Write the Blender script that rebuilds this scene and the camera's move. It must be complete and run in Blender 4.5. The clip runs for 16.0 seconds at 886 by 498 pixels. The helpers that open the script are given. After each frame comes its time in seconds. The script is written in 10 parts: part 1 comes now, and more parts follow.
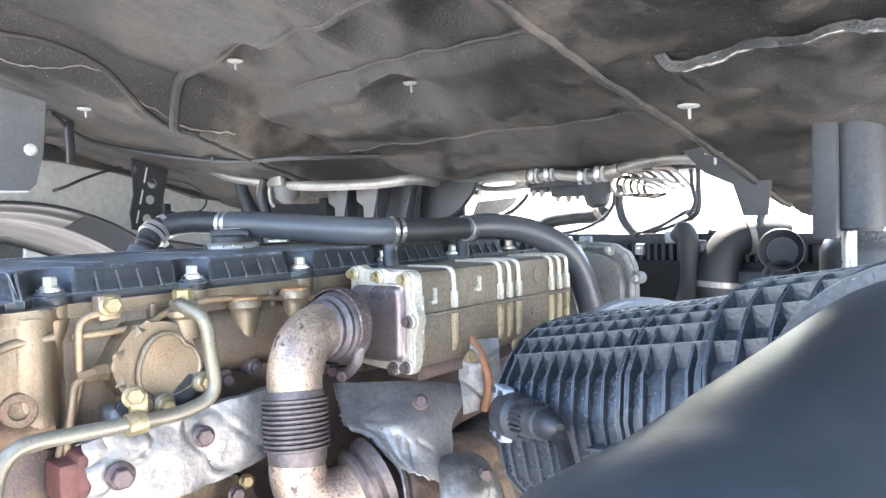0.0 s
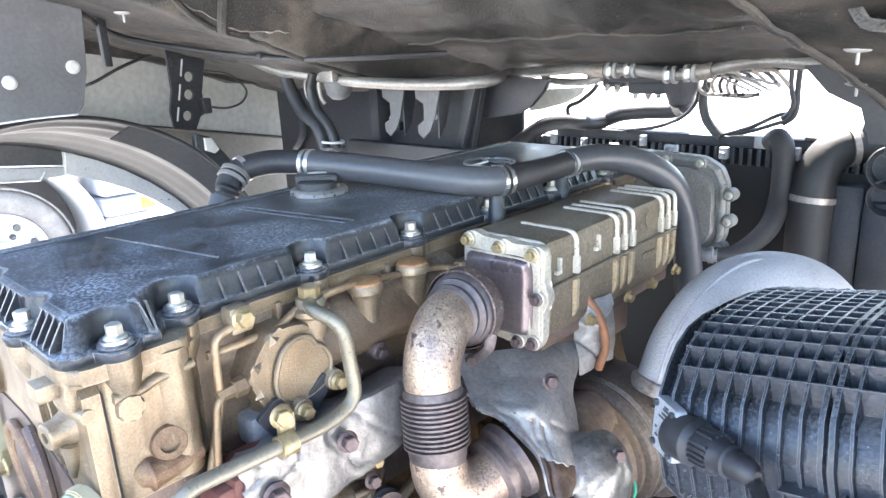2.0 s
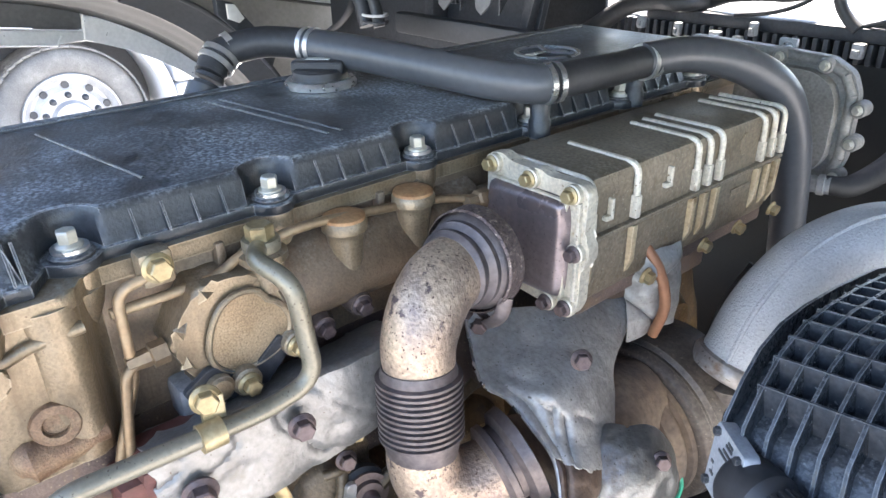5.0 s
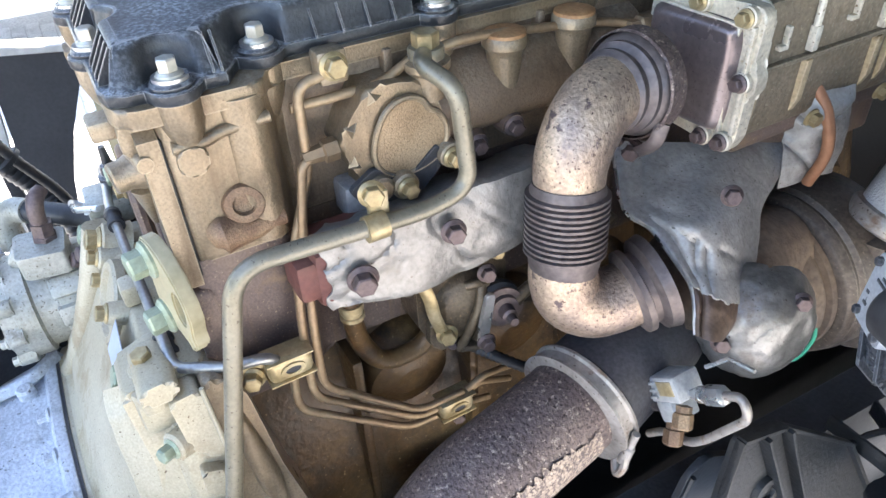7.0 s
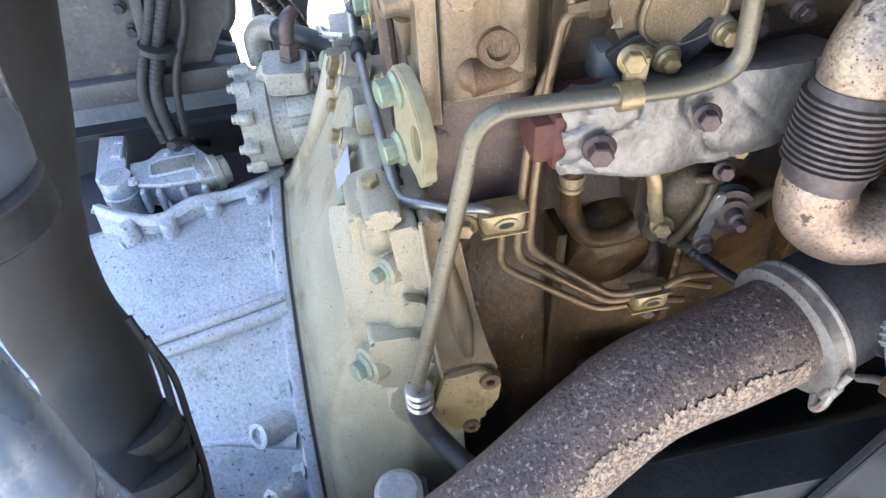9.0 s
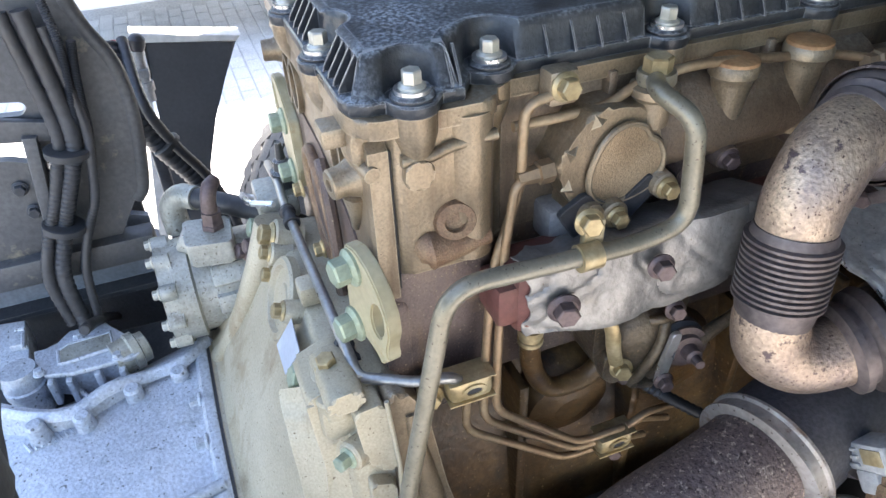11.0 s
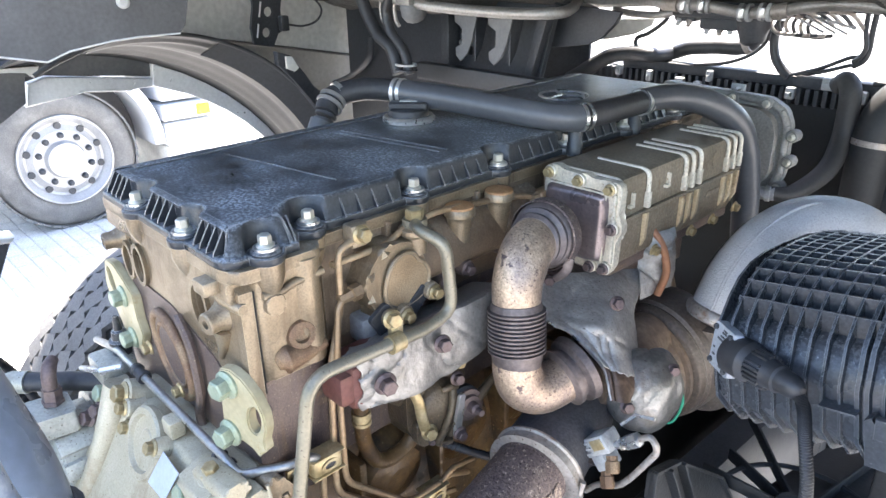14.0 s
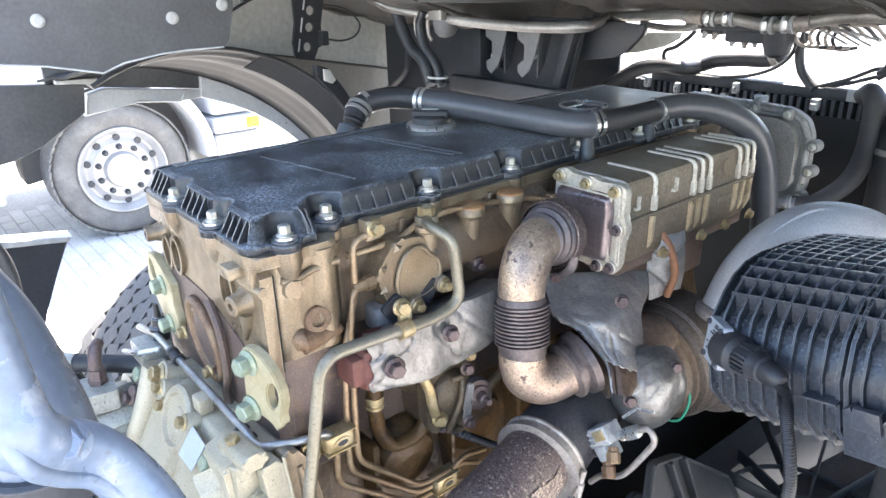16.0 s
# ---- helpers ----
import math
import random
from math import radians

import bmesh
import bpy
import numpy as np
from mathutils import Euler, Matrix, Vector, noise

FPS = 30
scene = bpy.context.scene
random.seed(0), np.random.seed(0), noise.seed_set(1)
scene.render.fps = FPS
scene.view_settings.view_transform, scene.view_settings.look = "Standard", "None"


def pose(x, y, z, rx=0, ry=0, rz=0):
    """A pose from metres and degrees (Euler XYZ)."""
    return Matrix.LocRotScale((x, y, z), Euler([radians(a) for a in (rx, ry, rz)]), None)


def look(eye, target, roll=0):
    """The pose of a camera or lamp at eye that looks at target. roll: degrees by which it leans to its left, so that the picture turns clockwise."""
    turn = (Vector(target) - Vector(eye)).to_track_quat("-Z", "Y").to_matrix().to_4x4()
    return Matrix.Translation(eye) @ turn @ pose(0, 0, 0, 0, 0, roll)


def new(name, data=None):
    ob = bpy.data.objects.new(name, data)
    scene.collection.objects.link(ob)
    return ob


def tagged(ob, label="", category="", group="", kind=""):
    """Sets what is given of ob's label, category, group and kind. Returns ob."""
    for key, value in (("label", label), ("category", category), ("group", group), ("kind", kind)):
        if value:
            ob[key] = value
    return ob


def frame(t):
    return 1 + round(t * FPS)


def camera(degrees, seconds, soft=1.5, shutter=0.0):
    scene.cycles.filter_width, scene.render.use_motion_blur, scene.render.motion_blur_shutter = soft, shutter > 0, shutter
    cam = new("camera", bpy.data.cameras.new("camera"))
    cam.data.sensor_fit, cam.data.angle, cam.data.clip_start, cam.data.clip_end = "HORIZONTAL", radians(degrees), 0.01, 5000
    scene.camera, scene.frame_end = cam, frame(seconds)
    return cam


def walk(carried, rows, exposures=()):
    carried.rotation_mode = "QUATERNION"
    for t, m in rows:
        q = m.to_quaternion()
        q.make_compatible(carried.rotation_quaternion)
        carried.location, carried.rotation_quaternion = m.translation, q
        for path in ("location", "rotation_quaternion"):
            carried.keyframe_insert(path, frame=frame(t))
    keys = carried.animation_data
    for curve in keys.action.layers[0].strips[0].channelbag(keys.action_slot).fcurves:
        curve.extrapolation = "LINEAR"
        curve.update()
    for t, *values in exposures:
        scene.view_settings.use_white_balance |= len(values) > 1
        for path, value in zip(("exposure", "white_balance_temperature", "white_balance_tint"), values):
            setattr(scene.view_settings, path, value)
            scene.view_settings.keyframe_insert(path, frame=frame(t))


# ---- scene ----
cam = camera(65.4, 16.0)
PATH = [
    (0, (0.89, -0.134, 1.517), (-0.468, 1.332, 1.421), -1.9),
    (0.5, (0.876, -0.205, 1.567), (-0.467, 1.274, 1.488), -2.1),
    (1, (0.842, -0.18, 1.596), (-0.485, 1.31, 1.45), -2.2),
    (1.5, (0.794, -0.191, 1.656), (-0.505, 1.261, 1.205), -2.4),
    (2, (0.715, -0.161, 1.682), (-0.603, 1.23, 1.109), -2.7),
    (2.5, (0.646, -0.024, 1.657), (-0.72, 1.285, 1.008), -3.2),
    (3, (0.645, 0.01, 1.646), (-0.738, 1.291, 0.979), -3.1),
    (3.2, (0.644, 0.011, 1.645), (-0.737, 1.294, 0.976), -3.0),
    (5.3, (0.614, 0.039, 1.666), (-0.751, 1.126, 0.688), -1.4),
    (5.5, (0.614, 0.026, 1.664), (-0.734, 1.078, 0.628), -1.3),
    (6, (0.609, 0.021, 1.645), (-0.863, 0.874, 0.593), -2.7),
    (6.5, (0.616, 0.012, 1.639), (-0.887, 0.821, 0.596), -3.0),
    (7, (0.627, -0.014, 1.636), (-0.787, 0.734, 0.435), -3.2),
    (7.5, (0.637, -0.036, 1.627), (-0.658, 0.64, 0.261), -3.5),
    (8, (0.64, -0.052, 1.629), (-0.621, 0.601, 0.221), -3.5),
    (8.5, (0.635, -0.055, 1.621), (-0.699, 0.324, 0.18), -2.9),
    (8.7, (0.626, -0.057, 1.619), (-0.734, 0.172, 0.17), -3.1),
    (10.8, (0.564, -0.089, 1.64), (-0.957, 0.372, 0.426), -2.6),
    (11, (0.555, -0.096, 1.642), (-0.957, 0.458, 0.455), -2.5),
    (11.5, (0.545, -0.133, 1.654), (-0.961, 0.558, 0.535), -2.3),
    (11.8, (0.541, -0.16, 1.66), (-0.918, 0.818, 0.706), -1.8),
    (12, (0.543, -0.175, 1.67), (-0.879, 0.904, 0.768), -1.7),
    (12.5, (0.566, -0.196, 1.682), (-0.851, 0.904, 0.8), -1.6),
    (13, (0.612, -0.223, 1.702), (-0.686, 1.013, 0.815), -1.3),
    (13.5, (0.683, -0.24, 1.717), (-0.597, 1.021, 0.838), -1.1),
    (14, (0.729, -0.27, 1.728), (-0.607, 0.987, 0.931), -0.9),
    (14.5, (0.739, -0.28, 1.726), (-0.617, 0.964, 0.942), -1.0),
    (15, (0.764, -0.285, 1.728), (-0.637, 0.913, 0.95), -1.0),
    (15.5, (0.792, -0.277, 1.721), (-0.639, 0.887, 0.948), -1.3),
    (16, (0.806, -0.278, 1.726), (-0.631, 0.892, 0.973), -1.5),
]
walk(cam, [(t, look(eye, target, roll)) for t, eye, target, roll in PATH], [(0.0, 3.65, 6550, 14), (1.2, 3.67, 6550, 14), (3.0, 3.38, 6650, 14), (6.0, 3.1, 6800, 14), (8.0, 2.87, 6900, 14), (10.8, 2.62, 6900, 14), (12.5, 2.87, 6750, 14), (16.0, 3.0, 6800, 14)])

# ---- light ----
SUN_EL, SUN_AZ = 60.0, -28.0
world = bpy.data.worlds.new("world")
scene.world = world
world.use_nodes = True
wn = world.node_tree.nodes
sky = wn.new("ShaderNodeTexSky")
sky.sky_type = "NISHITA"
sky.sun_disc = False
sky.sun_elevation, sky.sun_rotation = radians(SUN_EL), radians(SUN_AZ)
wn["Background"].inputs[1].default_value = 0.15
world.node_tree.links.new(sky.outputs[0], wn["Background"].inputs[0])
sun_data = bpy.data.lights.new("sun", "SUN")
sun_data.energy, sun_data.angle, sun_data.color = 5.0, radians(0.6), (1.0, 0.95, 0.87)
sun = new("sun", sun_data)
toward = Vector((math.sin(radians(SUN_AZ)) * math.cos(radians(SUN_EL)), math.cos(radians(SUN_AZ)) * math.cos(radians(SUN_EL)), math.sin(radians(SUN_EL))))
sun.matrix_basis = Matrix.Translation((0, 0, 12)) @ toward.to_track_quat("Z", "Y").to_matrix().to_4x4()


# ---- mesh helpers ----
def xf(bm, verts, m):
    bmesh.ops.transform(bm, matrix=m, verts=verts)


def frame_of(p, axis, up=None):
    """A matrix at p whose z runs along axis."""
    a = Vector(axis).normalized()
    q = a.to_track_quat("Z", "Y")
    return Matrix.Translation(p) @ q.to_matrix().to_4x4()


def add_box(bm, lo, hi, bevel=0.003, seg=2, m=None):
    lo, hi = Vector(lo), Vector(hi)
    g = bmesh.ops.create_cube(bm, size=1.0)["verts"]
    d = hi - lo
    xf(bm, g, Matrix.Translation((lo + hi) / 2) @ Matrix.Diagonal((d.x, d.y, d.z, 1)))
    if bevel > 0:
        es = list({e for v in g for e in v.link_edges})
        r = bmesh.ops.bevel(bm, geom=es, offset=bevel, segments=seg, profile=0.5, affect="EDGES")
        g = list({v for f in r["faces"] for v in f.verts} | {v for v in g if v.is_valid})
    if m is not None:
        xf(bm, g, m)
    return g


def add_lathe(bm, origin, axis, profile, n=28, closed=True, wob=0.0):
    """Turns a profile of (along, radius) about an axis."""
    m = frame_of(origin, axis)
    rings = []
    for d, r in profile:
        rings.append([bm.verts.new(m @ Vector((r * math.cos(2 * math.pi * k / n), r * math.sin(2 * math.pi * k / n), d))) for k in range(n)])
    for A, B in zip(rings, rings[1:]):
        for k in range(n):
            bm.faces.new((A[k], A[(k + 1) % n], B[(k + 1) % n], B[k]))
    if closed:
        bm.faces.new(list(reversed(rings[0])))
        bm.faces.new(rings[-1])
    return [v for R in rings for v in R]


def spline(pts, steps=8):
    P = [Vector(p) for p in pts]
    if len(P) < 3:
        return P
    P = [2 * P[0] - P[1]] + P + [2 * P[-1] - P[-2]]
    out = []
    for i in range(1, len(P) - 2):
        p0, p1, p2, p3 = P[i - 1:i + 3]
        for k in range(steps):
            t = k / steps
            out.append(0.5 * (2 * p1 + (p2 - p0) * t + (2 * p0 - 5 * p1 + 4 * p2 - p3) * t * t + (3 * p1 - p0 - 3 * p2 + p3) * t ** 3))
    out.append(P[-2])
    return out


def rounded(pts, r, steps=6):
    """A line through pts with its corners rounded to about r, like a bent pipe."""
    P = [Vector(p) for p in pts]
    out = [P[0]]
    for a, b, c in zip(P, P[1:], P[2:]):
        u, v = (a - b), (c - b)
        k = min(r, u.length * 0.49, v.length * 0.49)
        s, e = b + u.normalized() * k, b + v.normalized() * k
        for i in range(steps + 1):
            t = i / steps
            out.append((1 - t) ** 2 * s + 2 * t * (1 - t) * b + t * t * e)
    out.append(P[-1])
    return out


def add_tube(bm, pts, r, n=14, caps=True, squash=1.0):
    """Sweeps a round section along a line; r is one radius or one for each point."""
    P = [Vector(p) for p in pts]
    R = list(r) if isinstance(r, (list, tuple)) else [r] * len(P)
    if len(R) != len(P):
        R = list(np.interp(np.linspace(0, 1, len(P)), np.linspace(0, 1, len(R)), R))
    tang = [(P[min(i + 1, len(P) - 1)] - P[max(i - 1, 0)]).normalized() for i in range(len(P))]
    u = tang[0].orthogonal().normalized()
    rings = []
    for i, p in enumerate(P):
        u = (u - tang[i] * u.dot(tang[i])).normalized()
        w = tang[i].cross(u)
        rings.append([bm.verts.new(p + (u * math.cos(2 * math.pi * k / n) + w * squash * math.sin(2 * math.pi * k / n)) * R[i]) for k in range(n)])
    for A, B in zip(rings, rings[1:]):
        for k in range(n):
            bm.faces.new((A[k], A[(k + 1) % n], B[(k + 1) % n], B[k]))
    if caps:
        bm.faces.new(list(reversed(rings[0])))
        bm.faces.new(rings[-1])
    return [v for A in rings for v in A]


def add_prism(bm, poly, plane, d0, d1, bevel=0.0, seg=2, m=None, hole=None):
    """Extrudes a flat outline along x, y or z from d0 to d1."""
    def at(p, d):
        return {"x": (d, p[0], p[1]), "y": (p[0], d, p[1]), "z": (p[0], p[1], d)}[plane]
    A = [bm.verts.new(at(p, d0)) for p in poly]
    B = [bm.verts.new(at(p, d1)) for p in poly]
    n = len(poly)
    fs = [bm.faces.new(A), bm.faces.new(list(reversed(B)))]
    for k in range(n):
        fs.append(bm.faces.new((A[k], B[k], B[(k + 1) % n], A[(k + 1) % n])))
    g = A + B
    if bevel > 0:
        es = list({e for f in fs[:2] for e in f.edges})
        r = bmesh.ops.bevel(bm, geom=es, offset=bevel, segments=seg, profile=0.5, affect="EDGES")
        g = list({v for f in r["faces"] for v in f.verts} | {v for v in g if v.is_valid})
    if m is not None:
        xf(bm, g, m)
    return g


def add_plate(bm, poly, holes, plane, d0, d1):
    """A plate with holes through it (each hole a list of points)."""
    def at(p, d):
        return {"x": (d, p[0], p[1]), "y": (p[0], d, p[1]), "z": (p[0], p[1], d)}[plane]
    es = []
    for loop in [poly] + holes:
        vs = [bm.verts.new(at(p, d0)) for p in loop]
        es += [bm.edges.new((vs[i], vs[(i + 1) % len(vs)])) for i in range(len(vs))]
    fs = [g for g in bmesh.ops.triangle_fill(bm, edges=es, use_beauty=True)["geom"] if isinstance(g, bmesh.types.BMFace)]
    r = bmesh.ops.extrude_face_region(bm, geom=fs)
    vs = [g for g in r["geom"] if isinstance(g, bmesh.types.BMVert)]
    off = Vector(at((0, 0), d1)) - Vector(at((0, 0), d0))
    bmesh.ops.translate(bm, verts=vs, vec=off)


def ring2d(cx, cy, rx, ry=None, n=20, turn=0.0):
    ry = rx if ry is None else ry
    out = []
    for k in range(n):
        a = 2 * math.pi * k / n
        x, y = rx * math.cos(a), ry * math.sin(a)
        out.append((cx + x * math.cos(turn) - y * math.sin(turn), cy + x * math.sin(turn) + y * math.cos(turn)))
    return out


def round_poly(poly, r, steps=4):
    out = []
    n = len(poly)
    for i in range(n):
        a, b, c = Vector(poly[i - 1]), Vector(poly[i]), Vector(poly[(i + 1) % n])
        u, v = a - b, c - b
        k = min(r, u.length * 0.45, v.length * 0.45)
        s, e = b + u.normalized() * k, b + v.normalized() * k
        for j in range(steps + 1):
            t = j / steps
            q = (1 - t) ** 2 * s + 2 * t * (1 - t) * b + t * t * e
            out.append((q.x, q.y))
    return out


def add_sheet(bm, fn, nu, nv, thick, wrap=False):
    """A thin shell over the surface fn(u, v), u and v from 0 to 1."""
    G = [[Vector(fn(i / nu, j / nv)) for j in range(nv + 1)] for i in range(nu + 1)]
    def nrm(i, j):
        a = G[min(i + 1, nu)][j] - G[max(i - 1, 0)][j]
        b = G[i][min(j + 1, nv)] - G[i][max(j - 1, 0)]
        c = a.cross(b)
        return c.normalized() if c.length > 1e-12 else Vector((0, 0, 1))
    A = [[bm.verts.new(G[i][j]) for j in range(nv + 1)] for i in range(nu + 1)]
    B = [[bm.verts.new(G[i][j] - nrm(i, j) * thick) for j in range(nv + 1)] for i in range(nu + 1)]
    for i in range(nu):
        for j in range(nv):
            bm.faces.new((A[i][j], A[i + 1][j], A[i + 1][j + 1], A[i][j + 1]))
            bm.faces.new((B[i][j], B[i][j + 1], B[i + 1][j + 1], B[i + 1][j]))
    for i in range(nu):
        bm.faces.new((A[i][0], B[i][0], B[i + 1][0], A[i + 1][0]))
        bm.faces.new((A[i][nv], A[i + 1][nv], B[i + 1][nv], B[i][nv]))
    for j in range(nv):
        bm.faces.new((A[0][j], A[0][j + 1], B[0][j + 1], B[0][j]))
        bm.faces.new((A[nu][j], B[nu][j], B[nu][j + 1], A[nu][j + 1]))


WORLD_OF = {}


def thing(name, base, label, category, group="", kind=""):
    ob = new(name)
    ob.empty_display_size = 0.05
    ob.matrix_basis = Matrix.Translation(base)
    WORLD_OF[ob] = Matrix.Translation(base)
    return tagged(ob, label, category, group, kind)


def finish(mesh, mat, sharp=38):
    mesh.materials.append(mat)
    mesh.shade_smooth()
    mesh.set_sharp_from_angle(angle=radians(sharp))
    for poly in mesh.polygons:
        if len(poly.vertices) > 8:
            poly.use_smooth = False


def part(name, bm, mat, parent=None, label="", sharp=38):
    bmesh.ops.recalc_face_normals(bm, faces=bm.faces)
    mesh = bpy.data.meshes.new(name)
    bm.to_mesh(mesh)
    bm.free()
    finish(mesh, mat, sharp)
    ob = new(name, mesh)
    WORLD_OF[ob] = Matrix.Identity(4)
    if parent is not None:
        ob.parent = parent
        ob.matrix_parent_inverse = WORLD_OF[parent].inverted()
    if label:
        tagged(ob, label)
    return ob


def placed(name, mesh, m, parent, label=""):
    """One more object on a shared mesh, at the pose m, under parent."""
    ob = new(name, mesh)
    ob.matrix_basis = m
    WORLD_OF[ob] = m
    ob.parent = parent
    ob.matrix_parent_inverse = WORLD_OF[parent].inverted()
    if label:
        tagged(ob, label)
    return ob


BOLTS = {}


def bolt(parent, p, axis, af=0.013, mat=None, h=None, flange=True, name="bolt", label="", turn=0.0):
    """A hexagon flange bolt, af across its flats, whose seat is at p."""
    h = af * 0.62 if h is None else h
    key = (af, h, flange, mat.name)
    if key not in BOLTS:
        bm = bmesh.new()
        z = 0.0
        if flange:
            add_lathe(bm, (0, 0, 0), (0, 0, 1), [(0, af * 0.78), (af * 0.12, af * 0.78), (af * 0.26, af * 0.6)], 20)
            z = af * 0.2
        r = af / 2 / math.cos(math.pi / 6)
        add_lathe(bm, (0, 0, z), (0, 0, 1), [(0, r), (h * 0.88, r), (h, r * 0.86)], 6)
        bmesh.ops.recalc_face_normals(bm, faces=bm.faces)
        mesh = bpy.data.meshes.new("bolt")
        bm.to_mesh(mesh)
        bm.free()
        finish(mesh, mat, 30)
        BOLTS[key] = mesh
    return placed(name, BOLTS[key], frame_of(p, axis) @ Matrix.Rotation(turn, 4, "Z"), parent, label)


# ---- materials ----
def lin(c):
    return (*c, 1.0)


def make(name, cols, rough=(0.4, 0.65), metal=0.0, s1=9.0, s2=120.0, grain=0.18, bump=0.12, spots=None, dust=None, edge=None, speck=None, runs=None):
    """A surface of two or three tones mixed by large stains, with fine grain, relief, spots of wear, and dust on what faces up."""
    m = bpy.data.materials.new(name)
    m.use_nodes = True
    nt = m.node_tree
    N, L = nt.nodes, nt.links
    b = N["Principled BSDF"]
    tc = N.new("ShaderNodeTexCoord")
    n1 = N.new("ShaderNodeTexNoise")
    n1.inputs["Scale"].default_value, n1.inputs["Detail"].default_value, n1.inputs["Roughness"].default_value = s1, 5, 0.62
    n2 = N.new("ShaderNodeTexNoise")
    n2.inputs["Scale"].default_value, n2.inputs["Detail"].default_value = s2, 4
    L.new(tc.outputs["Object"], n1.inputs["Vector"])
    L.new(tc.outputs["Object"], n2.inputs["Vector"])
    ramp = N.new("ShaderNodeValToRGB")
    el = ramp.color_ramp.elements
    el[0].position, el[1].position = 0.32, 0.68
    el[0].color, el[1].color = lin(cols[0]), lin(cols[-1])
    if len(cols) > 2:
        e = el.new(0.5)
        e.color = lin(cols[1])
    L.new(n1.outputs["Fac"], ramp.inputs["Fac"])
    g = N.new("ShaderNodeMapRange")
    g.inputs["From Min"].default_value, g.inputs["From Max"].default_value = 0.3, 0.7
    g.inputs["To Min"].default_value, g.inputs["To Max"].default_value = 1 - grain, 1 + grain
    L.new(n2.outputs["Fac"], g.inputs["Value"])
    mul = N.new("ShaderNodeMix")
    mul.data_type, mul.blend_type = "RGBA", "MULTIPLY"
    mul.inputs["Factor"].default_value = 1.0
    L.new(ramp.outputs["Color"], mul.inputs["A"])
    L.new(g.outputs["Result"], mul.inputs["B"])
    col = mul.outputs["Result"]
    ro = N.new("ShaderNodeMapRange")
    ro.inputs["From Min"].default_value, ro.inputs["From Max"].default_value = 0.3, 0.7
    ro.inputs["To Min"].default_value, ro.inputs["To Max"].default_value = rough
    L.new(n1.outputs["Fac"], ro.inputs["Value"])
    rough_out = ro.outputs["Result"]
    metal_out = None
    if spots:
        sc, scale, lo, hi, srough, smetal = spots
        n3 = N.new("ShaderNodeTexNoise")
        n3.inputs["Scale"].default_value, n3.inputs["Detail"].default_value, n3.inputs["Roughness"].default_value = scale, 6, 0.7
        L.new(tc.outputs["Object"], n3.inputs["Vector"])
        r3 = N.new("ShaderNodeMapRange")
        r3.inputs["From Min"].default_value, r3.inputs["From Max"].default_value = lo, hi
        L.new(n3.outputs["Fac"], r3.inputs["Value"])
        mx = N.new("ShaderNodeMix")
        mx.data_type = "RGBA"
        L.new(r3.outputs["Result"], mx.inputs["Factor"])
        L.new(col, mx.inputs["A"])
        mx.inputs["B"].default_value = lin(sc)
        col = mx.outputs["Result"]
        m2 = N.new("ShaderNodeMix")
        L.new(r3.outputs["Result"], m2.inputs["Factor"])
        L.new(rough_out, m2.inputs["A"])
        m2.inputs["B"].default_value = srough
        rough_out = m2.outputs["Result"]
        m3 = N.new("ShaderNodeMix")
        L.new(r3.outputs["Result"], m3.inputs["Factor"])
        m3.inputs["A"].default_value, m3.inputs["B"].default_value = metal, smetal
        metal_out = m3.outputs["Result"]
    if runs:
        rc, rscale, rlo, rhi = runs
        mp = N.new("ShaderNodeMapping")
        mp.inputs["Scale"].default_value = (1.0, 1.0, 0.13)
        L.new(tc.outputs["Object"], mp.inputs["Vector"])
        n8 = N.new("ShaderNodeTexNoise")
        n8.inputs["Scale"].default_value, n8.inputs["Detail"].default_value, n8.inputs["Roughness"].default_value = rscale, 7, 0.68
        L.new(mp.outputs["Vector"], n8.inputs["Vector"])
        r8 = N.new("ShaderNodeMapRange")
        r8.inputs["From Min"].default_value, r8.inputs["From Max"].default_value = rlo, rhi
        L.new(n8.outputs["Fac"], r8.inputs["Value"])
        mx = N.new("ShaderNodeMix")
        mx.data_type = "RGBA"
        L.new(r8.outputs["Result"], mx.inputs["Factor"])
        L.new(col, mx.inputs["A"])
        mx.inputs["B"].default_value = lin(rc)
        col = mx.outputs["Result"]
    if dust:
        dc, amount, dscale, *band = dust
        geo = N.new("ShaderNodeNewGeometry")
        sep = N.new("ShaderNodeSeparateXYZ")
        L.new(geo.outputs["Normal"], sep.inputs["Vector"])
        up = N.new("ShaderNodeMapRange")
        up.inputs["From Min"].default_value, up.inputs["From Max"].default_value = 0.35, 0.95
        up.inputs["To Max"].default_value = amount
        L.new(sep.outputs["Z"], up.inputs["Value"])
        n4 = N.new("ShaderNodeTexNoise")
        n4.inputs["Scale"].default_value, n4.inputs["Detail"].default_value, n4.inputs["Roughness"].default_value = dscale, 9, 0.72
        L.new(tc.outputs["Object"], n4.inputs["Vector"])
        r4 = N.new("ShaderNodeMapRange")
        r4.inputs["From Min"].default_value, r4.inputs["From Max"].default_value = band or (0.45, 0.64)
        L.new(n4.outputs["Fac"], r4.inputs["Value"])
        mm = N.new("ShaderNodeMath")
        mm.operation = "MULTIPLY"
        L.new(up.outputs["Result"], mm.inputs[0])
        L.new(r4.outputs["Result"], mm.inputs[1])
        n5 = N.new("ShaderNodeTexNoise")
        n5.inputs["Scale"].default_value, n5.inputs["Detail"].default_value, n5.inputs["Roughness"].default_value = 260, 4, 0.7
        L.new(tc.outputs["Object"], n5.inputs["Vector"])
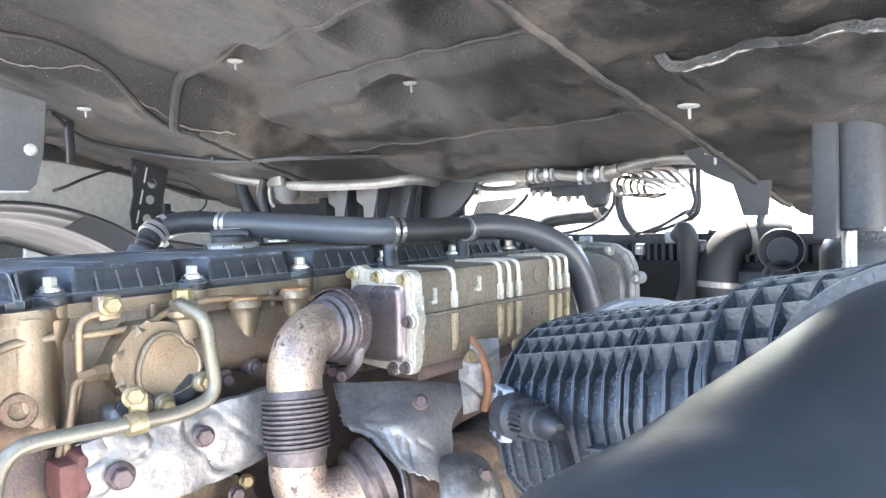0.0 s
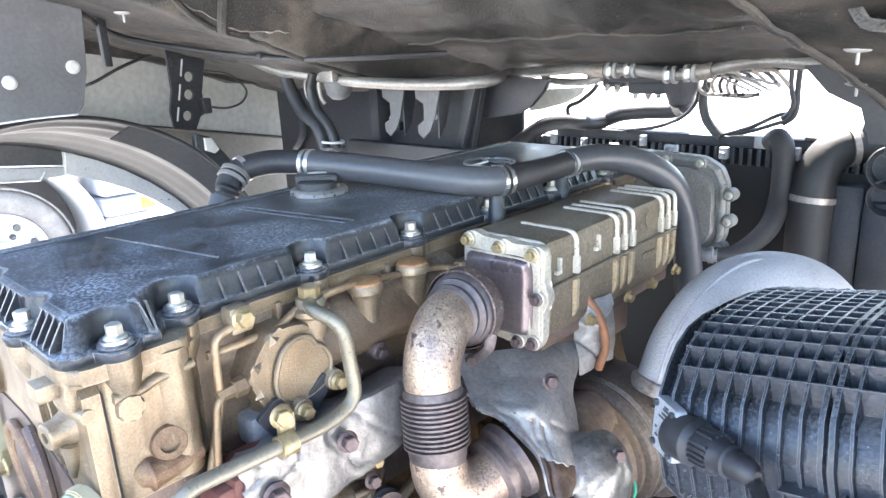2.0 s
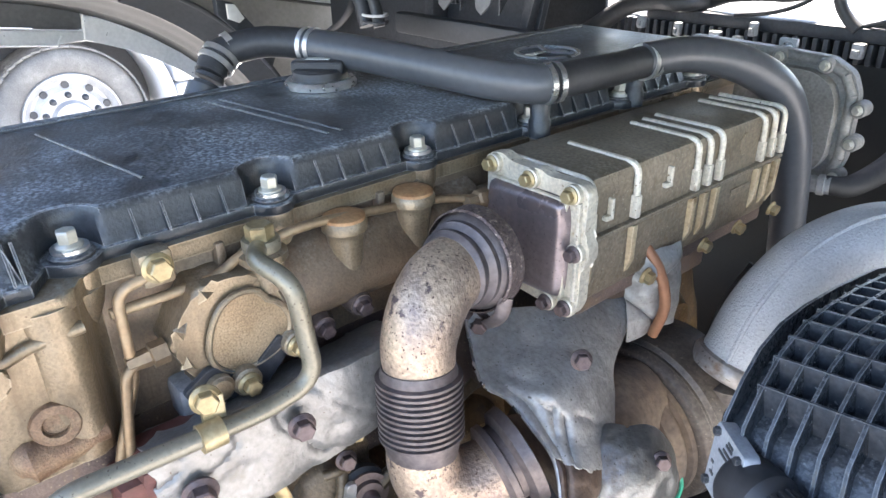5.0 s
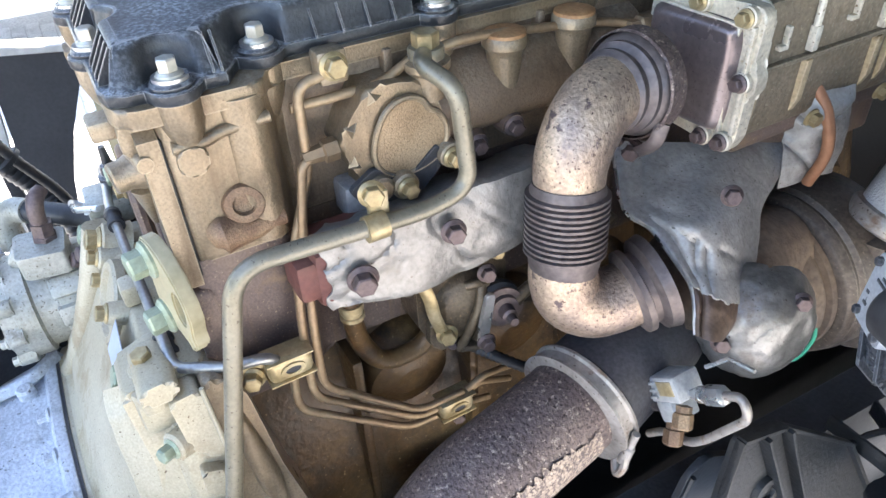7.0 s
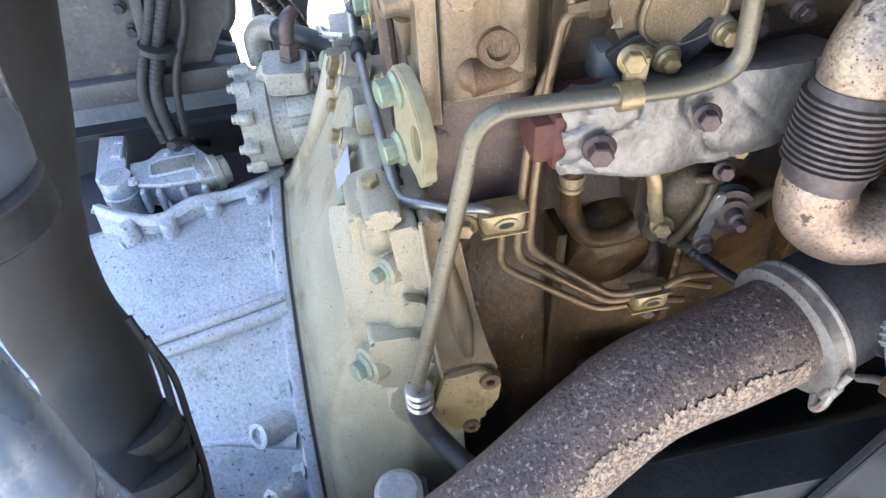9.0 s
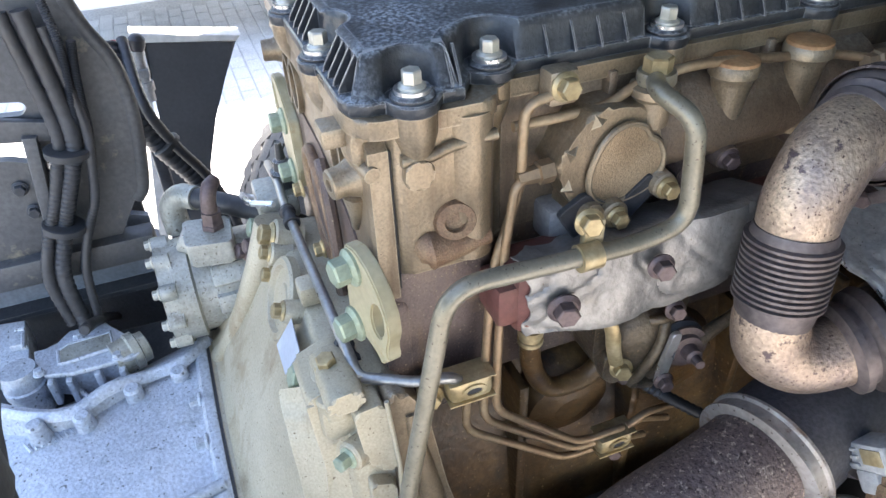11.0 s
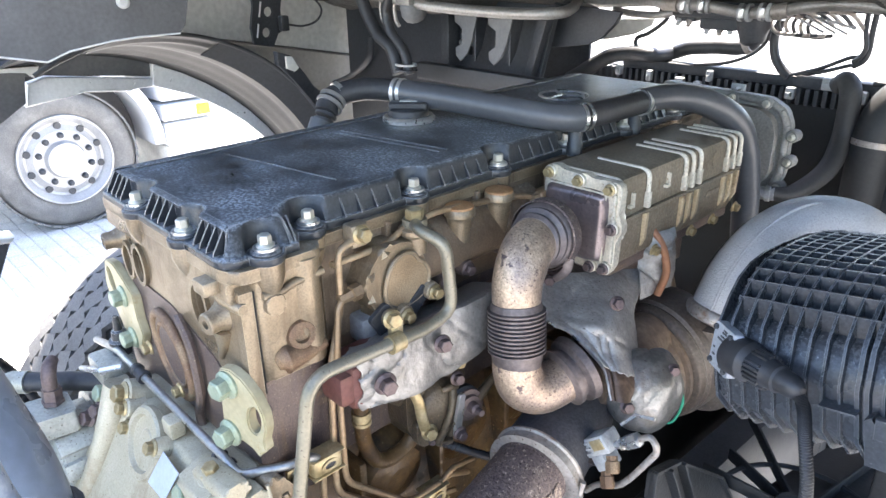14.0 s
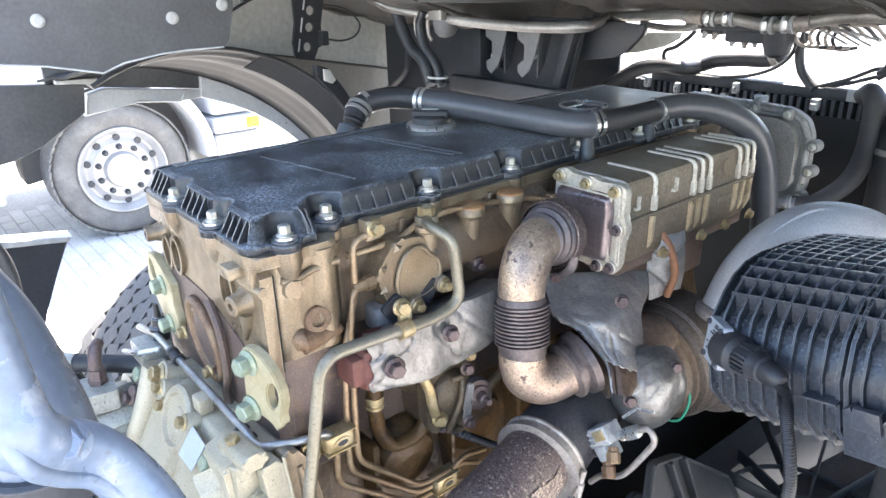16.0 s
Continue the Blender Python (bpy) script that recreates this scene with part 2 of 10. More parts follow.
        r5 = N.new("ShaderNodeMapRange")
        r5.inputs["From Min"].default_value, r5.inputs["From Max"].default_value = 0.44, 0.60
        r5.inputs["To Min"].default_value, r5.inputs["To Max"].default_value = 0.12, 1.35
        L.new(n5.outputs["Fac"], r5.inputs["Value"])
        mk = N.new("ShaderNodeMath")
        mk.operation, mk.use_clamp = "MULTIPLY", True
        L.new(mm.outputs["Value"], mk.inputs[0])
        L.new(r5.outputs["Result"], mk.inputs[1])
        mm = mk
        mx = N.new("ShaderNodeMix")
        mx.data_type = "RGBA"
        L.new(mm.outputs["Value"], mx.inputs["Factor"])
        L.new(col, mx.inputs["A"])
        mx.inputs["B"].default_value = lin(dc)
        col = mx.outputs["Result"]
        m2 = N.new("ShaderNodeMix")
        L.new(mm.outputs["Value"], m2.inputs["Factor"])
        L.new(rough_out, m2.inputs["A"])
        m2.inputs["B"].default_value = 0.9
        rough_out = m2.outputs["Result"]
    if speck:
        kc, kscale, klo, khi = speck
        n6 = N.new("ShaderNodeTexNoise")
        n6.inputs["Scale"].default_value, n6.inputs["Detail"].default_value, n6.inputs["Roughness"].default_value = kscale, 2, 0.5
        L.new(tc.outputs["Object"], n6.inputs["Vector"])
        r6 = N.new("ShaderNodeMapRange")
        r6.inputs["From Min"].default_value, r6.inputs["From Max"].default_value = klo, khi
        L.new(n6.outputs["Fac"], r6.inputs["Value"])
        mx = N.new("ShaderNodeMix")
        mx.data_type = "RGBA"
        L.new(r6.outputs["Result"], mx.inputs["Factor"])
        L.new(col, mx.inputs["A"])
        mx.inputs["B"].default_value = lin(kc)
        col = mx.outputs["Result"]
    if edge:
        ec_, width, amount = edge
        bv = N.new("ShaderNodeBevel")
        bv.samples = 4
        bv.inputs["Radius"].default_value = width
        ge = N.new("ShaderNodeNewGeometry")
        dt = N.new("ShaderNodeVectorMath")
        dt.operation = "DOT_PRODUCT"
        L.new(bv.outputs["Normal"], dt.inputs[0])
        L.new(ge.outputs["Normal"], dt.inputs[1])
        n7 = N.new("ShaderNodeTexNoise")
        n7.inputs["Scale"].default_value, n7.inputs["Detail"].default_value, n7.inputs["Roughness"].default_value = 140, 6, 0.75
        L.new(tc.outputs["Object"], n7.inputs["Vector"])
        ad = N.new("ShaderNodeMath")
        ad.operation = "MULTIPLY_ADD"
        ad.inputs[1].default_value, ad.inputs[2].default_value = 0.24, -0.15
        L.new(n7.outputs["Fac"], ad.inputs[0])
        su = N.new("ShaderNodeMath")
        su.operation = "SUBTRACT"
        L.new(dt.outputs["Value"], su.inputs[0])
        L.new(ad.outputs["Value"], su.inputs[1])
        r7 = N.new("ShaderNodeMapRange")
        r7.inputs["From Min"].default_value, r7.inputs["From Max"].default_value = 0.965, 0.88
        r7.inputs["To Max"].default_value = amount
        L.new(su.outputs["Value"], r7.inputs["Value"])
        mx = N.new("ShaderNodeMix")
        mx.data_type = "RGBA"
        L.new(r7.outputs["Result"], mx.inputs["Factor"])
        L.new(col, mx.inputs["A"])
        mx.inputs["B"].default_value = lin(ec_)
        col = mx.outputs["Result"]
    L.new(col, b.inputs["Base Color"])
    L.new(rough_out, b.inputs["Roughness"])
    if metal_out is not None:
        L.new(metal_out, b.inputs["Metallic"])
    else:
        b.inputs["Metallic"].default_value = metal
    bp = N.new("ShaderNodeBump")
    bp.inputs["Strength"].default_value, bp.inputs["Distance"].default_value = bump, 0.003
    L.new(n2.outputs["Fac"], bp.inputs["Height"])
    L.new(bp.outputs["Normal"], b.inputs["Normal"])
    return m


GOLD = make("engine_paint", [(0.1506, 0.1086, 0.0658), (0.2522, 0.1917, 0.1229), (0.3649, 0.2901, 0.1991)], (0.24, 0.42), 0.45, 6, 420, 0.2, 0.2,
            spots=((0.10, 0.070, 0.043), 5, 0.50, 0.72, 0.55, 0.1), dust=((0.50, 0.455, 0.37), 0.6, 30), edge=((0.56, 0.49, 0.36), 0.0025, 0.4), speck=((0.13, 0.09, 0.06), 420, 0.67, 0.74), runs=((0.13, 0.088, 0.052), 22, 0.53, 0.70))
GOLD_PALE = make("housing_paint", [(0.3144, 0.2717, 0.1864), (0.4062, 0.3589, 0.2546), (0.4885, 0.4411, 0.3321)], (0.36, 0.54), 0.2, 5, 420, 0.12, 0.16,
                 spots=((0.29, 0.21, 0.12), 9, 0.57, 0.76, 0.7, 0.0), dust=((0.56, 0.52, 0.43), 0.12, 26), edge=((0.62, 0.57, 0.45), 0.003, 0.4), speck=((0.14, 0.10, 0.062), 300, 0.68, 0.74), runs=((0.27, 0.20, 0.12), 14, 0.56, 0.74))
BROWN = make("stained_casting", [(0.0697, 0.0503, 0.0464), (0.118, 0.0843, 0.0726), (0.1871, 0.1339, 0.1027)], (0.34, 0.6), 0.2, 8, 420, 0.22, 0.22,
             spots=((0.24, 0.155, 0.085), 14, 0.56, 0.72, 0.7, 0.0), edge=((0.26, 0.19, 0.135), 0.0025, 0.4), speck=((0.30, 0.235, 0.16), 330, 0.66, 0.73), runs=((0.17, 0.108, 0.058), 20, 0.55, 0.70))
GOLD_DULL = make("dull_engine_paint", [(0.1299, 0.0896, 0.0587), (0.2032, 0.1459, 0.0972), (0.2873, 0.2137, 0.1471)], (0.30, 0.5), 0.35, 6, 420, 0.22, 0.2,
                 spots=((0.085, 0.06, 0.042), 6, 0.50, 0.72, 0.6, 0.0), dust=((0.40, 0.36, 0.29), 0.5, 30), edge=((0.44, 0.38, 0.28), 0.0025, 0.4), speck=((0.09, 0.062, 0.045), 420, 0.66, 0.73), runs=((0.10, 0.072, 0.046), 26, 0.53, 0.68))
PLUG_RUST = make("rusty_core_plug", [(0.26, 0.125, 0.05), (0.37, 0.19, 0.082), (0.44, 0.26, 0.125)], (0.5, 0.7), 0.15, 40, 300, 0.2, 0.15)
OUTLET = make("blued_iron", [(0.045, 0.045, 0.052), (0.062, 0.061, 0.068), (0.085, 0.08, 0.084)], (0.5, 0.7), 0.2, 12, 260, 0.25, 0.2)
RUST_BROWN = make("rusty_boss", [(0.13, 0.075, 0.045), (0.20, 0.12, 0.07), (0.30, 0.21, 0.125)], (0.4, 0.65), 0.25, 30, 600, 0.3, 0.3)
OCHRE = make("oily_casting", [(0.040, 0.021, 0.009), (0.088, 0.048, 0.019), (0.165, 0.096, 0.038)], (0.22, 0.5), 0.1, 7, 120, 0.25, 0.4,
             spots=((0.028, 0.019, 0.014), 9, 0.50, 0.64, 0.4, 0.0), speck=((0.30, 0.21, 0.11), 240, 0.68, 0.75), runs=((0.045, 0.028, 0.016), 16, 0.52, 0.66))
ALU = make("cast_aluminium", [(0.28, 0.285, 0.29), (0.36, 0.365, 0.365), (0.45, 0.45, 0.435)], (0.45, 0.65), 0.35, 10, 220, 0.14, 0.3,
           spots=((0.24, 0.23, 0.21), 22, 0.58, 0.72, 0.8, 0.0), dust=((0.66, 0.66, 0.64), 0.35, 60))
GEAR = make("gearbox_silver", [(0.38, 0.42, 0.475), (0.46, 0.50, 0.555), (0.54, 0.575, 0.625)], (0.36, 0.56), 0.3, 7, 240, 0.2, 0.45,
            spots=((0.22, 0.235, 0.255), 11, 0.57, 0.72, 0.7, 0.0), dust=((0.66, 0.69, 0.72), 0.5, 60), speck=((0.14, 0.145, 0.15), 170, 0.66, 0.72), edge=((0.68, 0.71, 0.75), 0.003, 0.4))
PUMP = make("pump_casting", [(0.31, 0.305, 0.255), (0.40, 0.395, 0.34), (0.48, 0.475, 0.425)], (0.36, 0.56), 0.35, 12, 200, 0.16, 0.3,
            spots=((0.18, 0.15, 0.105), 18, 0.57, 0.70, 0.8, 0.0), speck=((0.12, 0.10, 0.075), 260, 0.65, 0.71), edge=((0.62, 0.61, 0.57), 0.0025, 0.45))
COOLER = make("cooler_casting", [(0.13, 0.101, 0.0672), (0.1976, 0.1584, 0.1104), (0.2756, 0.2257, 0.1651)], (0.36, 0.56), 0.3, 9, 260, 0.26, 0.35,
              spots=((0.17, 0.112, 0.065), 15, 0.55, 0.70, 0.8, 0.0), dust=((0.37, 0.33, 0.265), 0.5, 40), edge=((0.48, 0.42, 0.32), 0.0025, 0.5), speck=((0.32, 0.28, 0.21), 340, 0.66, 0.73))
RIBPALE = make("pale_rib", [(0.46, 0.40, 0.31), (0.60, 0.54, 0.43), (0.70, 0.645, 0.54)], (0.32, 0.5), 0.2, 12, 260, 0.2, 0.25, spots=((0.27, 0.185, 0.095), 24, 0.58, 0.72, 0.7, 0.0), edge=((0.76, 0.71, 0.61), 0.002, 0.6), speck=((0.18, 0.12, 0.07), 300, 0.66, 0.72))
RIBGOLD = make("gold_rib", [(0.33, 0.24, 0.13), (0.45, 0.345, 0.21), (0.55, 0.45, 0.30)], (0.35, 0.55), 0.2, 14, 260, 0.2, 0.25, spots=((0.17, 0.10, 0.045), 24, 0.56, 0.70, 0.8, 0.0), edge=((0.62, 0.53, 0.38), 0.002, 0.6))
PURPLE = make("heat_tinted_plate", [(0.185, 0.148, 0.148), (0.245, 0.198, 0.195), (0.32, 0.265, 0.255)], (0.24, 0.42), 0.6, 9, 180, 0.12, 0.1,
              spots=((0.30, 0.23, 0.19), 30, 0.60, 0.72, 0.7, 0.1), speck=((0.10, 0.078, 0.072), 420, 0.66, 0.72), runs=((0.15, 0.115, 0.105), 30, 0.58, 0.72))
SEAL = make("seal_rubber", [(0.012, 0.011, 0.010), (0.02, 0.019, 0.018)], (0.6, 0.8), 0.0, 20, 200, 0.1, 0.05)
PLASTIC = make("black_plastic", [(0.020, 0.0225, 0.026), (0.029, 0.032, 0.036), (0.042, 0.045, 0.050)], (0.26, 0.42), 0.0, 10, 300, 0.2, 0.2,
               dust=((0.40, 0.435, 0.46), 0.85, 13, 0.36, 0.64), edge=((0.42, 0.42, 0.42), 0.002, 0.75))
AIRBOX = make("airbox_plastic", [(0.034, 0.0391, 0.0459), (0.0459, 0.0519, 0.0603), (0.0612, 0.068, 0.0782)], (0.20, 0.34), 0.0, 6, 260, 0.26, 0.24,
              dust=((0.20, 0.21, 0.22), 0.35, 14), edge=((0.28, 0.30, 0.33), 0.0015, 0.55), speck=((0.16, 0.17, 0.18), 300, 0.69, 0.74))
CLIP = make("trim_clip_plastic", [(0.30, 0.30, 0.29), (0.38, 0.38, 0.37)], (0.5, 0.65), 0.0, 20, 90, 0.05, 0.02)
RUBBER = make("hose_rubber", [(0.022, 0.023, 0.025), (0.032, 0.033, 0.036), (0.045, 0.046, 0.05)], (0.38, 0.6), 0.0, 14, 160, 0.15, 0.06)
HOSE = make("smooth_hose", [(0.06, 0.064, 0.072), (0.072, 0.076, 0.084), (0.088, 0.092, 0.1)], (0.3, 0.42), 0.0, 6, 120, 0.08, 0.03)
FRAME = make("frame_paint", [(0.020, 0.023, 0.028), (0.028, 0.031, 0.037), (0.042, 0.045, 0.050)], (0.46, 0.66), 0.0, 8, 170, 0.25, 0.2,
             dust=((0.13, 0.13, 0.125), 0.3, 14), edge=((0.16, 0.16, 0.16), 0.003, 0.5))
SHIELD = make("aluminised_shield", [(0.1873, 0.1767, 0.1639), (0.2598, 0.2481, 0.2318), (0.3325, 0.3196, 0.3003)], (0.30, 0.5), 0.5, 11, 200, 0.14, 0.25,
              spots=((0.25, 0.215, 0.17), 16, 0.62, 0.80, 0.6, 0.2), speck=((0.14, 0.105, 0.08), 300, 0.70, 0.75))
SHIELD_DARK = make("heated_shield", [(0.1275, 0.1232, 0.1173), (0.204, 0.1997, 0.1913), (0.306, 0.2992, 0.289)], (0.26, 0.42), 0.65, 13, 200, 0.14, 0.25,
                   spots=((0.13, 0.10, 0.08), 12, 0.57, 0.70, 0.6, 0.2), speck=((0.07, 0.055, 0.045), 260, 0.68, 0.74))
RUST = make("rusted_pipe", [(0.088, 0.064, 0.060), (0.135, 0.098, 0.089), (0.20, 0.15, 0.128)], (0.4, 0.62), 0.35, 9, 260, 0.3, 0.6,
            spots=((0.42, 0.335, 0.27), 190, 0.565, 0.63, 0.7, 0.1), speck=((0.052, 0.036, 0.034), 330, 0.60, 0.66), runs=((0.30, 0.235, 0.20), 34, 0.60, 0.72))
BENT = make("scaled_elbow", [(0.17, 0.135, 0.125), (0.37, 0.28, 0.215), (0.68, 0.525, 0.37)], (0.34, 0.52), 0.6, 12, 300, 0.24, 0.35,
            spots=((0.12, 0.085, 0.08), 48, 0.60, 0.65, 0.5, 0.4), speck=((0.13, 0.085, 0.07), 330, 0.645, 0.69), runs=((0.17, 0.13, 0.135), 14, 0.55, 0.72))
BELLOWS = make("bellows_steel", [(0.10, 0.085, 0.085), (0.15, 0.125, 0.12), (0.21, 0.17, 0.155)], (0.4, 0.6), 0.6, 16, 160, 0.2, 0.15)
CLAMP = make("clamp_steel", [(0.2574, 0.2262, 0.1989), (0.351, 0.3159, 0.2847), (0.429, 0.39, 0.3549)], (0.36, 0.55), 0.5, 14, 160, 0.16, 0.2,
             spots=((0.20, 0.13, 0.09), 30, 0.57, 0.68, 0.8, 0.0), speck=((0.10, 0.07, 0.055), 240, 0.66, 0.71))
TURBO = make("cast_iron_rust", [(0.10, 0.075, 0.06), (0.16, 0.115, 0.085), (0.25, 0.18, 0.12)], (0.55, 0.8), 0.2, 9, 150, 0.25, 0.35)
ZINC = make("yellow_zinc", [(0.30, 0.22, 0.11), (0.41, 0.32, 0.175), (0.52, 0.44, 0.28)], (0.3, 0.5), 0.55, 25, 200, 0.12, 0.1)
STEEL = make("bright_steel", [(0.46, 0.46, 0.45), (0.58, 0.58, 0.57), (0.68, 0.68, 0.67)], (0.22, 0.4), 0.8, 20, 200, 0.1, 0.06)
GREEN_BOLT = make("green_chromate", [(0.24, 0.28, 0.20), (0.32, 0.37, 0.27), (0.39, 0.43, 0.33)], (0.35, 0.55), 0.35, 25, 200, 0.1, 0.1,
                  spots=((0.26, 0.22, 0.14), 40, 0.58, 0.7, 0.8, 0.0))
DARK_BOLT = make("burnt_bolt", [(0.10, 0.075, 0.075), (0.15, 0.11, 0.105), (0.2, 0.15, 0.13)], (0.45, 0.65), 0.5, 30, 200, 0.2, 0.15)
PALE_BOLT = make("plated_bolt", [(0.46, 0.44, 0.37), (0.56, 0.54, 0.46), (0.64, 0.61, 0.53)], (0.3, 0.5), 0.5, 30, 200, 0.1, 0.08)
EYE_PAINT = make("lifting_eye_paint", [(0.34, 0.29, 0.165), (0.42, 0.365, 0.225), (0.48, 0.43, 0.285)], (0.34, 0.5), 0.05, 12, 160, 0.08, 0.1,
                 spots=((0.36, 0.26, 0.13), 30, 0.6, 0.72, 0.8, 0.0))
PIPE_OLIVE = make("olive_pipe_paint", [(0.1879, 0.1644, 0.1136), (0.2325, 0.2067, 0.1504), (0.2769, 0.2496, 0.1909)], (0.28, 0.44), 0.4, 12, 260, 0.12, 0.12,
                  speck=((0.10, 0.078, 0.055), 340, 0.66, 0.71))
PIPE_BROWN = make("fuel_pipe", [(0.22, 0.15, 0.09), (0.32, 0.22, 0.13), (0.40, 0.30, 0.19)], (0.35, 0.6), 0.5, 16, 200, 0.15, 0.1)
FELT = make("cab_underseal", [(0.018, 0.0175, 0.017), (0.031, 0.030, 0.028), (0.052, 0.049, 0.045)], (0.38, 0.66), 0.0, 3, 300, 0.5, 0.7,
            spots=((0.125, 0.105, 0.086), 5.5, 0.53, 0.72, 0.9, 0.0), speck=((0.28, 0.26, 0.23), 300, 0.70, 0.75), edge=((0.10, 0.095, 0.088), 0.006, 0.5))
CAB_WHITE = make("cab_panel", [(0.50, 0.49, 0.45), (0.58, 0.57, 0.53), (0.63, 0.62, 0.58)], (0.45, 0.6), 0.0, 3, 60, 0.12, 0.08,
                 spots=((0.36, 0.33, 0.28), 6, 0.62, 0.8, 0.8, 0.0))
FENDER = make("fender_plastic", [(0.0315, 0.0329, 0.035), (0.042, 0.0434, 0.0462), (0.056, 0.0574, 0.0602)], (0.5, 0.7), 0.0, 4, 120, 0.12, 0.1)
FENDER_PALE = make("fender_edge", [(0.58, 0.58, 0.57), (0.66, 0.66, 0.65), (0.72, 0.72, 0.71)], (0.45, 0.6), 0.0, 4, 120, 0.08, 0.1, speck=((0.12, 0.12, 0.12), 60, 0.72, 0.76))
TYRE = make("tyre_rubber", [(0.0878, 0.0864, 0.0851), (0.1148, 0.1121, 0.108), (0.162, 0.158, 0.1512)], (0.65, 0.85), 0.0, 9, 150, 0.2, 0.25)
RIM = make("wheel_silver", [(0.2851, 0.2877, 0.2916), (0.337, 0.3396, 0.3434), (0.3888, 0.3888, 0.3888)], (0.35, 0.5), 0.3, 6, 120, 0.1, 0.08)
TRUCK_WHITE = make("truck_white", [(0.44, 0.455, 0.47), (0.50, 0.51, 0.53), (0.55, 0.56, 0.58)], (0.3, 0.45), 0.0, 3, 90, 0.05, 0.03)
AMBER = make("amber_lens", [(0.75, 0.30, 0.02), (0.85, 0.36, 0.03)], (0.2, 0.35), 0.0, 8, 90, 0.05, 0.02)
RED = make("red_rubber", [(0.30, 0.03, 0.02), (0.38, 0.05, 0.03)], (0.4, 0.6), 0.0, 8, 90, 0.1, 0.05)
GREEN = make("green_wire", [(0.02, 0.28, 0.17), (0.03, 0.36, 0.22)], (0.35, 0.5), 0.0, 8, 90, 0.05, 0.02)
PAVER = make("paving_block", [(0.46, 0.45, 0.43), (0.53, 0.52, 0.50), (0.60, 0.59, 0.57)], (0.8, 0.95), 0.0, 4.0, 90, 0.2, 0.4,
             spots=((0.36, 0.35, 0.33), 2.2, 0.58, 0.75, 0.95, 0.0))
JOINT = make("paving_joint", [(0.38, 0.37, 0.35), (0.46, 0.45, 0.43)], (0.9, 0.98), 0.0, 2, 60, 0.2, 0.5)
PRINT = make("pale_print", [(0.50, 0.50, 0.48), (0.56, 0.56, 0.54)], (0.6, 0.7), 0.0, 20, 90, 0.05, 0.02)
STICKER = make("foil_sticker", [(0.50, 0.56, 0.66), (0.58, 0.64, 0.74)], (0.3, 0.5), 0.3, 30, 200, 0.06, 0.05)

# ---- ground and paving ----
GROUND = 0.0
bm = bmesh.new()
bmesh.ops.create_grid(bm, x_segments=2, y_segments=2, size=400)
xf(bm, bm.verts, Matrix.Translation((0, 0, GROUND - 0.005)))
ground = part("ground", bm, JOINT)
tagged(ground, "sandy bed under pale concrete block paving", "ground", kind="structure")

# ---- the cab above: floor, side panel, and an unseen shell over them ----
def floor_z(x, y):
    mid = 1.80 - 0.30 * (y - 0.6)
    left = min(1.0, max(0.0, (-0.46 - x) / 0.07))
    right = min(1.0, max(0.0, (x - 0.365 - 0.10 * max(0.0, y - 0.38)) / 0.05))
    z = mid - 0.088 * (left * left * (3 - 2 * left)) - 0.095 * (right * right * (3 - 2 * right))
    # pressed steps across the tunnel
    dish = math.hypot(x - 0.505, y - 0.372) / 0.075
    if dish < 1:
        z += 0.030 * min(1.0, (1 - dish) * 2.2)
    if -0.46 < x < 0.365 + 0.10 * max(0.0, y - 0.38):
        for yy, w, h in ((0.535 - 0.03 * x, 0.014, 0.026), (0.72, 0.02, -0.032), (0.98, 0.02, 0.022)):
            s = min(1.0, max(0.0, (y - yy) / w))
            z += h * (s * s * (3 - 2 * s))
        for bx, by, br, bh in ((-0.22, 0.60, 0.10, 0.03), (0.02, 0.62, 0.08, 0.025), (0.20, 0.64, 0.09, 0.03), (-0.05, 0.80, 0.12, 0.028), (0.12, 0.86, 0.07, -0.02)):
            d = math.hypot(x - bx, y - by) / br
            if d < 1:
                z += 1.5 * bh * (1 - d * d) ** 2
    z += 0.007 * noise.noise(Vector((x * 7, y * 7, 0.3))) + 0.006 * noise.noise(Vector((x * 17, y * 17, 1.3))) + 0.0025 * noise.noise(Vector((x * 46, y * 46, 4.3)))
    crease = abs(noise.noise(Vector((x * 4.2, y * 4.2, 6.1))))
    z += 0.003 * max(0.0, 0.05 - crease) / 0.05
    return z


bm = bmesh.new()
add_sheet(bm, lambda u, v: (-1.16 + 2.32 * u, -0.04 + 1.34 * v, floor_z(-1.16 + 2.32 * u, -0.04 + 1.34 * v)), 250, 150, -0.02)
cab = thing("truck_cab", (0, 0.2, 1.9), "raised cab of the lorry with a sooty felt-lined underside", "cab")
part("cab_floor", bm, FELT, cab, "sooty grey-brown felt and underseal", 60)
# unseen rear wall and roof, added to shade the engine bay from the sun
bm = bmesh.new()
add_box(bm, (-1.18, -0.08, 1.90), (1.18, -0.04, 3.6), 0.01)
part("unseen_rear_wall", bm, CAB_WHITE, cab)
bm = bmesh.new()
add_box(bm, (-1.18, -0.04, 3.56), (1.18, 1.5, 3.6), 0.01)
part("unseen_roof", bm, CAB_WHITE, cab)
bm = bmesh.new()
add_prism(bm, [(0.25, 1.583), (0.60, 1.515), (0.898, 1.457), (1.135, 1.411), (1.140, 1.72), (0.25, 1.74)], "x", -1.175, -1.150, 0.003)
part("side_panel", bm, CAB_WHITE, cab, "pale beige inner side panel")
# beige like side_panel, with the shadow on it put into a darker colour
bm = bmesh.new()
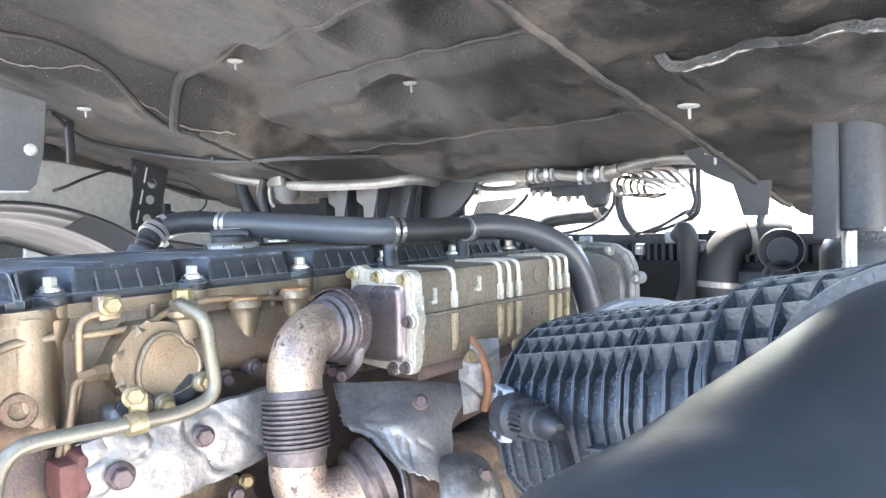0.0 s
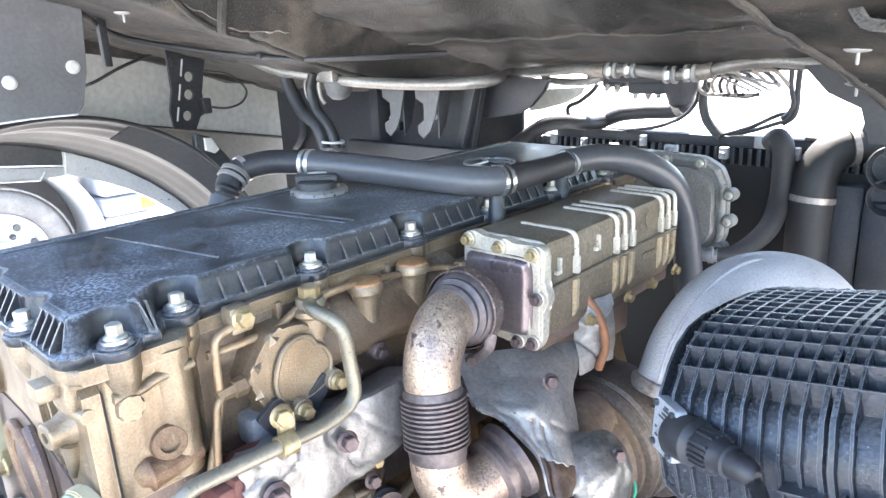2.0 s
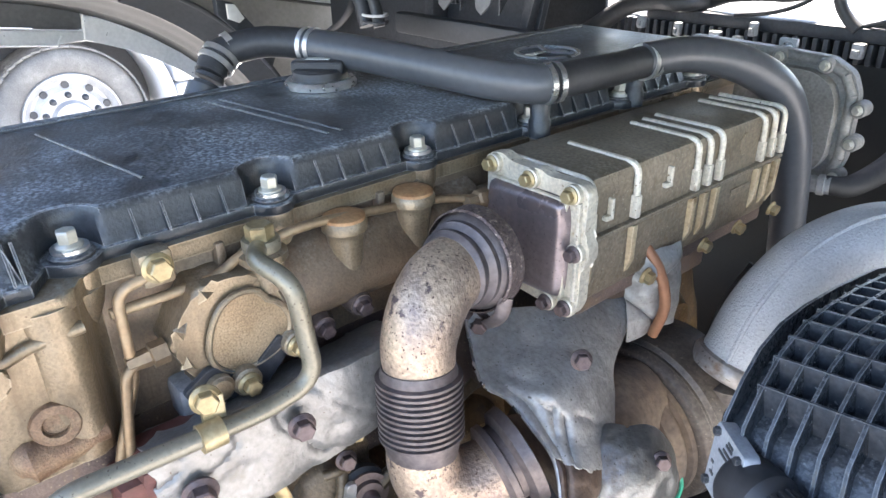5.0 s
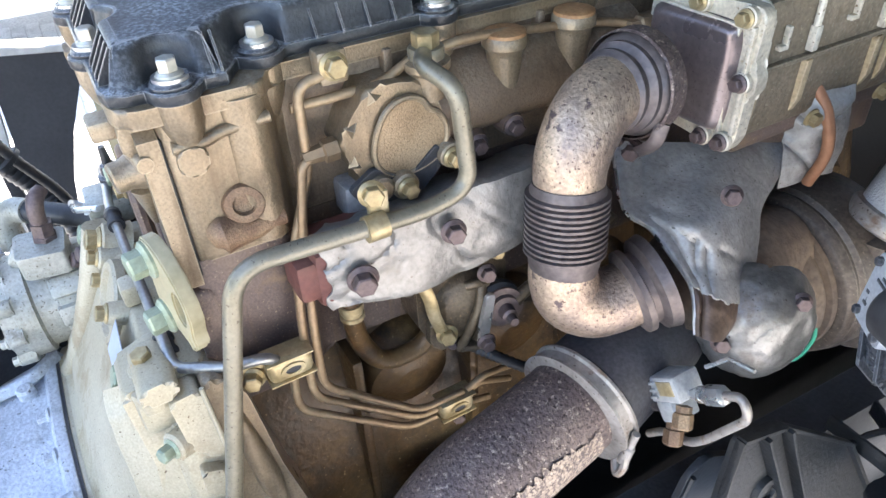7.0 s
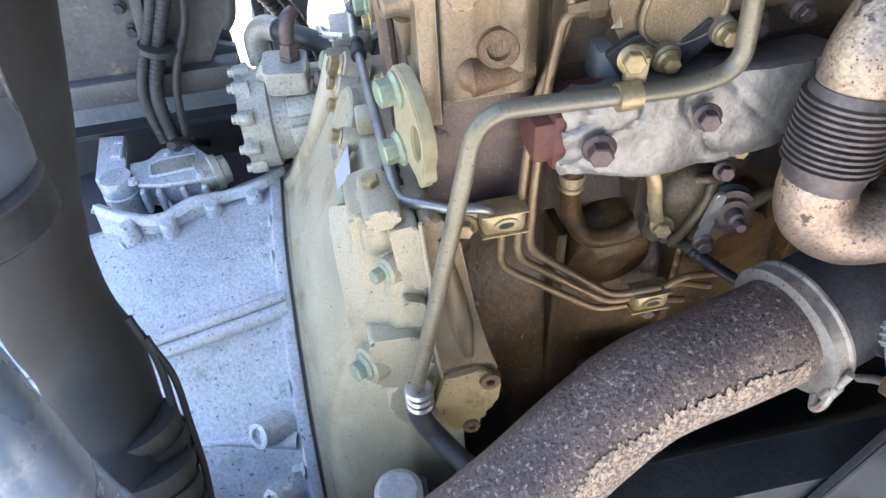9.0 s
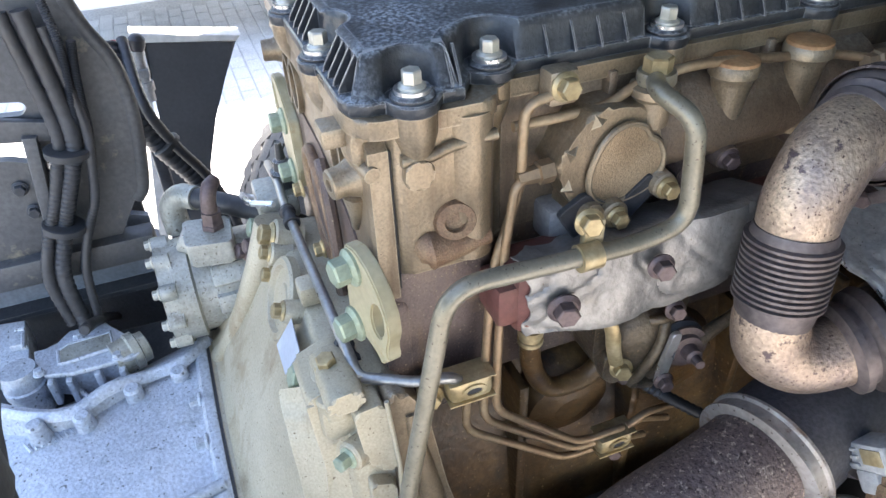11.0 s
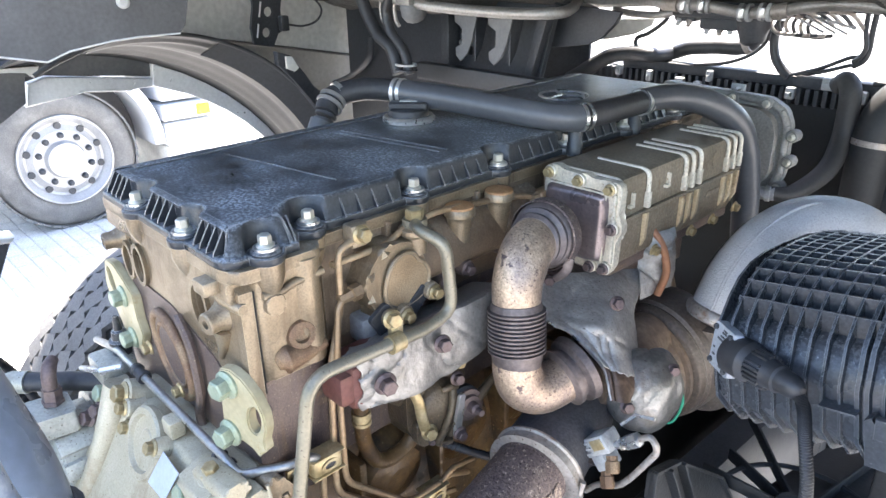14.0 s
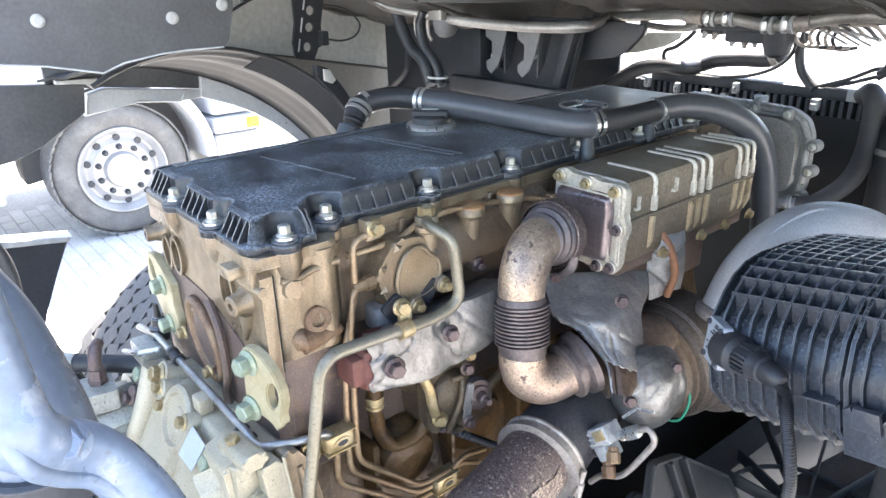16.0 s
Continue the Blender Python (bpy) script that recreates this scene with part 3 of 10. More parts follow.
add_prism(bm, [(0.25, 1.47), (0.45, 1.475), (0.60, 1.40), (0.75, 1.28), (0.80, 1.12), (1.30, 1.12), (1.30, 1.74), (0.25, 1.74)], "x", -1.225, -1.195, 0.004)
part("lower_panel", bm, make("shaded_beige_panel", [(0.17, 0.165, 0.15), (0.215, 0.208, 0.19), (0.26, 0.25, 0.23)], (0.5, 0.7), 0.0, 4, 90, 0.1, 0.08), cab, "beige panel behind, its shadow put into a darker tone")
bm = bmesh.new()
add_tube(bm, [(-1.150, 0.25, 1.583), (-1.150, 0.60, 1.515), (-1.150, 0.898, 1.457), (-1.150, 1.135, 1.411)], 0.004, 8)
part("panel_hem", bm, FELT, cab, "dark folded hem of the panel")
bm = bmesh.new()
add_prism(bm, [(0.25, 1.745), (0.25, 1.725), (0.55, 1.695), (0.70, 1.668), (0.80, 1.640), (0.92, 1.598), (1.14, 1.572), (1.14, 1.62), (0.95, 1.65), (0.75, 1.70), (0.55, 1.745)], "x", -1.146, -1.120, 0.004)
part("upper_fold", bm, FELT, cab, "dark folded flange over the panel")
bm = bmesh.new()
add_tube(bm, spline([(-1.13, 0.52, 1.618), (-1.11, 0.546, 1.629), (-1.11, 0.608, 1.657), (-1.11, 0.679, 1.681), (-1.11, 0.74, 1.70)], 6), 0.004, 8)
part("panel_cable", bm, RUBBER, cab)
# unseen side and front walls of the same added shading shell
for lo, hi in (((-1.20, -0.04, 1.745), (-1.16, 1.42, 3.56)), ((1.16, -0.04, 1.80), (1.20, 1.42, 3.56))):
    bm = bmesh.new()
    add_box(bm, lo, hi, 0.006)
    part("unseen_side_wall", bm, CAB_WHITE, cab)
bm = bmesh.new()
add_box(bm, (-1.16, 1.42, 1.9), (1.16, 1.46, 3.56), 0.006)
part("unseen_front_wall", bm, CAB_WHITE, cab)

# unseen box added low at the front to keep daylight out of the bay
bm = bmesh.new()
add_box(bm, (-1.16, 1.56, 0.36), (1.16, 1.72, 0.98), 0.03)
fbp = thing("front_light_stop", (0, 1.64, 0.36), "unseen bar added to stop light from the front below the radiator", "bumper")
part("stop_bar", bm, CAB_WHITE, fbp)

# ---- chassis rails ----
def rail(name, line, side, label):
    t = thing(name, (line[0][0], line[0][1], 0.72), label, "chassis rail")
    bm = bmesh.new()
    w, h, s = 0.056, 0.27, 0.008
    # channel section, open towards the middle
    sec = [(0, 0), (0, -h), (-w * side, -h), (-w * side, -h + s), (-s * side, -h + s), (-s * side, -s), (-w * side, -s), (-w * side, 0)]
    rows = []
    P = spline(line, 6)
    for x, y, z in P:
        rows.append([bm.verts.new((x + a, y, z + b)) for a, b in sec])
    n = len(sec)
    for A, B in zip(rows, rows[1:]):
        for k in range(n):
            bm.faces.new((A[k], A[(k + 1) % n], B[(k + 1) % n], B[k]))
    bm.faces.new(rows[0])
    bm.faces.new(list(reversed(rows[-1])))
    part("web", bm, FRAME, t)
    return t


rail_right = rail("chassis_rail", [(0.352, -2.6, 0.9), (0.352, -0.2, 0.9), (0.353, 0.1, 0.9), (0.355, 0.4, 0.9), (0.366, 0.7, 0.9), (0.40, 1.6, 0.9)], 1, "black painted steel chassis rail with bolt holes")
rail_left = rail("chassis_rail", [(-0.42, -2.6, 1.0), (-0.42, -0.2, 1.0), (-0.43, 0.1, 1.0), (-0.46, 0.4, 1.0), (-0.50, 0.8, 1.0), (-0.52, 1.6, 1.0)], -1, "black painted steel chassis rail beside the gearbox")

for k in range(7):
    bolt(rail_left, (-0.419 - 0.004 * k, -1.0 + 0.16 * k, 0.90 + 0.03 * (k % 2)), (1, 0, 0), 0.018, FRAME)
for k in range(5):
    bolt(rail_right, (0.351, -0.9 + 0.15 * k, 0.78 + 0.03 * (k % 2)), (1, 0, 0), 0.018, FRAME)

# ---- wheels ----
TREAD = make("dusty_tread", [(0.11, 0.108, 0.105), (0.15, 0.146, 0.14), (0.20, 0.195, 0.187)], (0.75, 0.92), 0.0, 9, 200, 0.2, 0.25)

def wheel(name, centre, label, radius=0.5, width=0.30, face=1):
    """A lorry wheel whose outer face looks along x (face 1) or -x."""
    t = thing(name, (centre[0], centre[1], centre[2] - radius), label, "wheel")
    w2 = width / 2
    bm = bmesh.new()
    prof = [(-w2 + 0.02, 0.30), (-w2, 0.33), (-w2 - 0.004, 0.40), (-w2 + 0.008, radius - 0.035), (-w2 + 0.03, radius - 0.010), (-w2 + 0.06, radius), (-0.052, radius), (-0.048, radius - 0.014), (-0.040, radius - 0.014), (-0.036, radius),
            (0.036, radius), (0.040, radius - 0.014), (0.048, radius - 0.014), (0.052, radius), (w2 - 0.06, radius), (w2 - 0.03, radius - 0.010), (w2 - 0.008, radius - 0.035), (w2 + 0.004, 0.40), (w2, 0.33), (w2 - 0.02, 0.30)]
    add_lathe(bm, centre, (1, 0, 0), prof, 72, closed=False)
    tyre = part("tyre", bm, TYRE, t, "dusty black rubber tyre")
    # tread blocks
    bm = bmesh.new()
    n = 52
    for i, lane in enumerate((-0.116, -0.058, 0.0, 0.058, 0.116)):
        for k in range(n):
            a = 2 * math.pi * (k + 0.5 * (i % 2)) / n
            L = 0.0278
            m = Matrix.Translation(centre) @ Matrix.Rotation(a, 4, "X") @ Matrix.Translation((lane, 0, radius + 0.002))
            m = m @ Matrix.Rotation(0.42 if i % 2 else -0.42, 4, "Z")
            add_box(bm, (-L, -0.0285, -0.008), (L, 0.0285, 0.005), 0, m=m)
    part("tread", bm, TREAD, tyre)
    f = face
    bm = bmesh.new()
    add_lathe(bm, centre, (f, 0, 0), [(w2 - 0.015, 0.305), (w2 + 0.004, 0.300), (w2 + 0.004, 0.290), (w2 - 0.015, 0.280), (w2 - 0.03, 0.262), (w2 - 0.055, 0.25), (w2 - 0.06, 0.235), (w2 - 0.045, 0.205),
              (w2 - 0.035, 0.195), (w2 - 0.035, 0.130), (w2 - 0.02, 0.122), (w2 + 0.008, 0.115), (w2 + 0.012, 0.08), (w2 + 0.012, 0.002)], 64, closed=False)
    rim = part("rim", bm, RIM, t, "silver painted steel rim")
    for k in range(10):
        a = 2 * math.pi * (k + 0.5) / 10
        c = Vector(centre) + Vector((f * (w2 - 0.036), 0.165 * math.cos(a), 0.165 * math.sin(a)))
        bm = bmesh.new()
        add_lathe(bm, c, (f, 0, 0), [(0, 0.021), (0.012, 0.021), (0.022, 0.017), (0.034, 0.015), (0.04, 0.008)], 12)
        part("wheel_nut", bm, FENDER, rim)
        c = Vector(centre) + Vector((f * (w2 - 0.058), 0.232 * math.cos(a), 0.226 * math.sin(a)))
        bm = bmesh.new()
        add_lathe(bm, c, (f, 0.0, 0), [(0, 0.024), (0.010, 0.024), (0.014, 0.020)], 14)
        part("vent_hole", bm, FRAME, rim)
    return t


wheel("road_wheel", (-0.98, 0.44, GROUND + 0.515), "dusty black front tyre of the lorry, standing on paving", 0.515, 0.31, -1)
wheel("road_wheel", (-4.42, 0.985, GROUND + 0.465), "silver ten-stud wheel with black tyre of a parked lorry", 0.465, 0.30, 1)

# ---- the parked truck across the yard ----
pt = thing("parked_truck", (-5.2, 1.4, GROUND), "white lorry parked on the paving across the yard", "truck")
bm = bmesh.new()
def fender_arc(r0, r1, a0, a1, x0, x1, c, n=28):
    pts = [(c[1] + r1 * math.cos(a0 + (a1 - a0) * k / n), c[2] + r1 * math.sin(a0 + (a1 - a0) * k / n)) for k in range(n + 1)]
    pts += [(c[1] + r0 * math.cos(a1 + (a0 - a1) * k / n), c[2] + r0 * math.sin(a1 + (a0 - a1) * k / n)) for k in range(n + 1)]
    return pts
add_prism(bm, fender_arc(0.575, 0.65, -0.05, 2.6, 0, 0, (0, 0.985, 0.50)), "x", -4.75, -4.20, 0.006)
part("wheel_arch", bm, TRUCK_WHITE, pt, "pale wheel arch edge")
bm = bmesh.new()
add_prism(bm, fender_arc(0.40, 0.574, -0.3, 3.3, 0, 0, (0, 0.985, 0.50)), "x", -4.85, -4.56, 0.004)
part("arch_liner", bm, FENDER, pt, "dark plastic arch liner")
bm = bmesh.new()
add_box(bm, (-6.4, 1.645, 0.44), (-4.2, 2.03, 0.605), 0.02)
part("bumper", bm, TRUCK_WHITE, pt)
bm = bmesh.new()
add_box(bm, (-6.4, 1.66, 0.10), (-4.26, 2.00, 0.425), 0.02)
part("lower_apron", bm, CAB_WHITE, pt, "beige lower apron")
bm = bmesh.new()
add_box(bm, (-6.4, 1.645, 0.62), (-4.2, 2.055, 0.735), 0.015)
add_box(bm, (-6.4, 1.645, 0.75), (-4.22, 2.055, 3.3), 0.04)
add_box(bm, (-6.4, -0.6, 1.05), (-4.3, 1.72, 3.3), 0.05)
part("cab_body", bm, TRUCK_WHITE, pt, "white painted cab")
bm = bmesh.new()
add_box(bm, (-4.22, 1.90, 0.635), (-4.185, 2.00, 0.715), 0.008)
part("side_marker_lamp", bm, AMBER, pt, "amber side lamp")
bm = bmesh.new()
add_box(bm, (-6.3, -0.9, 0.35), (-4.35, 0.25, 1.0), 0.02)
part("side_skirt", bm, TRUCK_WHITE, pt)

# ---- the paving blocks of the yard, laid in running bond ----
def paver_mesh():
    bm = bmesh.new()
    add_box(bm, (-0.098, -0.048, -0.03), (0.098, 0.048, 0.0), 0.006, 1)
    bmesh.ops.recalc_face_normals(bm, faces=bm.faces)
    mesh = bpy.data.meshes.new("paving_block")
    bm.to_mesh(mesh)
    bm.free()
    finish(mesh, PAVER)
    return mesh


rng_p = random.Random(11)
pm = paver_mesh()
V, F = [], []
base_v = [tuple(v.co) for v in pm.vertices]
base_f = [tuple(q.vertices) for q in pm.polygons]
for j in range(-22, 40):
    for i in range(-27, 11):
        x, y = i * 0.2 + (0.1 if j % 2 else 0.0), j * 0.1
        z = GROUND + rng_p.uniform(-0.0015, 0.0015)
        if -3.3 < x < -1.25 and -0.25 < y < 1.15:
            placed("paving_block", pm, pose(x, y, z, rng_p.uniform(-0.4, 0.4), rng_p.uniform(-0.4, 0.4), rng_p.uniform(-0.5, 0.5)), ground)
        else:
            o = len(V)
            V += [(a + x, b + y, c + z) for a, b, c in base_v]
            F += [tuple(o + k for k in q) for q in base_f]
me = bpy.data.meshes.new("block_paving")
me.from_pydata(V, [], F)
me.update()
finish(me, PAVER)
bp_ob = new("block_paving", me)
WORLD_OF[bp_ob] = Matrix.Identity(4)
tagged(bp_ob, "pale concrete block paving of the yard", "paving", kind="stuff")

from mathutils.geometry import delaunay_2d_cdt

# ---- rocker cover ----
cover = thing("rocker_cover", (0, 0.5, 1.43), "dusty black plastic rocker cover bolted on the engine", "engine cover")
RBOLT = [(0.137, 0.040)] + [(0.107, 0.111 + 0.156 * k) for k in range(6)]
BBOLT = [(0.033, 0.001), (-0.094, 0.001)]
LBOLT = [(-0.192, 0.07)] + [(-0.192, 0.189 + 0.156 * k) for k in range(5)]


def cover_line():
    corner = [(-0.206, 0.020), (-0.202, 0.002), (-0.188, -0.008), (0.118, -0.008), (0.131, -0.004), (0.137, 0.008), (0.139, 0.078), (0.115, 0.092), (0.113, 0.100), (0.113, 0.99), (0.100, 1.02), (-0.190, 1.02), (-0.208, 0.99)]
    out = []
    for a, b in zip(corner, corner[1:] + corner[:1]):
        a, b = Vector(a), Vector(b)
        n = max(1, int((b - a).length / 0.004))
        out += [a + (b - a) * k / n for k in range(n)]
    return out


LINE = cover_line()
NRM = []
for i in range(len(LINE)):
    d = LINE[(i + 2) % len(LINE)] - LINE[i - 2]
    NRM.append(Vector((-d.y, d.x)).normalized())


def cover_ring(inset, notch, bulge, back):
    out = []
    for p, n in zip(LINE, NRM):
        q = p + n * (inset * (0.55 if n.x < -0.9 and p.y > 0.1 else 1.0) + (back if n.y > 0.9 and p.y < 0.1 else 0.0))
        for b in (RBOLT + BBOLT + LBOLT) if bulge else ():
            e = q - Vector(b)
            side = abs(e.x * n.y - e.y * n.x)
            if side < bulge and -0.06 < e.dot(n) < 0.03:
                along = (bulge * bulge - side * side) ** 0.5
                if -e.dot(n) < along:
                    q = q - n * (along + e.dot(n))
        if notch:
            for b in RBOLT + BBOLT + LBOLT:
                b = Vector(b)
                e = q - b
                side = abs(e.x * n.y - e.y * n.x)
                if side < notch:
                    along = (notch * notch - side * side) ** 0.5
                    if e.dot(n) < along and e.dot(n) > -0.06:
                        q = q + n * (along - e.dot(n))
        out.append(q)
    return out


bm = bmesh.new()
levels = [(1.4385, 0.001, 0, 0.0180, 0), (1.4400, 0.0, 0, 0.0190, 0), (1.4465, 0.0, 0, 0.0190, 0), (1.4480, 0.0012, 0, 0.0178, 0), (1.4485, 0.0045, 0.020, 0, 0.008), (1.4500, 0.0065, 0.021, 0, 0.010), (1.4690, 0.0140, 0.022, 0, 0.006), (1.4735, 0.0165, 0.0235, 0, 0.001), (1.4755, 0.0195, 0.0245, 0, 0.0), (1.4763, 0.0250, 0.0265, 0, 0.0)]
rings = [[bm.verts.new((q.x, q.y, z)) for q in cover_ring(ins, nt, bu, ba)] for z, ins, nt, bu, ba in levels]
n = len(LINE)
for A, B in zip(rings, rings[1:]):
    for k in range(n):
        bm.faces.new((A[k], A[(k + 1) % n], B[(k + 1) % n], B[k]))
# flat top within the rim
loop_xy = [Vector((v.co.x, v.co.y)) for v in rings[-1]]
tv, _e, tf, _a, _b, _c = delaunay_2d_cdt(loop_xy, [], [list(range(n))], 1, 1e-5)
top_v = [bm.verts.new((p.x, p.y, 1.4763)) for p in tv]
for q in tf:
    bm.faces.new([top_v[k] for k in q])
bm.faces.new(list(reversed(rings[0])))
part("cover_shell", bm, PLASTIC, cover, "dusty black plastic")
# seats under the bolts
for x, y in RBOLT + BBOLT + LBOLT:
    bm = bmesh.new()
    add_lathe(bm, (x, y, 1.4386), (0, 0, 1), [(0, 0.0160), (0.0115, 0.0160), (0.0135, 0.014)], 20)
    part("bolt_boss", bm, PLASTIC, cover)
    bm = bmesh.new()
    add_lathe(bm, (x, y, 1.452), (0, 0, 1), [(0, 0.013), (0.003, 0.013)], 20)
    part("washer", bm, STEEL, cover)
    bolt(cover, (x, y, 1.455), (0, 0, 1), 0.0125, PALE_BOLT, h=0.010, turn=x * 40 + y * 17)
# raised seams and ribs
rib_mesh = bpy.data.meshes.new("rib")
bm = bmesh.new()
add_prism(bm, [(-0.004, 0.0), (0.012, 0.0), (0.011, 0.004), (-0.002, 0.0255), (-0.004, 0.0255)], "y", -0.0010, 0.0010)
bmesh.ops.recalc_face_normals(bm, faces=bm.faces)
bm.to_mesh(rib_mesh)
bm.free()
finish(rib_mesh, PLASTIC)
for k in range(6):
    for j in range(4):
        y = 0.111 + 0.156 * k + 0.045 + j * 0.023
        if y < 0.99:
            placed("rib", rib_mesh, Matrix.Translation((0.1045, y, 1.4484)), cover)
for y in (0.070, 0.076):
    placed("rib", rib_mesh, Matrix.Translation((0.124, y, 1.4484)), cover)
for x in (-0.178, -0.163, -0.148, -0.133, -0.058, -0.040, -0.022, -0.004, 0.067, 0.082, 0.097, 0.112):
    placed("rib", rib_mesh, Matrix.Translation((x, 0.0065, 1.4484)) @ Matrix.Rotation(-math.pi / 2, 4, "Z"), cover)
for y in (0.165, 0.335, 0.35, 0.60, 0.615):
    bm = bmesh.new()
    add_tube(bm, [(-0.13, y - 0.02, 1.4755), (0.03, y + 0.01, 1.4758), (0.065, y + 0.016, 1.4755)], 0.0022, 8)
    part("seam", bm, PLASTIC, cover)
bm = bmesh.new()
add_box(bm, (-0.175, 0.03, 1.475), (-0.158, 0.98, 1.479), 0.0015)
part("side_ridge", bm, PLASTIC, cover)
# emblem ring near the front end of the cover
bm = bmesh.new()
add_lathe(bm, (-0.05, 0.775, 1.476), (0, 0, 1), [(0, 0.046), (0.003, 0.046), (0.003, 0.040), (0, 0.040)], 40, closed=False)
for a in (0.5, 2.6, 4.7):
    add_tube(bm, [(-0.05, 0.775, 1.478), (-0.05 + 0.042 * math.cos(a), 0.775 + 0.042 * math.sin(a), 1.478)], 0.0025, 6)
part("round_emblem", bm, STEEL, cover, "bright ring with three spokes")
# oil filler cap
cap = thing("oil_filler_cap", (-0.108, 0.447, 1.476), "black oil filler cap with grip on the rocker cover", "filler cap")
bm = bmesh.new()
add_lathe(bm, (-0.108, 0.447, 1.475), (0, 0, 1), [(0, 0.034), (0.010, 0.034), (0.014, 0.032), (0.020, 0.0315), (0.023, 0.028)], 32)
part("cap_body", bm, RUBBER, cap)
bm = bmesh.new()
add_lathe(bm, (-0.108, 0.447, 1.476), (0, 0, 1), [(0.001, 0.035), (0.001, 0.042), (0.006, 0.0425), (0.010, 0.039), (0.010, 0.035)], 36)
part("steel_collar", bm, STEEL, cap)
GRIP = Matrix.Translation((-0.108, 0.447, 1.490)) @ Matrix.Rotation(radians(42), 4, "Z")
bm = bmesh.new()
add_box(bm, (-0.032, -0.013, 0.0), (0.032, 0.013, 0.017), 0.005, 3, m=GRIP)
part("grip", bm, RUBBER, cap)
for s_ in (-1, 1):
    bm = bmesh.new()
    add_box(bm, (-0.026, s_ * 0.0132 - 0.001, 0.005), (0.026, s_ * 0.0132 + 0.001, 0.008), 0.0006, m=GRIP)
    add_box(bm, (-0.026, s_ * 0.0132 - 0.001, 0.0125), (0.026, s_ * 0.0132 + 0.001, 0.0155), 0.0006, m=GRIP)
    part("grip_rib", bm, RUBBER, cap)
bm = bmesh.new()
add_box(bm, (-0.014, -0.006, 0.0170), (0.014, 0.006, 0.0180), 0.0003, m=GRIP)
part("pictogram", bm, PRINT, cap)

# ---- engine ----
engine = thing("diesel_engine", (0, 0.5, 0.55), "large six-cylinder lorry diesel engine in stained gold-beige paint", "engine")
# cylinder head
bm = bmesh.new()
add_prism(bm, round_poly([(-0.198, 0.020), (0.134, 0.020), (0.142, 0.026), (0.142, 0.098), (0.112, 0.112), (0.112, 1.0), (-0.198, 1.0)], 0.008), "z", 1.300, 1.430, 0.003)
part("cylinder_head", bm, GOLD, engine)
bm = bmesh.new()
add_box(bm, (0.105, 0.118, 1.300), (0.1135, 0.998, 1.428), 0.002)
part("head_side", bm, GOLD_DULL, engine, "dull brown stained head side")
bm = bmesh.new()
add_prism(bm, round_poly([(-0.206, -0.007), (0.122, -0.007), (0.140, 0.000), (0.146, 0.012), (0.147, 0.098), (0.120, 0.112), (0.117, 1.005), (-0.206, 1.005)], 0.010), "z", 1.424, 1.4382, 0.0035)
part("head_flange", bm, GOLD, engine)
bm = bmesh.new()
add_tube(bm, rounded([(0.1435, 0.026, 1.404), (0.1435, 0.05, 1.403), (0.1435, 0.062, 1.408), (0.1435, 0.1, 1.410)], 0.01), 0.0048, 10)
part("casting_bead", bm, GOLD, engine)
bm = bmesh.new()
add_prism(bm, [(-0.004, 1.4245), (-0.005, 1.416), (-0.0055, 1.402), (-0.001, 1.397), (0.005, 1.396), (0.02, 1.41), (0.02, 1.4245)], "x", -0.203, 0.128, 0.0018)
part("rear_ledge", bm, GOLD, engine)
for x in (0.033, -0.094):
    bm = bmesh.new()
    add_lathe(bm, (x, 0.001, 1.4383), (0, 0, -1), [(0, 0.0175), (0.014, 0.0172), (0.026, 0.013), (0.038, 0.006)], 18)
    part("bolt_column", bm, GOLD, engine)
# bolt columns below the cover bolts
for x, y in RBOLT:
    bm = bmesh.new()
    add_lathe(bm, (x, y, 1.4383), (0, 0, -1), [(0, 0.0175), (0.014, 0.0172), (0.030, 0.013), (0.048, 0.006)], 18)
    part("bolt_column", bm, GOLD, engine)
for k in range(1, 6):
    bm = bmesh.new()
    y = 0.111 + 0.156 * k - 0.06
    add_box(bm, (0.112, y, 1.36), (0.124, y + 0.008, 1.43), 0.002)
    part("head_web", bm, GOLD_DULL, engine)
    bm = bmesh.new()
    add_box(bm, (0.112, y + 0.045, 1.36), (0.122, y + 0.052, 1.43), 0.002)
    part("head_web", bm, GOLD_DULL, engine)
# corner pillar and drain plug
bm = bmesh.new()
add_lathe(bm, (0.129, 0.082, 1.43), (0, 0, -1), [(0, 0.021), (0.03, 0.020), (0.09, 0.020), (0.126, 0.0195)], 26)
part("corner_pillar", bm, GOLD, engine)
bm = bmesh.new()
add_lathe(bm, (0.128, 0.068, 1.342), (1, -0.15, 0.12), [(0, 0.0185), (0.017, 0.0175), (0.0205, 0.0155), (0.0208, 0.0125), (0.0208, 0.0092), (0.019, 0.0088), (0.017, 0.0088), (0.0175, 0.0078), (0.0165, 0.0078), (0.0165, 0.007), (0.0160, 0.0005)], 30)
part("plug_boss", bm, RUST_BROWN, engine, "rusty threaded boss")
bm = bmesh.new()
add_tube(bm, spline([(0.139, 0.034, 1.317), (0.139, 0.044, 1.320), (0.139, 0.070, 1.319), (0.138, 0.096, 1.320)], 6), [0.008, 0.018, 0.0125, 0.009], 20)
part("cast_bulge", bm, RUST_BROWN, engine)
bm = bmesh.new()
add_prism(bm, round_poly([(0.028, 1.402), (0.041, 1.405), (0.050, 1.398), (0.048, 1.384), (0.036, 1.379), (0.026, 1.386)], 0.004), "x", 0.140, 0.150, 0.002)
part("cast_pad", bm, GOLD, engine)
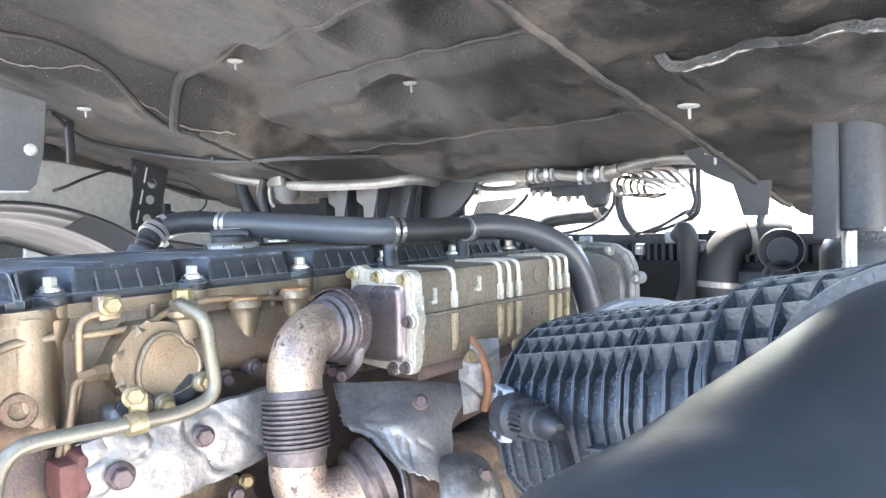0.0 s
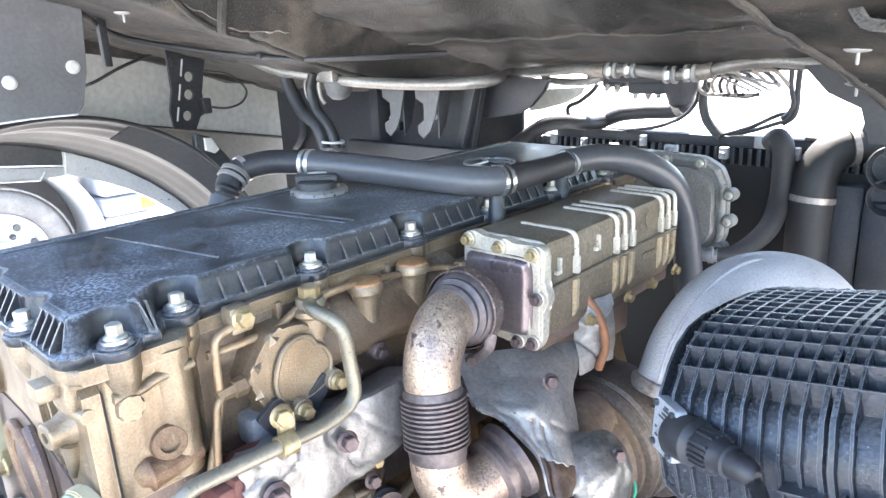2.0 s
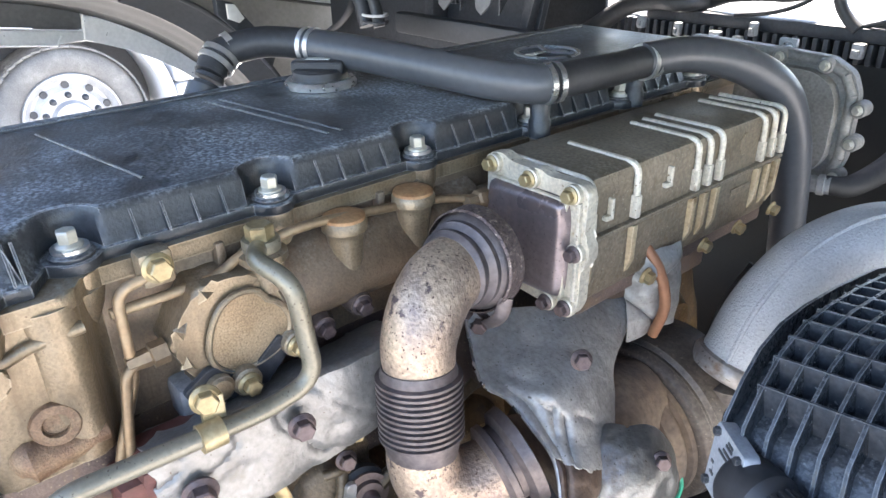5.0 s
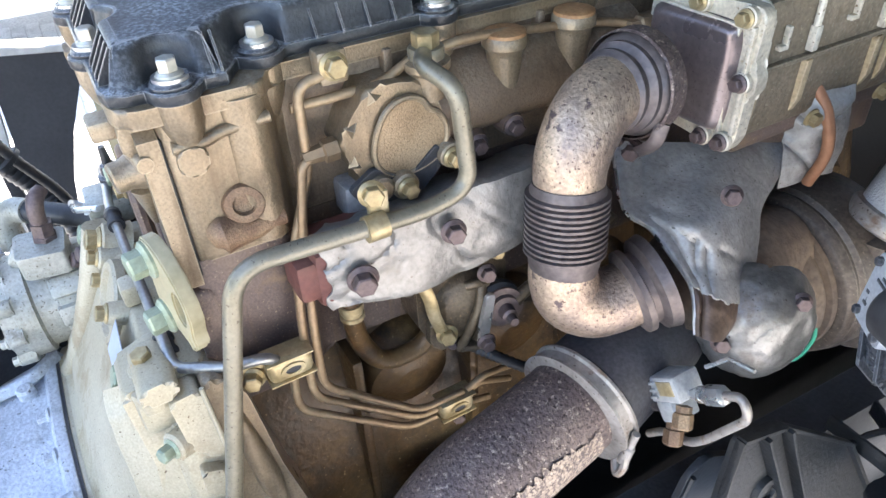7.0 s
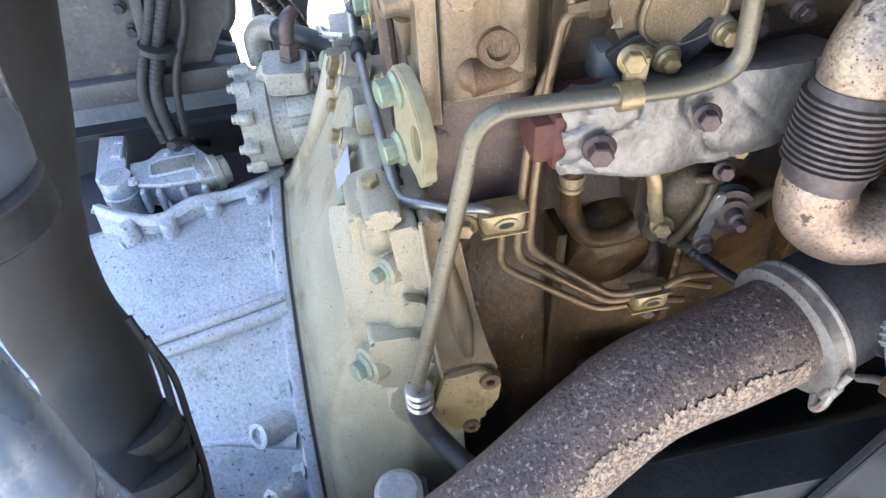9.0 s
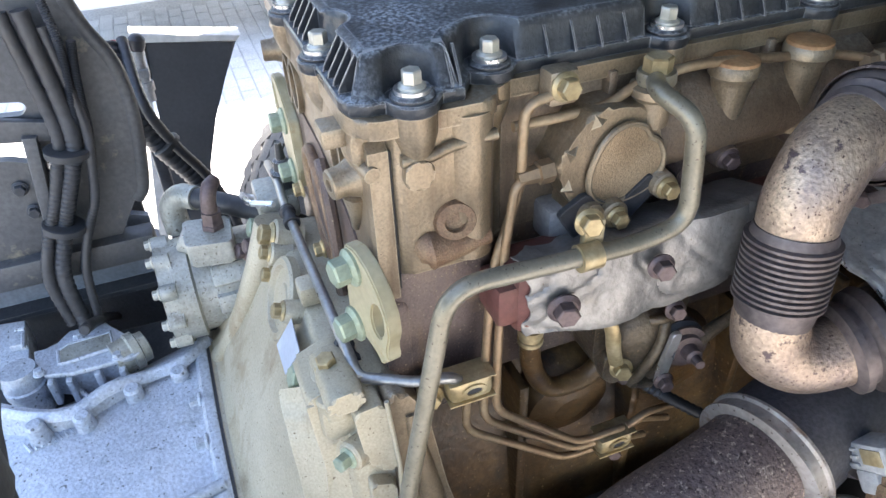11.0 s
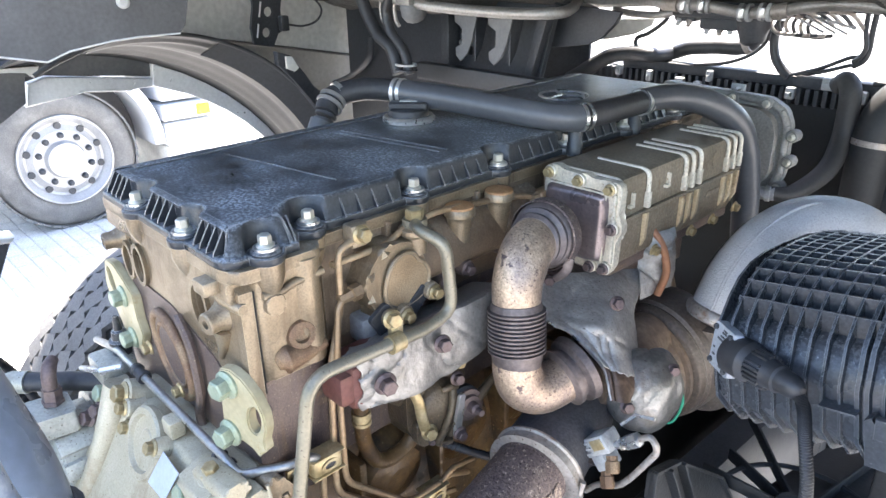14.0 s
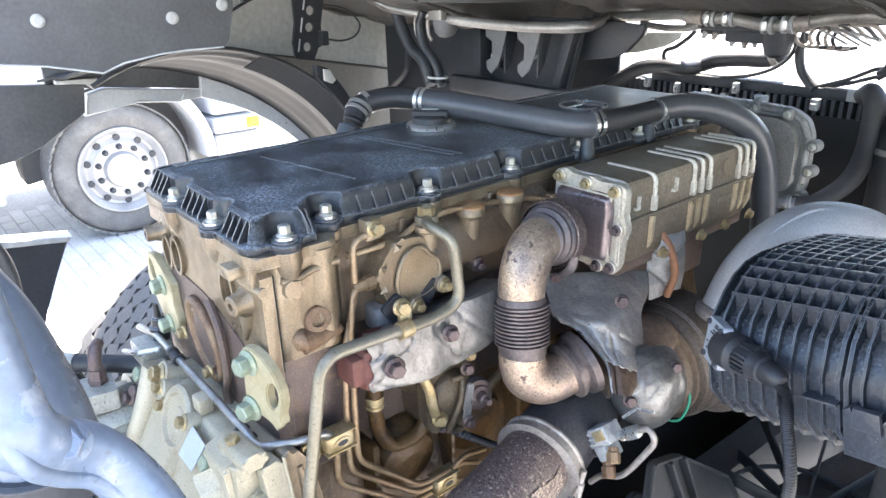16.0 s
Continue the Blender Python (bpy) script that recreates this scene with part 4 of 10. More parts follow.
# crankcase
bm = bmesh.new()
add_prism(bm, round_poly([(-0.20, 0.012), (0.136, 0.012), (0.136, 0.10), (0.110, 0.115), (0.110, 1.0), (-0.20, 1.0)], 0.012), "z", 1.13, 1.298, 0.003)
part("upper_block", bm, BROWN, engine, "brown stained casting")
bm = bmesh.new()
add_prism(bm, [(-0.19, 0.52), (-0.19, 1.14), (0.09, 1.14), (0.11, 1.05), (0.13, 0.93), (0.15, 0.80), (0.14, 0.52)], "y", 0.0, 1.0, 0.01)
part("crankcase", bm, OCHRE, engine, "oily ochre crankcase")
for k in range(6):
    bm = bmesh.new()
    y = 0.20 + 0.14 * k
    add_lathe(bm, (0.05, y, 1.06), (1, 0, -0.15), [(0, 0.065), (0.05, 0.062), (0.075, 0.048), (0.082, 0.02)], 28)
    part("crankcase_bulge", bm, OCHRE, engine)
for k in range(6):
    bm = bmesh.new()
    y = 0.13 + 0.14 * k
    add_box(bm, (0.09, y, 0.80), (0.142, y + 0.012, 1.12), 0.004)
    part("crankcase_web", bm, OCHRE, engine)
bm = bmesh.new()
add_box(bm, (-0.16, 0.02, 0.42), (0.17, 1.0, 0.53), 0.02)
part("oil_sump", bm, FRAME, engine)
# intake gallery along the head, with two stub cups
bm = bmesh.new()
add_tube(bm, [(0.108, 0.20, 1.372), (0.112, 0.30, 1.374), (0.112, 0.48, 1.378)], 0.034, 20, squash=1.25)
part("gallery", bm, GOLD_DULL, engine)
for x, y, z in ((0.136, 0.318, 1.424), (0.138, 0.392, 1.428)):
    bm = bmesh.new()
    add_lathe(bm, (x, y, z), (0.0, 0, -1), [(0, 0.0185), (0.003, 0.0205), (0.010, 0.0205), (0.013, 0.0175), (0.018, 0.0165), (0.045, 0.013), (0.080, 0.010)], 26)
    c = part("stub_cup", bm, GOLD, engine)
    bm = bmesh.new()
    add_lathe(bm, (x, y, z - 0.0005), (0, 0, 1), [(0, 0.0190), (0.0026, 0.0186), (0.0036, 0.0165), (0.0042, 0.012), (0.0044, 0.001)], 26)
    part("cup_plug", bm, PLUG_RUST, c, "rust-brown core plug")
# rear timing cover face with its round openings
bm = bmesh.new()
add_plate(bm, [(-0.202, 1.424), (0.120, 1.424), (0.1352, 1.410), (0.1355, 1.275), (0.100, 1.262), (0.075, 1.272), (0.05, 1.292), (-0.05, 1.310), (-0.17, 1.316), (-0.202, 1.330)],
          [ring2d(0.043, 1.366, 0.0165, 0.026, 24), ring2d(-0.130, 1.360, 0.0145, 0.024, 22), ring2d(-0.168, 1.355, 0.0125, 0.022, 22)], "y", 0.004, 0.0195)
part("rear_plate", bm, GOLD, engine)
for x, z, rx, rz in ((0.043, 1.366, 0.0165, 0.026), (-0.130, 1.360, 0.0145, 0.024), (-0.168, 1.355, 0.0125, 0.022)):
    bm = bmesh.new()
    add_plate(bm, ring2d(x, z, rx + 0.0055, rz + 0.0055, 30), [ring2d(x, z, rx, rz, 30)], "y", -0.0015, 0.0042)
    part("opening_rim", bm, GOLD, engine)
# stubs on the rear face
for p, d, r in (((0.094, 0.006, 1.372), (0.15, -1, -0.05), 0.0125), ((-0.190, 0.006, 1.380), (-0.1, -1, 0), 0.0115), ((0.098, -0.024, 1.420), (0, -1, 0), 0.0)):
    if r:
        bm = bmesh.new()
        add_lathe(bm, p, d, [(-0.004, r * 1.9), (0.004, r * 1.35), (0.014, r * 1.02), (0.024, r), (0.0255, r * 0.9), (0.0255, r * 0.42), (0.012, r * 0.40), (0.012, 0.0005)], 24)
        part("tapped_stub", bm, GOLD, engine)
bm = bmesh.new()
add_box(bm, (0.088, -0.022, 1.408), (0.114, 0.004, 1.4238), 0.003)
part("tapped_block", bm, GOLD, engine)
bm = bmesh.new()
add_tube(bm, spline([(0.094, 0.002, 1.358), (0.086, 0.003, 1.335), (0.074, 0.003, 1.312)], 6), [0.012, 0.008, 0.004], 10)
add_tube(bm, spline([(0.085, 0.002, 1.402), (0.105, 0.001, 1.396), (0.138, 0.006, 1.394)], 6), 0.0065, 10)
part("stub_web", bm, GOLD, engine)
bm = bmesh.new()
add_box(bm, (0.1335, 0.0196, 1.285), (0.1366, 0.0208, 1.410), 0.0003)
part("gasket_edge", bm, SEAL, engine)
# gear housing below, brown
bm = bmesh.new()
add_prism(bm, round_poly([(-0.22, 1.335), (-0.05, 1.330), (0.06, 1.30), (0.085, 1.272), (0.138, 1.272), (0.138, 1.18), (0.16, 1.12), (-0.24, 1.12), (-0.24, 1.26)], 0.01), "y", 0.002, 0.024, 0.003)
part("gear_housing", bm, BROWN, engine, "violet-brown stained gear housing")
bm = bmesh.new()
cz, cx = 1.256, -0.063
loop = []
for k in range(41):
    a = 2 * math.pi * k / 40
    loop.append((cx + 0.044 * math.cos(a) - 0.018 * math.sin(a), -0.002, cz + 0.052 * math.sin(a)))
add_tube(bm, loop, 0.0065, 10, caps=False)
loop2 = [(cx + (p[0] - cx) * 0.74, -0.002, cz + (p[2] - cz) * 0.74) for p in loop]
add_tube(bm, loop2, 0.004, 8, caps=False)
part("oval_cover_rim", bm, RUST_BROWN, engine, "coppery oval cover rim")
bm = bmesh.new()
add_prism(bm, [(p[0], p[2]) for p in loop[:-1]], "y", -0.004, 0.004)
part("oval_cover", bm, BROWN, engine)
for p in ((-0.116, -0.012, 1.248), (-0.032, -0.012, 1.222)):
    bolt(engine, p, (0, -1, 0), 0.013, ZINC)
bm = bmesh.new()
add_tube(bm, spline([(-0.02, -0.004, 1.33), (0.01, -0.006, 1.30), (0.015, -0.006, 1.24), (0.0, -0.006, 1.20), (0.01, -0.006, 1.165)], 5), 0.006, 8)
add_tube(bm, spline([(0.13, -0.006, 1.19), (0.06, -0.008, 1.18), (-0.1, -0.008, 1.172)], 5), 0.005, 8)
part("casting_ridge", bm, BROWN, engine)
# lifting eyes
def lifting_eye(name, m, label):
    t = thing(name, m @ Vector((0, 0, 0)), label, "lifting eye", "lifting eyes")
    poly = [(-0.026, 0.048), (-0.008, 0.054), (0.010, 0.050), (0.030, 0.036), (0.042, 0.018), (0.045, 0.0), (0.040, -0.020), (0.044, -0.030), (0.036, -0.036), (0.032, -0.046), (0.024, -0.038), (0.006, -0.036), (-0.024, -0.046)]
    bm = bmesh.new()
    add_plate(bm, round_poly(poly, 0.005, 3), [ring2d(0.027, 0.004, 0.0100, 0.0185, 20, -0.12)], "y", -0.0065, 0.0065)
    es = [e for e in bm.edges if e.is_manifold and e.calc_face_angle(0) > 1.2]
    bmesh.ops.bevel(bm, geom=es, offset=0.0015, segments=2, affect="EDGES")
    xf(bm, bm.verts, m)
    part("plate", bm, EYE_PAINT, t, "cream-yellow painted plate")
    for z in (0.033, -0.033):
        p = m @ Vector((-0.012, -0.0065, z))
        bolt(t, p, m.to_3x3() @ Vector((0, -1, 0)), 0.021, GREEN_BOLT, h=0.014, label="pale green chromated bolt")
    return t


lifting_eye("lifting_eye", pose(0.124, -0.006, 1.270, 0, 6, 12), "cream lifting eye plate with two green bolts")
le = thing("lifting_eye", (-0.22, 0.0, 1.22), "cream lifting eye plate at the far corner of the engine", "lifting eye", "lifting eyes")
FE = ([(-0.242, 1.336), (-0.212, 1.34), (-0.181, 1.326), (-0.153, 1.31), (-0.153, 1.275), (-0.142, 1.253), (-0.162, 1.222), (-0.206, 1.211), (-0.225, 1.247), (-0.248, 1.271), (-0.258, 1.296)], (-0.228, 1.309), [(-0.19, 1.297), (-0.183, 1.235)])
bm = bmesh.new()
add_plate(bm, round_poly(FE[0], 0.006, 3), [ring2d(FE[1][0], FE[1][1], 0.010, 0.019, 18, 0.3)], "y", -0.010, 0.002)
es = [e for e in bm.edges if e.is_manifold and e.calc_face_angle(0) > 1.2]
bmesh.ops.bevel(bm, geom=es, offset=0.0015, segments=2, affect="EDGES")
part("plate", bm, EYE_PAINT, le, "cream-yellow painted plate")
for x, z in FE[2]:
    bolt(le, (x, -0.010, z), (0, -1, 0), 0.020, GREEN_BOLT, h=0.013, label="pale green chromated bolt")

# flywheel housing
fh = thing("flywheel_housing", (0, -0.08, 0.35), "pale gold cast flywheel housing with ribs and green bolts", "housing")
# outline of the joint with the gearbox, and of the front of the bell, from the right round to the left
JOINT_LINE = [(0.262, 0.50), (0.268, 0.60), (0.255, 0.70), (0.228, 0.765), (0.197, 0.805), (0.142, 0.868), (0.072, 0.918), (-0.003, 0.955), (-0.06, 0.972), (-0.11, 0.978), (-0.20, 0.978), (-0.235, 0.972), (-0.30, 0.93), (-0.36, 0.83), (-0.40, 0.70), (-0.41, 0.55)]
FRONT_LINE = [(0.238, 0.50), (0.245, 0.62), (0.240, 0.74), (0.230, 0.82), (0.216, 0.90), (0.200, 0.98), (0.184, 1.06), (0.168, 1.13), (0.146, 1.178), (0.105, 1.190), (-0.10, 1.190), (-0.175, 1.178), (-0.21, 1.12), (-0.26, 1.0), (-0.33, 0.80), (-0.36, 0.55)]


def smooth_line(line, steps=5):
    return [(q.x, q.y) for q in spline([(a, b, 0) for a, b in line], steps)]


def loft(bm, sections):
    """Skins closed sections; each is (y, outline of x and z)."""
    rows = [[bm.verts.new((x, y, z)) for x, z in line] for y, line in sections]
    m = len(rows[0])
    for A, B in zip(rows, rows[1:]):
        for k in range(m):
            bm.faces.new((A[k], A[(k + 1) % m], B[(k + 1) % m], B[k]))
    bm.faces.new(rows[0])
    bm.faces.new(list(reversed(rows[-1])))


def between(a, b, t, grow=0.0):
    out = []
    for (x0, z0), (x1, z1) in zip(a, b):
        x, z = x0 + (x1 - x0) * t, z0 + (z1 - z0) * t
        d = Vector((x + 0.07, z - 0.62))
        d = d.normalized() * grow
        out.append((x + d.x, z + d.y))
    return out


JL, FL_ = smooth_line(JOINT_LINE), smooth_line(FRONT_LINE)
bm = bmesh.new()
loft(bm, [(-0.160, between(JL, FL_, 0.02, -0.004)), (-0.150, between(JL, FL_, 0.07, -0.004))] + [(-0.165 + 0.12 * t, between(JL, FL_, t - 0.03 * math.sin(math.pi * t))) for t in (0.2, 0.3, 0.4, 0.5, 0.6, 0.7, 0.8, 0.9, 0.97)] + [(-0.044, between(JL, FL_, 1.0, -0.004)), (0.010, between(JL, FL_, 1.0, -0.006))])
part("bell", bm, GOLD_PALE, fh, "", 45)
bm = bmesh.new()
loft(bm, [(-0.1655, between(JL, JL, 0, -0.001)), (-0.1635, JL), (-0.155, JL), (-0.151, between(JL, JL, 0, -0.005))])
part("rear_flange", bm, GOLD_PALE, fh)
SLOPE = Vector((0, -0.92, 0.393)).normalized()
# curved pillar beside the pump
bm = bmesh.new()
add_tube(bm, spline([(-0.150, -0.050, 1.190), (-0.150, -0.078, 1.130), (-0.155, -0.108, 1.065), (-0.175, -0.135, 1.0), (-0.21, -0.155, 0.94)], 8), [0.022, 0.017, 0.015, 0.017, 0.026], 16)
part("pillar", bm, GOLD_PALE, fh)
# starter pad: a stepped face on the flank of the bell
GOLD_BLOCK = make("yellow_gold_paint", [(0.33, 0.235, 0.10), (0.42, 0.315, 0.15), (0.50, 0.39, 0.215)], (0.34, 0.52), 0.2, 8, 420, 0.14, 0.15, spots=((0.20, 0.13, 0.07), 18, 0.57, 0.70, 0.8, 0.0), speck=((0.12, 0.08, 0.05), 300, 0.64, 0.70))
PAD_LEFT = [(0.082, -0.092, 1.159), (0.093, -0.094, 1.154), (0.117, -0.095, 1.145), (0.135, -0.094, 1.103), (0.159, -0.095, 1.039), (0.174, -0.093, 1.009)]
PAD_RIGHT = [(0.132, -0.045, 1.198), (0.145, -0.038, 1.177), (0.16, -0.037, 1.153), (0.172, -0.03, 1.099), (0.18, -0.043, 1.043), (0.188, -0.073, 0.998)]
def pad_fn(u, v):
    k = min(len(PAD_LEFT) - 2, int(u * (len(PAD_LEFT) - 1)))
    f = u * (len(PAD_LEFT) - 1) - k
    a = Vector(PAD_LEFT[k]).lerp(Vector(PAD_LEFT[k + 1]), f)
    b = Vector(PAD_RIGHT[k]).lerp(Vector(PAD_RIGHT[k + 1]), f)
    return a.lerp(b, v) + Vector((0.7, -0.2, 0.7)) * (0.004 * math.sin(v * math.pi) - 0.010 * max(0.0, 1 - abs(u - 0.40) / 0.10) ** 2 * 0.5)


bm = bmesh.new()
add_sheet(bm, pad_fn, 40, 16, 0.030)
part("pad_face", bm, GOLD_PALE, fh, "", 50)
FLANK = Matrix.Translation((0.186, 0, 1.10)) @ Matrix.Rotation(radians(-8), 4, "Y")
for name, poly, d0, d1, bev in (
        ("pad_flank", [(-0.075, 0.100), (-0.040, 0.112), (0.0, 0.108), (0.004, -0.04), (-0.015, -0.110), (-0.075, -0.110), (-0.080, -0.065), (-0.070, 0.02)], -0.10, -0.030, 0.008),
        ("pad_block", [(-0.041, 0.097), (-0.014, 0.100), (-0.008, 0.053), (-0.010, 0.021), (-0.030, 0.030), (-0.037, 0.047)], -0.05, 0.0, 0.004),
        ("pad_block", [(-0.037, 0.014), (-0.014, 0.006), (-0.016, -0.024), (-0.039, -0.017)], -0.05, 0.0, 0.004),
        ("pad_lower_block", [(-0.077, -0.029), (-0.030, -0.032), (-0.012, -0.070), (-0.030, -0.107), (-0.078, -0.095)], -0.06, 0.003, 0.006),
        ("pad_top_lug", [(-0.062, 0.106), (-0.057, 0.098), (-0.030, 0.098), (-0.026, 0.112), (-0.034, 0.118), (-0.056, 0.116)], -0.08, -0.004, 0.004)):
    bm = bmesh.new()
    add_prism(bm, round_poly(poly, 0.006), "x", d0, d1, bev, m=FLANK)
    part(name, bm, GOLD_PALE, fh)
for y, z, r, af_ in ((-0.047, 0.046, 0.013, 0.013), (-0.082, -0.073, 0.019, 0.019)):
    bm = bmesh.new()
    add_lathe(bm, FLANK @ Vector((-0.016, y + 0.012, z)), FLANK.to_3x3() @ Vector((0.5, -0.85, 0.1)), [(0, r * 1.15), (0.016, r * 1.05), (0.018, r * 0.9)], 20)
    part("pad_boss", bm, GOLD_PALE, fh)
    bolt(fh, FLANK @ Vector((-0.008, y - 0.003, z + 0.001)), FLANK.to_3x3() @ Vector((0.5, -0.85, 0.1)), af_, GREEN_BOLT, h=0.011)
# brown stained side face of the bell and the gold corner block below it
SIDE = FLANK
bm = bmesh.new()
add_prism(bm, round_poly([(-0.012, 0.104), (0.004, 0.106), (0.022, 0.078), (0.033, -0.016), (0.045, -0.074), (0.055, -0.112), (-0.008, -0.104), (-0.014, -0.039), (-0.010, 0.031)], 0.008), "x", -0.10, 0.0, 0.006, m=SIDE)
part("side_face", bm, GOLD, fh, "brown stained side face")
bm = bmesh.new()
add_tube(bm, [SIDE @ Vector((0.0, y, z)) for y, z in ((0.006, 0.080), (0.012, 0.020), (0.018, -0.030), (0.022, -0.075))], [0.004, 0.010, 0.012, 0.006], 14)
part("side_roll", bm, GOLD, fh)
bm = bmesh.new()
add_tube(bm, [SIDE @ Vector((0.001, y, z)) for y, z in ((-0.012, 0.102), (-0.009, 0.031), (-0.013, -0.039), (-0.008, -0.102))], 0.0022, 8)
part("parting_edge", bm, GOLD_PALE, fh)
bm = bmesh.new()
add_prism(bm, round_poly([(-0.007, -0.099), (0.034, -0.094), (0.055, -0.116), (0.049, -0.152), (0.030, -0.166), (0.026, -0.192), (0.004, -0.188), (-0.010, -0.168), (-0.020, -0.137)], 0.006), "x", -0.06, 0.008, 0.004, m=SIDE)
part("corner_block", bm, GOLD_BLOCK, fh, "gold painted corner block")
bm = bmesh.new()
add_prism(bm, round_poly([(-0.062, -0.100), (-0.016, -0.104), (-0.022, -0.140), (-0.045, -0.175), (-0.070, -0.140)], 0.008), "x", -0.06, 0.002, 0.004, m=SIDE)
part("corner_web", bm, GOLD_PALE, fh)
for y, z, r in ((0.042, -0.112, 0.011), (0.018, -0.180, 0.009)):
    bm = bmesh.new()
    add_lathe(bm, SIDE @ Vector((0.004, y, z)), SIDE.to_3x3() @ Vector((1, 0, 0)), [(0, r * 1.15), (0.008, r), (0.008, r * 0.45), (0.004, r * 0.4), (0.004, 0.0005)], 22)
    part("block_hole", bm, RUST_BROWN, fh)
# lugs with bolts along the top of the sloped face
for p, r, h in (((-0.120, -0.036, 1.186), 0.019, 0.020), ((-0.104, -0.052, 1.178), 0.014, 0.012), ((-0.176, -0.050, 1.165), 0.020, 0.014), ((0.003, -0.050, 1.176), 0.012, 0.020), ((0.083, -0.052, 1.160), 0.018, 0.014), ((-0.093, -0.058, 1.156), 0.011, 0.010)):
    bm = bmesh.new()
    add_lathe(bm, Vector(p) - SLOPE * 0.01, SLOPE, [(0, r * 1.25), (0.01, r * 1.08), (h + 0.009, r), (h + 0.011, r * 0.86)], 22)
    part("lug", bm, GOLD_PALE, fh)
    af = 0.020 if r > 0.0175 else 0.014
    bolt(fh, Vector(p) + SLOPE * h, SLOPE, af, GREEN_BOLT if af > 0.018 and p[0] != -0.120 else ZINC)
bm = bmesh.new()
add_lathe(bm, Vector((-0.045, -0.062, 1.160)) - SLOPE * 0.004, SLOPE, [(0, 0.047), (0.009, 0.047), (0.012, 0.044), (0.012, 0.037), (0.006, 0.034), (0.005, 0.018), (0.007, 0.016), (0.007, 0.001)], 40)
part("round_cover", bm, GOLD_PALE, fh)
bm = bmesh.new()
add_box(bm, (-0.012, -0.050, 1.188), (0.014, -0.030, 1.212), 0.004)
part("cast_block", bm, GOLD_PALE, fh)
bm = bmesh.new()
add_box(bm, (0.095, -0.066, 1.150), (0.156, -0.034, 1.192), 0.008)
part("top_bracket", bm, GOLD_PALE, fh)
bm = bmesh.new()
add_lathe(bm, (0.116, -0.046, 1.194), (0, -0.15, 1), [(0, 0.017), (0.006, 0.017), (0.008, 0.014)], 24)
part("bracket_boss", bm, GOLD_PALE, fh)
bolt(fh, (0.116, -0.047, 1.202), (0, -0.15, 1), 0.016, ZINC)
bm = bmesh.new()
add_lathe(bm, (0.144, -0.049, 1.180), (0, -0.2, 1), [(0, 0.016), (0.018, 0.014), (0.020, 0.012), (0.020, 0.0065), (0.010, 0.006), (0.010, 0.0005)], 22)
part("tapped_post", bm, GOLD_PALE, fh)
bm = bmesh.new()
lab = [Vector(q) + SLOPE * 0.006 for q in ((0.017, -0.057, 1.181), (0.062, -0.059, 1.177), (0.043, -0.076, 1.134), (-0.003, -0.076, 1.134))]
add_sheet(bm, lambda u, v: lab[0] * (1 - u) * (1 - v) + lab[1] * u * (1 - v) + lab[2] * u * v + lab[3] * (1 - u) * v, 4, 4, 0.0008)
part("foil_label", bm, STICKER, fh, "small pale blue foil label")

FACE_BROWN = make("tinted_face", [(0.22, 0.15, 0.085), (0.31, 0.22, 0.13), (0.40, 0.30, 0.19)], (0.35, 0.55), 0.35, 12, 600, 0.35, 0.25, edge=((0.55, 0.46, 0.32), 0.003, 0.6))
# ---- thermostat-like round housing on the side of the head ----
rh = thing("fuel_pump_housing", (0.13, 0.2, 1.32), "gold cast round housing with scalloped rim on the engine side", "pump housing")
bm = bmesh.new()
poly = []
for k in range(60):
    a = 2 * math.pi * k / 60
    r = 0.046 + 0.0045 * max(0.0, math.cos(6 * a + 0.4)) ** 2
    poly.append((0.200 + r * math.cos(a), 1.366 + r * math.sin(a)))
add_prism(bm, poly, "x", 0.105, 0.150, 0.004)
part("body", bm, GOLD, rh)
bm = bmesh.new()
face = []
for k in range(60):
    a = 2 * math.pi * k / 60
    r = 0.0345 + 0.0022 * math.cos(3 * (a - 1.75)) - 0.003 * math.exp(-((a - 0.85) / 0.2) ** 2)
    face.append((0.211 + r * math.cos(a), 1.362 + r * math.sin(a)))
add_prism(bm, face, "x", 0.140, 0.1535, 0.0015)
part("face_plate", bm, FACE_BROWN, rh, "rust-tinted round face")
for y, z, r in ((0.178, 1.326, 0.012), (0.200, 1.322, 0.013), (0.246, 1.338, 0.012)):
    bm = bmesh.new()
    add_lathe(bm, (0.120, y, z), (1, 0, 0), [(0, r * 1.2), (0.03, r), (0.042, r * 0.95), (0.044, r * 0.7)], 18)
    part("lug", bm, GOLD, rh)
for y, z in ((0.200, 1.322), (0.246, 1.338)):
    bolt(rh, (0.164, y, z), (1, 0, 0), 0.013, ZINC)
bm = bmesh.new()
add_lathe(bm, (0.140, 0.238, 1.388), (0, 0, 1), [(0, 0.014), (0.022, 0.016), (0.026, 0.020), (0.032, 0.020), (0.034, 0.016)], 24)
part("neck", bm, GOLD, rh)
loop = [(0.1535, y, z) for y, z in face + face[:1]]
bm = bmesh.new()
add_tube(bm, loop, 0.0028, 8, caps=False)
part("face_rim", bm, GOLD, rh)
